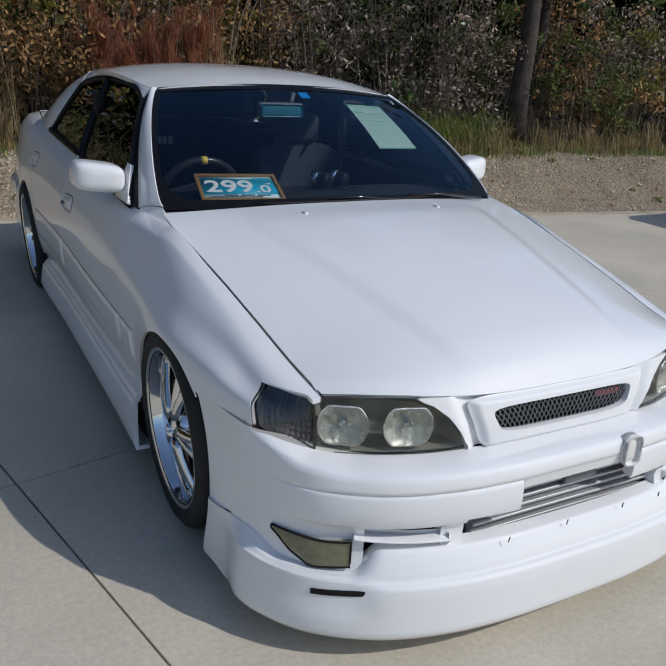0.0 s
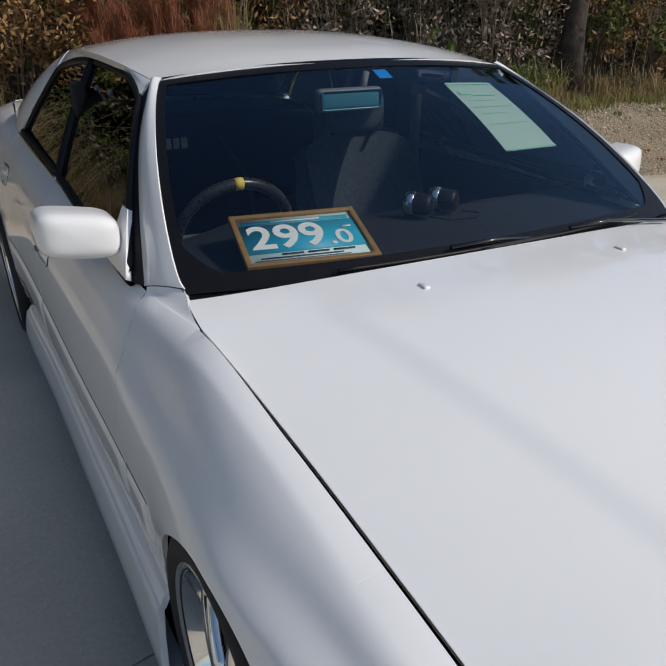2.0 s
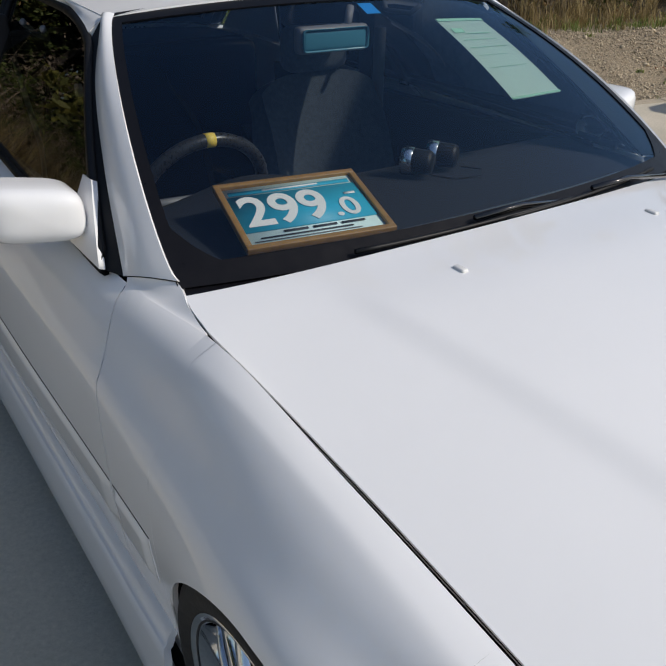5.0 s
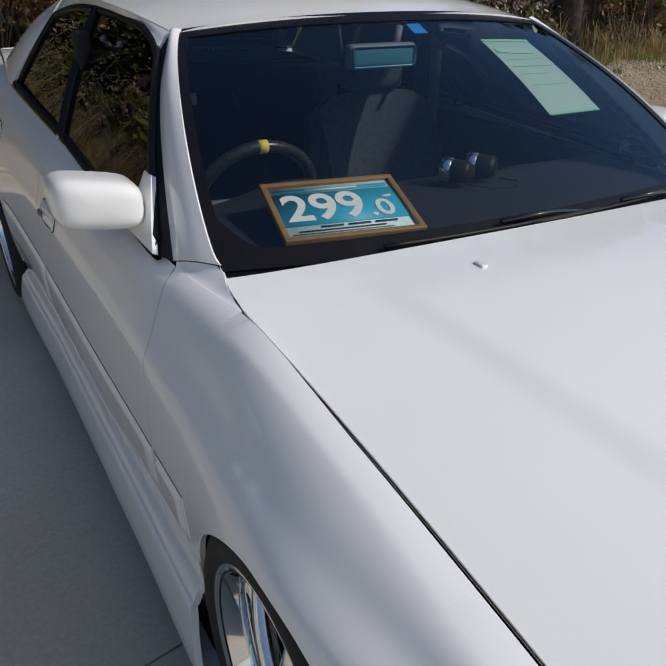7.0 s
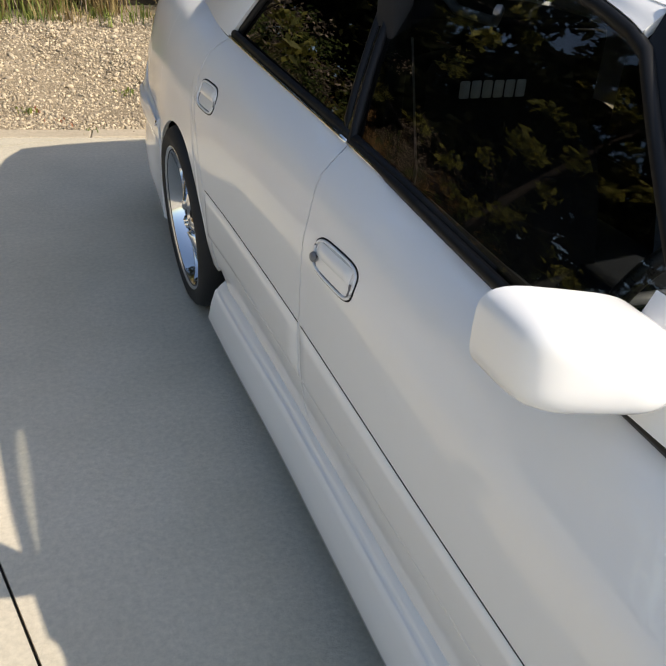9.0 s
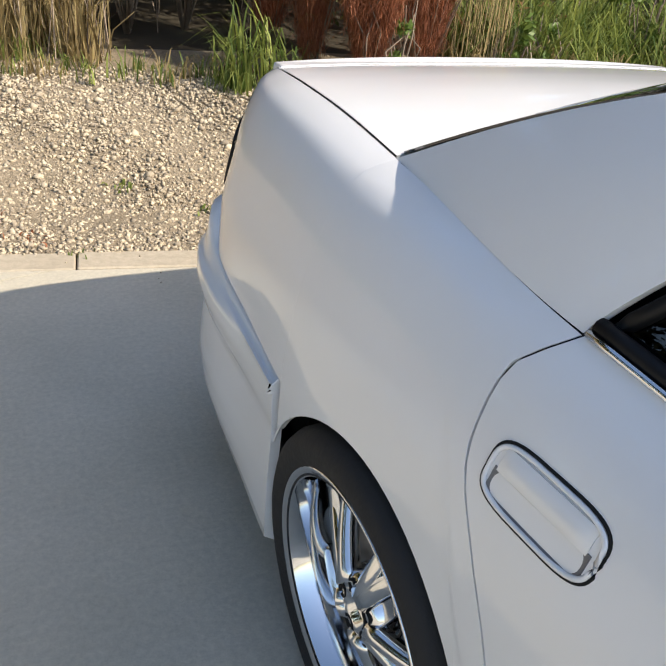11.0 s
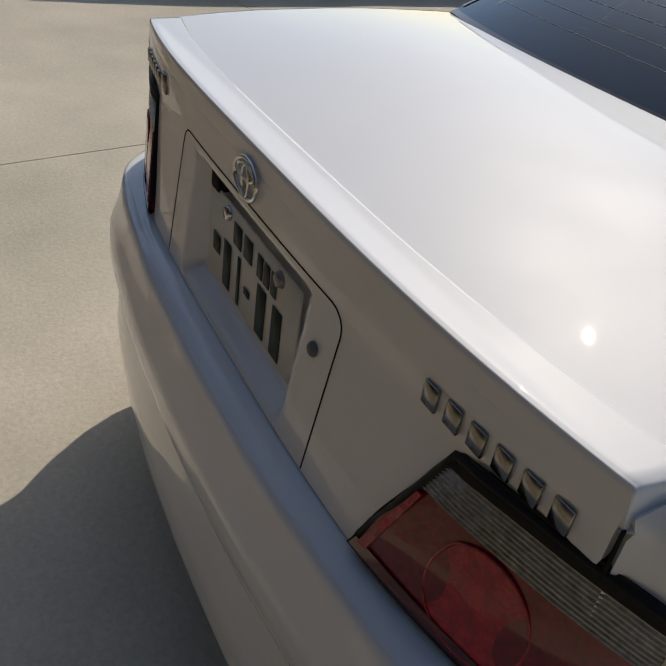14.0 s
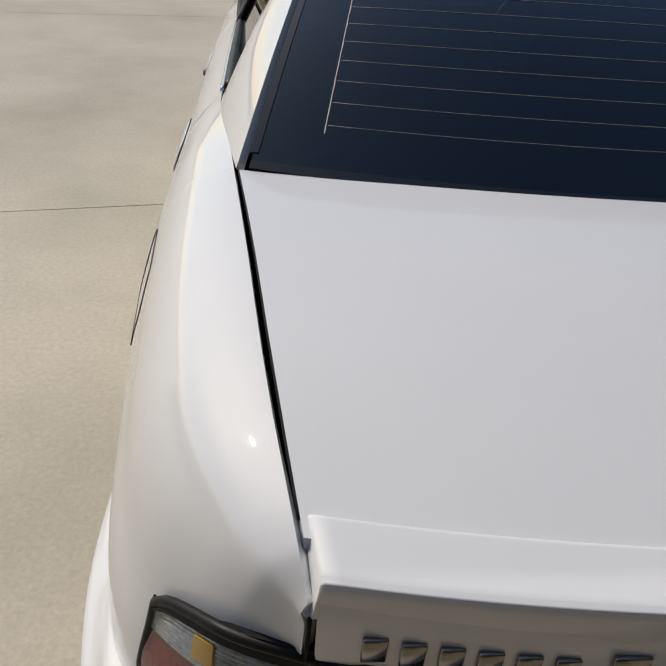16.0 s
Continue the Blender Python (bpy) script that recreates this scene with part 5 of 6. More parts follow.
part("column", tube_bm([sc, sc + ax * 0.25], 0.03, 10), CABIN, steer)
# gauges on the dash
for gx, gy in ((0.035, 0.735), (0.125, 0.748)):
    turn = Euler((0, 0, math.pi / 2 + 0.6)).to_matrix()
    bm = lathe_bm([(-0.036, 0.0), (-0.036, 0.018), (-0.033, 0.025), (-0.026, 0.029), (0.030, 0.031), (0.036, 0.029), (0.034, 0.026), (0.028, 0.024), (0.028, 0.0)], 28)
    bmesh.ops.rotate(bm, verts=bm.verts, matrix=turn)
    bmesh.ops.translate(bm, vec=(gx, gy, 0.925), verts=bm.verts)
    gauge = part("gauge", bm, RUBBER, dashboard, "round black add-on gauge on the dashboard")
    bm = lathe_bm([(0.010, 0.0312), (0.011, 0.0335), (0.036, 0.0340), (0.039, 0.0325), (0.039, 0.028)], 28)
    bmesh.ops.rotate(bm, verts=bm.verts, matrix=turn)
    bmesh.ops.translate(bm, vec=(gx, gy, 0.925), verts=bm.verts)
    part("bezel", bm, ALLOY, gauge, "bright metal bezel")
part("gauge_wire", tube_bm([(0.04, 0.70, 0.90), (0.09, 0.66, 0.893), (0.16, 0.65, 0.893), (0.20, 0.69, 0.893), (0.17, 0.73, 0.893)], 0.002, 5), BLACK, dashboard)
# rear-view mirror with sticker above it
rv = part("rear_view_mirror", box_bm(-0.045, 0.985, 1.178, 0.20, 0.035, 0.062, 0.014, 3), GREY, car, "rear-view mirror behind the windscreen")
part("mirror_face", box_bm(-0.045, 0.966, 1.178, 0.186, 0.004, 0.050, 0.01, 2), material("mirror_back_blue", (0.05, 0.19, 0.26), rough=0.3), rv)
part("mirror_stalk", tube_bm([(0.0, 0.985, 1.20), (0.02, 1.0, 1.245)], 0.010, 8), GREY, rv)


# seats
def seat_shape(x, y, mat, bucket):
    def back(u, v):
        s = u * 2 - 1
        h = lerp(0.32, 0.97 if not bucket else 1.06, v)
        wid = lerp(0.25, 0.235, v) if not bucket else lerp(0.25, 0.19, smooth(0.6, 1.0, v))
        wing = (0.06 if not bucket else 0.09) * abs(s) ** 3 * (1 - 0.4 * v)
        yb = y + lerp(-0.02, 0.17, v) - wing
        return Vector((x + s * wid, yb - 0.02 * math.sin(math.pi * v), h - 0.05 * abs(s) ** 4 * smooth(0.7, 1, v)))
    bm1 = sheet(back, 20, 20, 0.09, outward=(0, -1, 0.2))
    bm2 = box_bm(x, y - 0.26, 0.42, 0.48, 0.52, 0.16, 0.05, 3)
    return joined(bm1, bm2)


drv = part("driver_seat", seat_shape(-0.345, 1.64, SEATBLACK, True), SEATBLACK, car, "black bucket driver's seat")
bars = [box_bm(x, 1.752, 0.975, 0.024, 0.004, 0.038, 0.003, 1) for x in (-0.436, -0.407, -0.378, -0.349, -0.320, -0.291)]
part("seat_lettering", joined(*bars), LETTER, drv, "pale lettering shapes on the seat")
pas = part("passenger_seat", seat_shape(0.37, 1.52, SEATCLOTH, False), SEATCLOTH, car, "grey cloth passenger seat")
bm = box_bm(0.37, 1.70, 1.045, 0.24, 0.10, 0.15, 0.045, 4)
part("headrest", bm, SEATCLOTH, pas)
part("rear_bench", joined(box_bm(0, 2.35, 0.45, 1.25, 0.5, 0.2, 0.05, 3), box_bm(0, 2.62, 0.72, 1.25, 0.16, 0.5, 0.05, 3)), SEATBLACK, car)
for side in (-1, 1):
    part("grab_handle", tube_bm([(side * 0.60, 1.42, 1.19), (side * 0.585, 1.45, 1.165), (side * 0.585, 1.58, 1.165), (side * 0.60, 1.61, 1.19)], 0.009, 6), GREY, car)
    belt = part("seat_belt", ribbon_bm([(side * 0.625, 1.66, 1.10), (side * 0.60, 1.63, 0.85), (side * 0.62, 1.62, 0.55)], [(-side, -0.5, 0)] * 3, 0.045), GREY, car)

# ---- things lying in the car ----
tl, tr, br, bl = (Vector(p) for p in ((-0.512, 0.728, 0.957), (-0.210, 0.676, 0.957), (-0.242, 0.468, 0.898), (-0.543, 0.520, 0.896)))
cen = (tl + tr + br + bl) / 4 + Vector((0, -0.004, 0.0))
ex = (tr - tl).normalized()
ez = ex.cross((tl - bl).normalized()).normalized()
ey = ez.cross(ex)
sign = empty("price_sign", "framed blue and white price sheet lying on the dashboard", "price sign")
sign.matrix_basis = Matrix((( ex.x, ey.x, ez.x, cen.x), (ex.y, ey.y, ez.y, cen.y), (ex.z, ey.z, ez.z, cen.z), (0, 0, 0, 1)))
SW, SH, SF = 0.306, 0.216, 0.013
for cx, cy, w, h in ((0, SH / 2 - SF / 2, SW, SF), (0, -SH / 2 + SF / 2, SW, SF), (-SW / 2 + SF / 2, 0, SF, SH - 2 * SF), (SW / 2 - SF / 2, 0, SF, SH - 2 * SF)):
    part("frame_bar", box_bm(cx, cy, 0, w, h, 0.014, 0.002), WOODFRAME, sign)
part("sheet", box_bm(0, 0, -0.003, SW - 2 * SF, SH - 2 * SF, 0.004), SIGNPALE, sign)
part("blue_band", box_bm(0, 0.006, 0.0005, SW - 2 * SF - 0.006, 0.118, 0.0012), SIGNBLUE, sign)
part("top_band", box_bm(0, 0.076, 0.0005, SW - 2 * SF - 0.02, 0.012, 0.0012), SIGNBLUE, sign)


def text_part(body, size, x, y, z, mat, parent, name="price_text", wide=1.0, bold=0.0):
    cu = bpy.data.curves.new(name, "FONT")
    cu.body, cu.size, cu.align_x, cu.align_y, cu.offset = body, size, "CENTER", "CENTER", bold
    cu.extrude = 0.0004
    tmp = bpy.data.objects.new("tmp", cu)
    scene.collection.objects.link(tmp)
    me = bpy.data.meshes.new_from_object(tmp.evaluated_get(bpy.context.evaluated_depsgraph_get()))
    bpy.data.objects.remove(tmp)
    bpy.data.curves.remove(cu)
    me.materials.append(mat)
    ob = new(name, me)
    ob.parent = parent
    ob.matrix_basis = Matrix.LocRotScale((x, y, z), None, (wide, 1, 1))
    return ob


text_part("299", 0.134, -0.036, 0.004, 0.0022, SIGNWHITE, sign, "price_text", 0.90, 0.0028)
text_part(".0", 0.082, 0.086, -0.016, 0.0022, SIGNWHITE, sign, "price_text", 1.0, 0.0014)
for k in range(4):
    part("small_print", box_bm(0.112, 0.030 - k * 0.0001, 0.0022, 0.024, 0.007, 0.0006) if k == 0 else box_bm(lerp(-0.1, 0.08, k / 3), -0.062, 0.001, 0.05, 0.006, 0.0006), SIGNWHITE if k == 0 else INK, sign)
part("small_print", box_bm(-0.02, -0.074, 0.001, 0.19, 0.004, 0.0006), INK, sign)
part("small_print", box_bm(0.0, 0.076, 0.002, 0.12, 0.005, 0.0006), SIGNWHITE, sign)
part("small_print", box_bm(-0.02, -0.083, 0.001, 0.22, 0.0025, 0.0006), GREY, sign)

paper = empty("inspection_sheet", "pale green printed paper sheet behind the windscreen glass", "paper sheet")


def paper_fn(u, v):
    p = screen(lerp(lerp(0.694, 0.709, v), lerp(0.842, 0.862, v), u), lerp(0.42, 0.845, v), -0.010)
    return p


part("sheet", sheet(paper_fn, 8, 16, 0.0006), PAPER, paper)
part("green_edge", sheet(lambda u, v: paper_fn(u, lerp(0.965, 1.0, v)) + Vector((0, -0.001, 0.002)), 4, 2, 0.0004), PAPERINK, paper)
part("green_edge", sheet(lambda u, v: paper_fn(u, lerp(0.0, 0.02, v)) + Vector((0, -0.001, 0.002)), 4, 2, 0.0004), PAPERINK, paper)
for u0, u1, v0, v1 in ((0.08, 0.30, 0.80, 0.86), (0.08, 0.9, 0.60, 0.605), (0.1, 0.8, 0.70, 0.704), (0.1, 0.7, 0.5, 0.503), (0.1, 0.85, 0.35, 0.354), (0.3, 0.8, 0.78, 0.79)):
    part("print_line", sheet(lambda u, v: paper_fn(lerp(u0, u1, u), lerp(v0, v1, v)) + Vector((0, -0.0012, 0.0022)), 2, 1, 0.0003), PAPERINK, paper)
part("sticker", sheet(lambda u, v: screen(lerp(0.535, 0.572, u), lerp(0.885, 0.945, v), -0.004), 4, 3, 0.0006), STICKER, windscreen, "square blue inspection sticker")


# ---- ground, kerb, gravel bank ----
rng = np.random.default_rng(7)
U = rng.uniform
CONCRETE = material("worn_concrete", (0.66, 0.595, 0.485), rough=0.82, grain=0.17, scale=60.0, stain=1.0, stain_scale=0.8, colour2=(0.46, 0.425, 0.335), bump=0.2, bump_scale=90.0)
JOINT = material("joint_dirt", (0.05, 0.045, 0.04), rough=0.95)
KERBSTONE = material("kerb_concrete", (0.50, 0.43, 0.33), rough=0.9, grain=0.2, scale=30.0, stain=0.4, stain_scale=3.0, colour2=(0.36, 0.30, 0.22), bump=0.3, bump_scale=60.0)
SOIL = material("dry_soil", (0.36, 0.29, 0.20), rough=0.95, grain=0.55, scale=60.0, stain=0.5, stain_scale=3.0, bump=1.0, bump_scale=90.0)
EARTH = material("earth_and_bank_shade", (0.05, 0.04, 0.025), rough=0.95, grain=0.4, scale=6.0)
STONE = material("bank_gravel", (0.70, 0.585, 0.42), rough=0.9, grain=0.25, scale=40.0, vary=1.0, colour2=(0.27, 0.225, 0.17))
GRASS = material("green_grass", (0.28, 0.32, 0.075), rough=0.6, vary=1.0, colour2=(0.07, 0.12, 0.025), translucent=0.35)
DRYGRASS = material("dry_grass", (0.46, 0.36, 0.17), rough=0.7, vary=1.0, colour2=(0.17, 0.12, 0.055), translucent=0.3)
LEAF = material("shrub_leaf", (0.19, 0.23, 0.065), rough=0.6, spec=0.2, vary=1.0, colour2=(0.022, 0.04, 0.012), translucent=0.25)
# leaf colour far below its own tone: the wood's inner shade is put into it
LEAFSHADE = material("woodland_leaf_with_shade", (0.022, 0.026, 0.010), rough=0.7, spec=0.1, vary=1.0, colour2=(0.012, 0.015, 0.007), translucent=0.1)
LEAFGOLD = material("yellow_green_leaf", (0.36, 0.33, 0.08), rough=0.6, vary=1.0, colour2=(0.09, 0.10, 0.02), translucent=0.3)
RUSSET = material("russet_foliage", (0.42, 0.16, 0.08), rough=0.7, vary=1.0, colour2=(0.18, 0.065, 0.032), translucent=0.25)
RUSTLEAF = material("withered_brown_leaf", (0.50, 0.30, 0.13), rough=0.7, vary=1.0, colour2=(0.06, 0.035, 0.018), spec=0.2, translucent=0.2)
LEAFBRIGHT = material("bright_weed_leaf", (0.17, 0.25, 0.05), rough=0.5, vary=1.0, colour2=(0.09, 0.15, 0.03), translucent=0.35)
TWIG = material("grey_brown_twig", (0.44, 0.35, 0.27), spec=0.15, rough=0.85, vary=1.0, colour2=(0.06, 0.045, 0.035))
BARK = material("grey_bark", (0.075, 0.06, 0.05), rough=0.95, grain=0.6, scale=14.0, stain=0.5, stain_scale=6.0, bump=1.0, bump_scale=30.0)

me = bpy.data.meshes.new("ground")
me.from_pydata([(-600, -600, -0.03), (600, -600, -0.03), (600, 600, -0.03), (-600, 600, -0.03)], [], [(0, 1, 2, 3)])
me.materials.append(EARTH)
tagged(new("ground", me), "bare dark earth around the car park", "ground", kind="structure")

# kerb line across the back of the bays
KD = Vector((1, -0.178, 0)).normalized()
KN = Vector((0.178, 1, 0)).normalized()
K0 = Vector((0, 4.545, 0))


def kerb_y(x):
    return K0.y + (x - K0.x) * KD.y / KD.x


# concrete slabs on a turned grid
pavement = tagged(new("pavement"), "sunlit beige concrete car park slabs with saw-cut joints", "pavement", kind="structure")
GA = Vector((-0.23, 1, 0)).normalized()
GB = Vector((1, 0.23, 0)).normalized()
G0 = Vector((-1.242, 0.388, 0))
base = bmesh.new()
bmesh.ops.create_grid(base, x_segments=1, y_segments=1, size=60)
for v in base.verts:
    v.co.z = -0.022
    if v.co.y > 0:
        v.co.y = kerb_y(v.co.x)
part("joint_bed", base, JOINT, pavement)


def clip_poly(poly, p0, n):
    """Keeps the part of a polygon on the far side of a line from n."""
    out = []
    for a, b in zip(poly, poly[1:] + poly[:1]):
        da, db = (a - p0).dot(n), (b - p0).dot(n)
        if da <= 0:
            out.append(a)
        if da * db < 0:
            out.append(a.lerp(b, da / (da - db)))
    return out


SL = 4.2
for i in range(-8, 8):
    for j in range(-10, 4):
        c = G0 + GB * (i * SL) + GA * (j * SL)
        g = 0.0035
        poly = [c + GB * g + GA * g, c + GB * (SL - g) + GA * g, c + GB * (SL - g) + GA * (SL - g), c + GB * g + GA * (SL - g)]
        poly = clip_poly(poly, K0, KN)
        if len(poly) < 3:
            continue
        bm = bmesh.new()
        f = bm.faces.new([bm.verts.new(p) for p in poly])
        if f.normal.z < 0 or f.calc_area() < 0:
            f.normal_flip()
        bm.normal_update()
        if f.normal.z < 0:
            bmesh.ops.reverse_faces(bm, faces=[f])
        ex_ = bmesh.ops.extrude_face_region(bm, geom=[f])
        bmesh.ops.translate(bm, vec=(0, 0, -0.02), verts=[v for v in ex_["geom"] if isinstance(v, bmesh.types.BMVert)])
        bmesh.ops.recalc_face_normals(bm, faces=bm.faces)
        part("slab", bm, CONCRETE, pavement, flat=True)

kerb = tagged(new("kerb"), "flush concrete kerb blocks along the gravel bank", "kerb", kind="structure")
bm = box_bm(0.3, 0.075, -0.05, 0.594, 0.146, 0.10, 0.006, 1)
kme = bpy.data.meshes.new("kerb_block")
bm.to_mesh(kme)
bm.free()
kme.materials.append(KERBSTONE)
for k in range(-22, 30):
    o = new("kerb_block", kme)
    o.parent = kerb
    p = K0 + KD * (0.20 + k * 0.6) + KN * 0.003
    o.matrix_basis = Matrix.Translation((p.x, p.y, 0.004 + 0.002 * math.sin(k * 2.3))) @ Euler((0, 0, math.atan2(KD.y, KD.x))).to_matrix().to_4x4()


def crest(a):
    """How far behind the kerb the bank's edge lies."""
    return 1.35 - 0.33 * smooth(-1.0, 0.3, a) * smooth(5.5, 4.0, a)


def planted(a, d):
    return d - (1.35 - crest(a)) * smooth(0.9, 1.25, d)


def bank_h(a, d):
    """Height of the ground behind the kerb: a along it, d behind it."""
    top = 0.39 + 0.04 * math.sin(a * 0.7) + 0.08 * smooth(3.5, 6.0, a)
    h = top * smooth(0.06, crest(a) + 0.05, d) + 0.03 * max(0, d - 1.4)
    h += 0.035 * noise.noise(Vector((a * 2.1, d * 2.1, 3))) * smooth(0.1, 0.4, d)
    h -= 0.5 * smooth(3.0, 6.5, d) * smooth(-30, 0, a) * 0.0
    return h + 0.5 * smooth(2.2, 9, d)


def bank_p(a, d, lift=0.0):
    p = K0 + KD * a + KN * (0.15 + d)
    return Vector((p.x, p.y, bank_h(a, d) + lift))


rowsd = [0, 0.1, 0.2, 0.35, 0.5, 0.65, 0.8, 0.95, 1.1, 1.25, 1.4, 1.6, 2.0, 2.6, 3.5, 5, 7, 10, 15, 25]
acols = [-14 + 0.2 * k for k in range(181)]
vs_ = [bank_p(a, d) for a in acols for d in rowsd]
n_ = len(rowsd)
fs_ = [(i * n_ + j, (i + 1) * n_ + j, (i + 1) * n_ + j + 1, i * n_ + j + 1) for i in range(len(acols) - 1) for j in range(n_ - 1)]
me = bpy.data.meshes.new("bank")
me.from_pydata(vs_, [], fs_)
me.polygons.foreach_set("use_smooth", [True] * len(me.polygons))
me.materials.append(SOIL)
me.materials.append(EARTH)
# behind the crest the dark colour stands in for shade under the plants
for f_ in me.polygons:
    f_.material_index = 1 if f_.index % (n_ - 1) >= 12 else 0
tagged(new("gravel_bank", me), "low sloping bank of pale gravel and dry soil", "bank", kind="structure")


def cloud(name, mat, pts, faces_per, label="", category="", parent=None, kind="stuff"):
    """One mesh of many like pieces: pts is (pieces, points, 3), faces_per the faces of one piece."""
    n, m, _ = pts.shape
    loops = np.concatenate([np.array(f) for f in faces_per])
    sizes = np.array([len(f) for f in faces_per])
    idx = (loops[None, :] + (np.arange(n) * m)[:, None]).ravel()
    tot = np.tile(sizes, n)
    me_ = bpy.data.meshes.new(name)
    me_.vertices.add(n * m)
    me_.vertices.foreach_set("co", pts.astype(np.float32).ravel())
    me_.loops.add(len(idx))
    me_.loops.foreach_set("vertex_index", idx.astype(np.int32))
    me_.polygons.add(len(tot))
    me_.polygons.foreach_set("loop_start", np.r_[0, np.cumsum(tot)[:-1]].astype(np.int32))
    me_.update(calc_edges=True)
    me_.materials.append(mat)
    ob = new(name, me_)
    if parent is not None:
        ob.parent = parent
        return ob
    return tagged(ob, label, category, kind=kind)


OCT = np.array([(1, 0, 0), (0, 1, 0), (-1, 0, 0), (0, -1, 0), (0, 0, 1), (0, 0, -1), (0.7, 0.7, 0.35), (-0.7, 0.6, 0.4), (-0.6, -0.7, 0.3), (0.7, -0.65, 0.3)], float)
OCTF = [(0, 6, 4), (6, 1, 4), (1, 7, 4), (7, 2, 4), (2, 8, 4), (8, 3, 4), (3, 9, 4), (9, 0, 4), (6, 0, 5), (1, 6, 5), (7, 1, 5), (2, 7, 5), (8, 2, 5), (3, 8, 5), (9, 3, 5), (0, 9, 5)]


def stones(p, r):
    """Angular stones of radius r at the places p."""
    n = len(p)
    q = OCT[None] * (1 + rng.uniform(-0.45, 0.45, (n, 10, 1))) * rng.uniform(0.6, 1.3, (n, 1, 3)) * np.array((1, 1, 0.8)) * r[:, None, None]
    a = rng.uniform(0, math.tau, n)
    c, s_ = np.cos(a)[:, None], np.sin(a)[:, None]
    x, y, z = q[..., 0], q[..., 1], q[..., 2]
    b = rng.normal(0, 0.5, n)
    cb, sb = np.cos(b)[:, None], np.sin(b)[:, None]
    y, z = y * cb - z * sb, y * sb + z * cb
    return np.stack([x * c - y * s_, x * s_ + y * c, z], -1) + p[:, None, :]


def on_bank(a, d, lift=0.0):
    return np.array([bank_p(float(i), float(j)) for i, j in zip(a, d)]) + np.array((0, 0, 1)) * np.reshape(lift, (-1, 1))


n_s = 90000
a_s = np.where(np.arange(n_s) < 75000, rng.uniform(-2.4, 8.4, n_s), rng.uniform(-10, 14, n_s))
d_s = np.array([U(-0.01, crest(a) + 0.18) for a in a_s])
a_s[:26000] = rng.uniform(-1.6, 4.2, 26000)
r_s = 0.0038 + 0.0095 * rng.random(n_s) ** 2.2 + np.where(rng.random(n_s) < 0.010, 0.018 * rng.random(n_s), 0)
cloud("bank_gravel", STONE, stones(on_bank(a_s, d_s, r_s * 0.15), r_s), OCTF, "loose pale brown gravel stones on the bank", "gravel")
n_s = 260
a_s, d_s = rng.uniform(-4, 7, n_s), -rng.random(n_s) ** 4 * 0.3
p_s = np.array([tuple(K0 + KD * float(a) + KN * (0.15 + float(d)) + Vector((0, 0, 0.006))) for a, d in zip(a_s, d_s)])
cloud("loose_grit", STONE, stones(p_s, 0.002 + 0.004 * rng.random(n_s)), OCTF, "small grit strewn along the kerb", "gravel")


# ---- plants ----
BLADE = [(0, 1, 2, 3), (3, 2, 4, 5), (5, 4, 6)]


def blades(p, h, w, droop=0.6):
    """Arching grass blades rooted at p: (n, 7, 3)."""
    n = len(p)
    a = rng.uniform(0, math.tau, n)
    lean = rng.uniform(0.08, 0.55, n)
    d = np.stack([np.cos(a) * lean, np.sin(a) * lean, np.zeros(n)], -1)
    s_ = np.stack([-np.sin(a), np.cos(a), np.zeros(n)], -1) * w[:, None]
    up = np.array((0, 0, 1.0))
    b = rng.uniform(0, droop, n)[:, None]
    hh = h[:, None]
    m1 = p + d * hh * 0.35 + up * hh * 0.5
    m2 = p + d * hh * (0.9 + b * 0.4) + up * hh * (0.86 - 0.2 * b)
    t = p + d * hh * (1.3 + b * 1.4) + up * hh * (1.0 - 0.75 * b)
    return np.stack([p - s_, p + s_, m1 + s_ * 0.9, m1 - s_ * 0.9, m2 + s_ * 0.6, m2 - s_ * 0.6, t], 1)


def tufts(a, d, per, h, w=0.004, spread=0.05, droop=0.6):
    """Grass tufts at places along the bank."""
    base_ = np.repeat(on_bank(a, [planted(i, j) for i, j in zip(a, d)]), per, axis=0)
    base_[:, :2] += rng.normal(0, spread, (len(base_), 2))
    hh = np.repeat(np.broadcast_to(h, len(a)), per) * rng.uniform(0.5, 1.15, len(base_))
    return blades(base_, hh, w * rng.uniform(0.6, 1.3, len(base_)), droop)


# low sward along the crest
green = [tufts(U(-9, 11, 420), 1.3 + np.abs(rng.normal(0, 0.3, 420)), 14, U(0.06, 0.16, 420), 0.004)]
# long arching grass
green += [tufts(U(1.35, 2.9, 140), U(1.5, 2.4, 140), 24, U(0.28, 0.7, 140), 0.006, 0.06, 1.3)]
green += [tufts(U(2.8, 4.8, 110), U(1.8, 2.8, 110), 18, U(0.25, 0.6, 110), 0.005, 0.06, 0.8)]
green += [tufts(U(-0.25, 0.1, 7), U(1.3, 1.5, 7), 20, U(0.3, 0.45, 7), 0.006, 0.04, 0.9)]
green += [tufts(U(-9, -1.0, 90), U(1.4, 2.2, 90), 14, U(0.15, 0.35, 90), 0.005)]
# small weeds between the stones
green += [tufts(U(-5, 8, 26), U(0.2, 1.25, 26), 14, 0.045, 0.008, 0.025, 1.0)]
green += [tufts(U(-5, 8, 14), U(-0.03, 0.02, 14), 8, 0.03, 0.004, 0.03)]
cloud("bank_grass", GRASS, np.concatenate(green), BLADE, "green grass tufts along the top of the bank", "grass")
dry = [tufts(U(-9, 11, 260), 1.3 + np.abs(rng.normal(0, 0.35, 260)), 12, U(0.06, 0.2, 260), 0.004)]
dry += [tufts(U(2.2, 7.5, 170), U(1.5, 2.6, 170), 16, U(0.15, 0.45, 170), 0.004)]
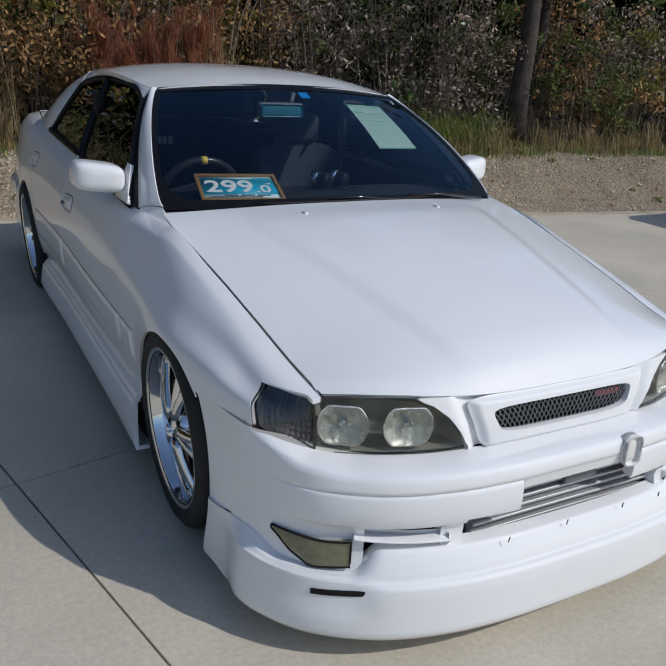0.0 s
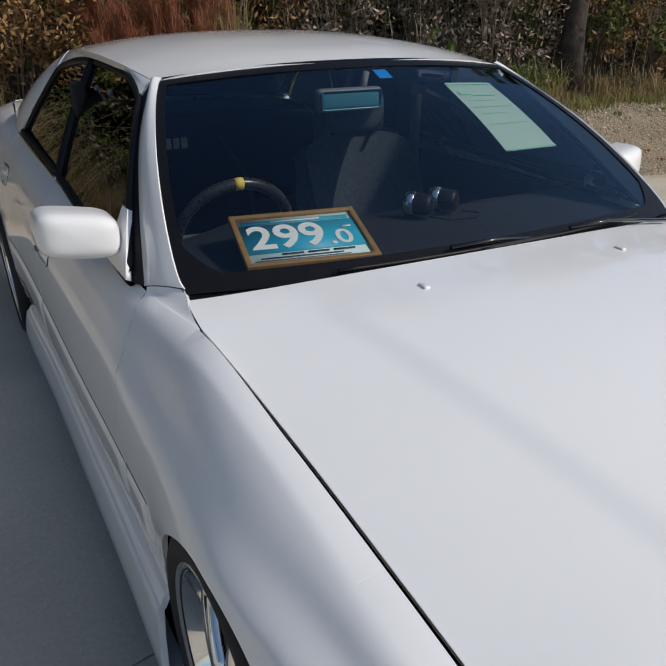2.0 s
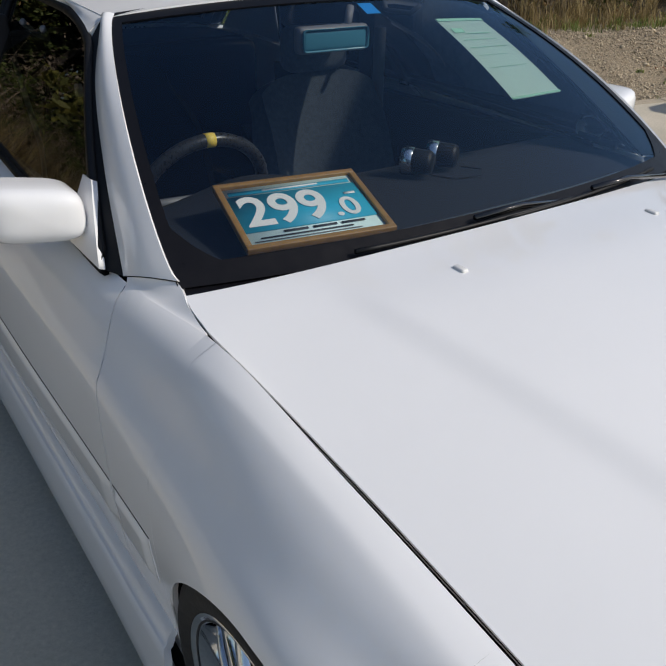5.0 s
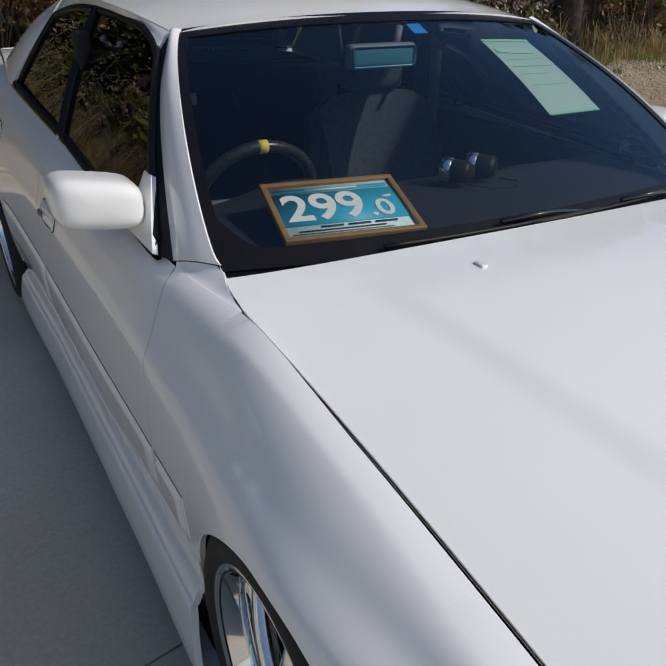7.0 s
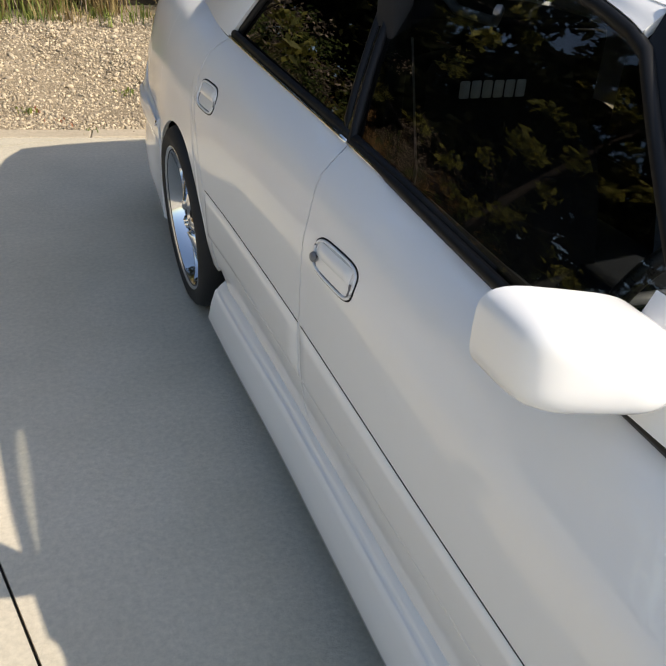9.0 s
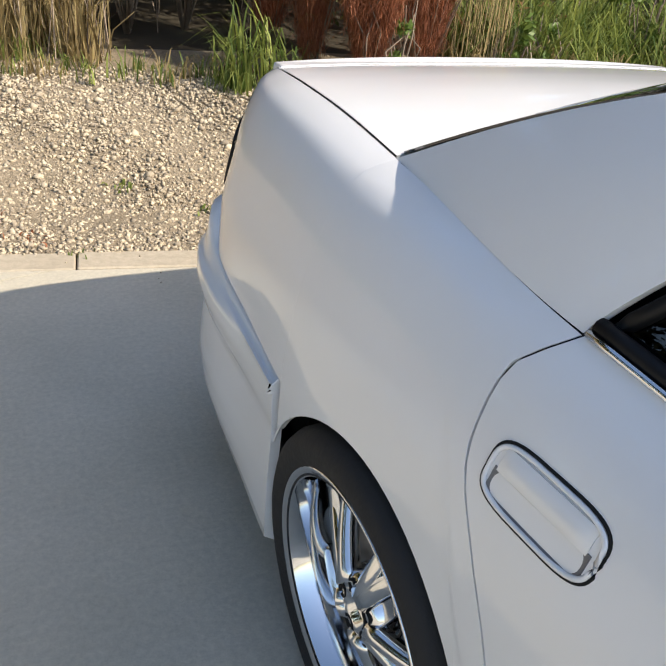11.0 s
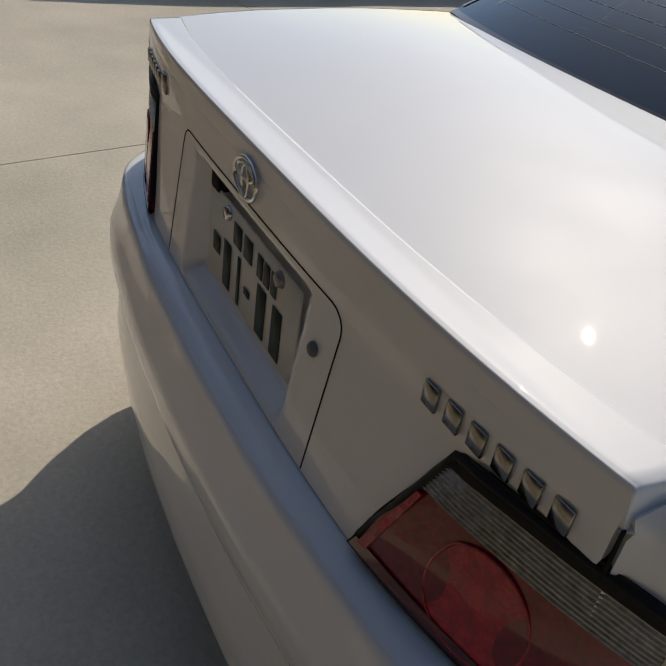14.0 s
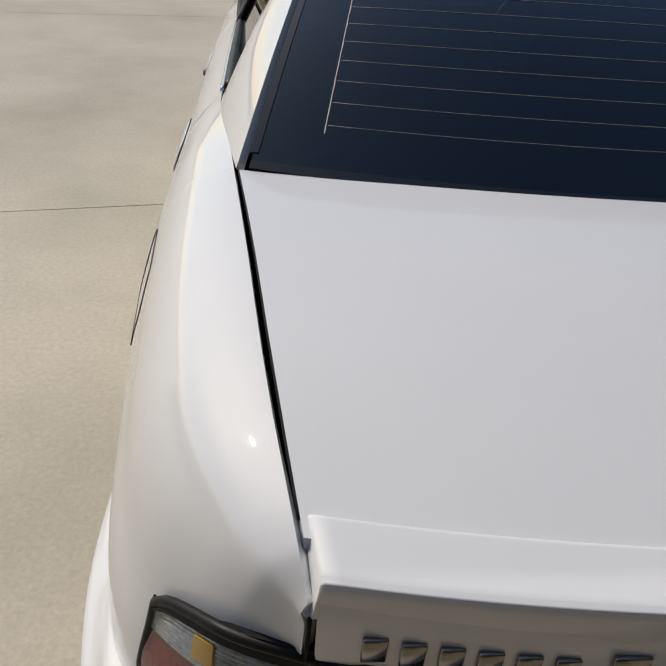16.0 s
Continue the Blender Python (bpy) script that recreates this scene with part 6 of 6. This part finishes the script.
dry += [tufts(U(-4.5, -0.9, 150), U(1.6, 2.6, 150), 16, U(0.4, 1.0, 150), 0.005, 0.05, 0.5)]
dry += [tufts(U(1.0, 2.0, 40), U(1.3, 1.6, 40), 12, U(0.12, 0.35, 40), 0.004)]
cloud("dry_grass", DRYGRASS, np.concatenate(dry), BLADE, "straw-coloured dry grass on the bank", "grass")
weeds = tufts(U(-5, 8, 20), U(0.1, 0.7, 20), 16, 0.03, 0.005, 0.05, 0.8)
cloud("russet_weeds", RUSSET, weeds, BLADE, "withered reddish weeds between the gravel stones", "weeds")


def stalks(n, a0, a1, d0, d1, h0, h1, w0=0.002, w1=0.005, lean=0.10):
    """Upright dead stems, each a thin three-sided bar."""
    aa = U(a0, a1, n)
    p = on_bank(aa, [planted(i, j) for i, j in zip(aa, U(d0, d1, n))])
    h = U(h0, h1, n)
    top = p + np.stack([rng.normal(0, lean, n) * h, rng.normal(0, lean, n) * h, h], -1)
    w = U(w0, w1, n)[:, None]
    s_, t_ = np.array((1.0, 0, 0)) * w, np.array((0, 1.0, 0)) * w
    main = np.stack([p - s_, p + s_, p + t_, top - s_ * 0.4, top + s_ * 0.4, top + t_ * 0.4], 1)
    k = np.repeat(np.arange(n), 3)
    f = U(0.3, 0.95, len(k))[:, None]
    q = p[k] + (top - p)[k] * f
    e = q + np.stack([rng.normal(0, 0.12, len(k)), rng.normal(0, 0.12, len(k)), U(0.02, 0.22, len(k))], -1)
    s2, t2 = s_[k] * 0.45, t_[k] * 0.45
    side_ = np.stack([q - s2, q + s2, q + t2, e - s2 * 0.3, e + s2 * 0.3, e + t2 * 0.3], 1)
    return np.concatenate([main, side_])


BAR = [(0, 1, 4, 3), (1, 2, 5, 4), (2, 0, 3, 5)]
cloud("dead_stalks", TWIG, np.concatenate([stalks(260, -9, 11, 2.4, 3.4, 0.4, 1.5), stalks(300, -4.5, -0.8, 1.6, 2.5, 0.4, 1.2), stalks(60, 5.5, 8, 1.8, 2.8, 0.3, 0.9)]), BAR, "bare grey-brown stalks and twigs of dead weeds", "dead weeds")
cloud("reed_stalks", DRYGRASS, np.concatenate([stalks(44, 1.0, 1.28, 1.35, 1.6, 0.6, 1.2, 0.002, 0.004, 0.06), stalks(300, -4.5, -0.8, 1.5, 2.4, 0.5, 1.2)]), BAR, "tall tan dry reed stalks on the bank", "reeds")


def leaf_cloud(n, centre, radius, size, spread=0.6):
    """Leaves on small clumps, thrown about a centre with gaps between: (n, 4, 3)."""
    k = max(3, n // 45)
    clumps = np.array(centre) + rng.normal(0, 1, (k, 3)) * np.array(radius) * 0.5
    c = clumps[rng.integers(0, k, n)] + rng.normal(0, 0.13 * max(radius), (n, 3)) * spread
    u = rng.normal(0, 1, (n, 3))
    u /= np.linalg.norm(u, axis=1, keepdims=True)
    v = np.cross(u, rng.normal(0, 1, (n, 3)))
    v /= np.linalg.norm(v, axis=1, keepdims=True) + 1e-9
    s_ = (size * U(0.5, 1.4, n))[:, None]
    return np.stack([c - u * s_, c + v * s_ * 0.42, c + u * s_, c - v * s_ * 0.42], 1)


QUAD = [(0, 1, 2, 3)]


def shrub(name, a, d, height, width, mat, label, n=900, size=0.035, twigs=14, feathery=False):
    root = empty(name, label, "shrub", group="shrubs along the bank")
    root.location = bank_p(a, planted(a, d))
    bms, sh = [], []
    for _ in range(twigs):
        ang, r = U(0, math.tau), U(0.2, 0.9) * width
        tip = Vector((math.cos(ang) * r, math.sin(ang) * r, height * U(0.6, 1.05)))
        mid = tip * 0.5 + Vector((rng.normal(0, 0.06), rng.normal(0, 0.06), height * 0.12))
        bms.append(tube_bm([(0, 0, -0.05), mid, tip], lambda f: lerp(0.007, 0.002, f), 5))
        if feathery:
            for f in (0.15, 0.3, 0.45, 0.6, 0.75, 0.9):
                q = np.array(tip * f + Vector((0, 0, height * 0.3 * f * (1 - f))))
                m = n // (twigs * 6)
                base_ = q + rng.normal(0, 0.02, (m, 3))
                sh.append(blades(base_, U(0.06, 0.2, m), np.full(m, 0.0016), 1.0))
    for bm in bms:
        part("stem", bm, TWIG, root)
    if feathery:
        cloud("foliage", mat, np.concatenate(sh), BLADE, parent=root)
    else:
        cloud("foliage", mat, leaf_cloud(n, (0, 0, height * 0.6), (width, width, height * 0.55), size), QUAD, parent=root)
    return root


RUST = "rust-brown dying fern-like bush on the bank"
for a, d, h, w in ((0.50, 1.50, 0.6, 0.24), (0.85, 1.60, 0.9, 0.28), (0.25, 1.75, 1.0, 0.30), (0.6, 1.95, 1.3, 0.36), (1.05, 2.0, 1.4, 0.34), (0.1, 2.2, 1.4, 0.4)):
    shrub("russet_bush", a, d, h, w, RUSSET, RUST, 9000, 0.02, 22, True)
for a, d, h, w in ((0.62, 1.35, 0.5, 0.12), (1.3, 1.4, 0.42, 0.14), (1.5, 1.5, 0.4, 0.2), (2.5, 1.9, 0.7, 0.3), (3.1, 2.1, 0.9, 0.35)):
    shrub("broadleaf_weed", a, d, h, w, LEAFBRIGHT, "young bright-leaved weed on the bank crest", 260, 0.026, 9)
SHRUBS = {"shrub_leaf": "tangled dark green leafy shrub on the bank", "withered_brown_leaf": "withered shrub with brown dry leaves", "yellow_green_leaf": "yellow-green leafy shrub among bare stems", "grey_brown_twig": "leafless grey twiggy brush on the bank"}
for k in range(74):
    a = lerp(-10, 13, k / 73) + U(-0.2, 0.2)
    d = U(2.4, 4.0)
    if 2.5 < a < 5.3:
        mat, hh = (TWIG if k % 3 else LEAF), U(1.6, 2.6)
    elif -1.0 < a < 2.5:
        mat, hh = [LEAF, RUSTLEAF, LEAFGOLD, TWIG][rng.choice(4, p=[0.3, 0.4, 0.12, 0.18])], U(1.3, 2.6)
    else:
        mat, hh = [LEAF, LEAFGOLD, TWIG, RUSTLEAF][rng.choice(4, p=[0.50, 0.14, 0.2, 0.16])], U(1.0, 2.2)
    shrub("roadside_shrub", a, d, hh, U(0.5, 0.9), mat, SHRUBS[mat.name], 2000, 0.033, 14)
# dense wood behind: undergrowth, crowns overhead, and the wood across the lot; shade is in its leaf colour
wood = []
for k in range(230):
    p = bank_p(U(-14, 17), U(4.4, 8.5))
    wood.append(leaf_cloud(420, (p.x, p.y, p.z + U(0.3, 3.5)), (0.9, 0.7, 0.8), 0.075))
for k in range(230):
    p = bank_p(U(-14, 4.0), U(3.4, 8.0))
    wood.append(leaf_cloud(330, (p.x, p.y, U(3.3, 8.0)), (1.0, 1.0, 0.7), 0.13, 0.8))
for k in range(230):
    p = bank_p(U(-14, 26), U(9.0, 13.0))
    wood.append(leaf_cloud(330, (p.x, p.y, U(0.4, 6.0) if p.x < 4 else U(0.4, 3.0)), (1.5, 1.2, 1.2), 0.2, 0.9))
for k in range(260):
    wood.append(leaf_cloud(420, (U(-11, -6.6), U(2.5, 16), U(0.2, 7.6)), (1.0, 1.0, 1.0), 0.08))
cloud("wood_foliage", LEAFSHADE, np.concatenate(wood), QUAD, "dense woodland foliage behind the bank, coloured dark for the shade within", "woodland")


def tree(name, x, y, z, height, trunk_r, mat, label, n=2600, crown=2.2, lean=(0, 0), low=0.35, size=0.075):
    root = empty(name, label, "tree", group="trees round the car park")
    root.location = (x, y, z)
    lx, ly = lean
    pts = [(lx * f + 0.05 * math.sin(f * 9 + x), ly * f + 0.05 * math.cos(f * 7 + y), height * f - 0.1 * (f == 0)) for f in (0, 0.12, 0.25, 0.4, 0.55, 0.7, 0.85, 1.0)]
    part("trunk", tube_bm(pts, lambda f: trunk_r * (1.25 if f == 0 else 1) * (1 - 0.8 * f), 12), BARK, root)
    sh = []
    for k in range(16):
        f = rng.uniform(low, 0.97)
        b = Vector((lx * f, ly * f, height * f))
        ang = rng.uniform(0, math.tau)
        ln = crown * (1.15 - f) * rng.uniform(0.6, 1.1) + 0.3
        tip = b + Vector((math.cos(ang) * ln, math.sin(ang) * ln, ln * rng.uniform(-0.1, 0.6)))
        part("limb", tube_bm([b, b.lerp(tip, 0.5) + Vector((0, 0, 0.08)), tip], lambda q: lerp(trunk_r * 0.28, 0.008, q), 6), BARK, root)
        sh.append(leaf_cloud(n // 16, tip * 0.75 + b * 0.25, (ln * 0.55, ln * 0.55, ln * 0.4), size))
    cloud("crown", mat, np.concatenate(sh), QUAD, parent=root)
    return root


tree("bank_tree", 5.55, 5.9, 0.62, 4.8, 0.14, LEAF, "grey-barked tree rooted on the bank", 3000, 2.4, (0.0, 0.15), 0.42)
tree("bank_tree", 6.2, 6.6, 0.7, 4.4, 0.10, LEAF, "slim dark tree behind the first trunk", 2200, 2.0, (0.6, 0.1), 0.4)
for x, y in ((-6, 8.2), (-2.5, 9.2), (0.5, 8.4), (3.0, 8.8), (8.2, 8.0), (10.5, 7.5), (13, 9), (-9.5, 6.0)):
    tree("wood_tree", x + rng.uniform(-0.5, 0.5), y + rng.uniform(-0.4, 0.4), 0.8, rng.uniform(4.5, 7.0) if x < 1 else rng.uniform(3.0, 3.6), rng.uniform(0.07, 0.12), LEAF if rng.random() < 0.7 else LEAFGOLD, "woodland tree behind the bank", 2600, 2.3, (rng.uniform(-0.5, 0.5), 0), 0.12, 0.085)

# trees across the lot, mirrored in the side glass
for x, y in ((-9.5, -3.5), (-8.8, -0.5), (-8.6, 2.2), (-8.0, 4.6), (-10.5, 1.0)):
    tree("lot_tree", x, y, 0.0, rng.uniform(4.0, 6.0), 0.11, LEAF, "leafy tree at the edge of the car park", 2400, 2.2, (0, 0), 0.12, 0.085)


# ---- black car in the next bay ----
def other_car(cx, dy, name, label, bpaint):
    root = empty(name, label, "car", (0, dy, 0))
    stations = [(-1.45, 0.75, 0.30, 0.62), (-1.30, 0.84, 0.22, 0.72), (-0.9, 0.88, 0.20, 0.80), (-0.2, 0.89, 0.20, 0.86), (0.3, 0.89, 0.20, 0.92), (1.2, 0.89, 0.20, 0.95), (2.1, 0.89, 0.20, 0.98), (2.5, 0.87, 0.24, 0.96), (2.72, 0.80, 0.30, 0.90), (2.80, 0.70, 0.36, 0.80)]
    w_ = curve1([s[0] for s in stations], [s[1] for s in stations])
    lo = curve1([s[0] for s in stations], [s[2] for s in stations])
    hi = curve1([s[0] for s in stations], [s[3] for s in stations])
    for side in (-1, 1):
        def flank(u, v):
            y = lerp(-1.45, 2.80, u)
            zl = lo(y)
            for c in (-0.95, 1.60):
                if abs(y - c) < 0.36:
                    zl = max(zl, 0.31 + math.sqrt(0.36 ** 2 - (y - c) ** 2))
            z = lerp(zl, hi(y), v)
            k = (z - 0.2) / (hi(y) - 0.2)
            return Vector((cx + side * (w_(y) - 0.05 * (k - 0.45) ** 2 - 0.07 * smooth(0.75, 1.0, k) + 0.012 * math.exp(-((z - 0.66) / 0.02) ** 2)), y, z))
        part("flank", sheet(flank, 0, 16, 0.02, us=sorted({i / 90 for i in range(91)}), outward=(side, 0, 0)), bpaint, root)
        def arch_trim(c):
            return tube_bm([(cx + side * (w_(c) - 0.012), c + 0.365 * math.cos(a), 0.31 + 0.365 * math.sin(a)) for a in np.linspace(-0.2, math.pi + 0.2, 30)], 0.022, 6)
        for c in (-0.95, 1.60):
            part("arch_trim", arch_trim(c), RUBBER, root)
    def deck(u, v):
        y = lerp(-1.45, 2.80, v)
        s = u * 2 - 1
        return Vector((cx + s * (w_(y) - 0.09), y, hi(y) + 0.03 * (1 - s * s)))
    part("deck", sheet(deck, 10, 40, 0.02, outward=(0, 0, 1)), bpaint, root)
    def cabin_(u, v):
        s = u * 2 - 1
        prof = [(-0.25, 0.88), (0.25, 1.15), (0.6, 1.36), (1.1, 1.45), (1.8, 1.44), (2.3, 1.34), (2.6, 1.10), (2.72, 0.93)]
        k = v * 7
        i = min(int(k), 6)
        y, z = lerp(prof[i][0], prof[i + 1][0], k - i), lerp(prof[i][1], prof[i + 1][1], k - i)
        tuck = lerp(0.80, 0.60, (z - 0.88) / 0.57)
        return Vector((cx + s * tuck, y, z - 0.03 * abs(s) ** 3))
    part("cabin_shell", sheet(cabin_, 16, 40, 0.0, outward=(0, 0, 1)), bpaint, root)
    for side in (-1, 1):
        def glassy(u, v):
            y = lerp(lerp(0.05, 0.75, v), lerp(2.60, 2.25, v), u)
            z = lerp(0.93, 1.36, v)
            return Vector((cx + side * lerp(0.81, 0.625, v), y, z))
        part("side_glass", sheet(glassy, 20, 8, 0.01, outward=(side, 0, 0.3)), GLOSSBLACK, root)
    part("underbody", box_bm(cx, 0.65, 0.32, 1.45, 3.9, 0.24, 0.03), BLACK, root)
    part("rear_bumper", box_bm(cx, 2.72, 0.48, 1.62, 0.22, 0.28, 0.07, 3), bpaint, root)
    for side in (-1, 1):
        tl_ = part("tail_lamp", box_bm(cx + side * 0.74, 2.62, 0.86, 0.20, 0.22, 0.12, 0.035, 3), REDLENS, root)
    part("tow_hook", tube_bm([(cx - 0.72, 2.78, 0.33), (cx - 0.74, 2.96, 0.31)], 0.045, 8), RUBBER, root)
    part("door_mirror", box_bm(cx - 0.98, 0.18, 0.98, 0.20, 0.10, 0.13, 0.04, 3), bpaint, root)
    R, T = 0.225, 0.315
    for c in (-0.95, 1.60):
        for side in (-1, 1):
            w = new("wheel")
            w.parent = root
            w.matrix_basis = pose(cx + side * 0.875, c, T, 0, 0, 0 if side > 0 else 180)
            part("tyre", lathe_bm([(-0.20, R), (-0.20, T - 0.03), (-0.17, T), (-0.02, T), (0.0, T - 0.03), (0.004, R + 0.01), (-0.01, R)], 40), TYRE, w)
            rim = part("rim", lathe_bm([(-0.002, R + 0.004), (0.002, R - 0.01), (-0.03, R - 0.02), (-0.12, R - 0.03)], 40), ALLOY, w)
            for k in range(5):
                for d in (-1, 1):
                    a0, a1 = k * math.tau / 5 + d * 0.28, k * math.tau / 5 + d * 0.17
                    part("spoke", tube_bm([(-0.012, 0.04 * math.cos(a0), 0.04 * math.sin(a0)), (-0.006, 0.13 * math.cos(a1), 0.13 * math.sin(a1)), (-0.008, (R - 0.012) * math.cos(a1), (R - 0.012) * math.sin(a1))], 0.012, 6), ALLOY, rim)
            part("hub", lathe_bm([(0.004, 0.0), (0.004, 0.03), (-0.01, 0.055), (-0.05, 0.06)], 24), ALLOY, rim)
            part("wheel_back", lathe_bm([(-0.10, 0.0), (-0.10, R)], 30), BLACK, w)
    return root


other_car(6.68, 0, "black_car", "black hatchback parked in the far bay with silver alloy wheels", material("black_metallic_paint", (0.004, 0.0045, 0.006), rough=0.2, coat=0.8, spec=0.3))
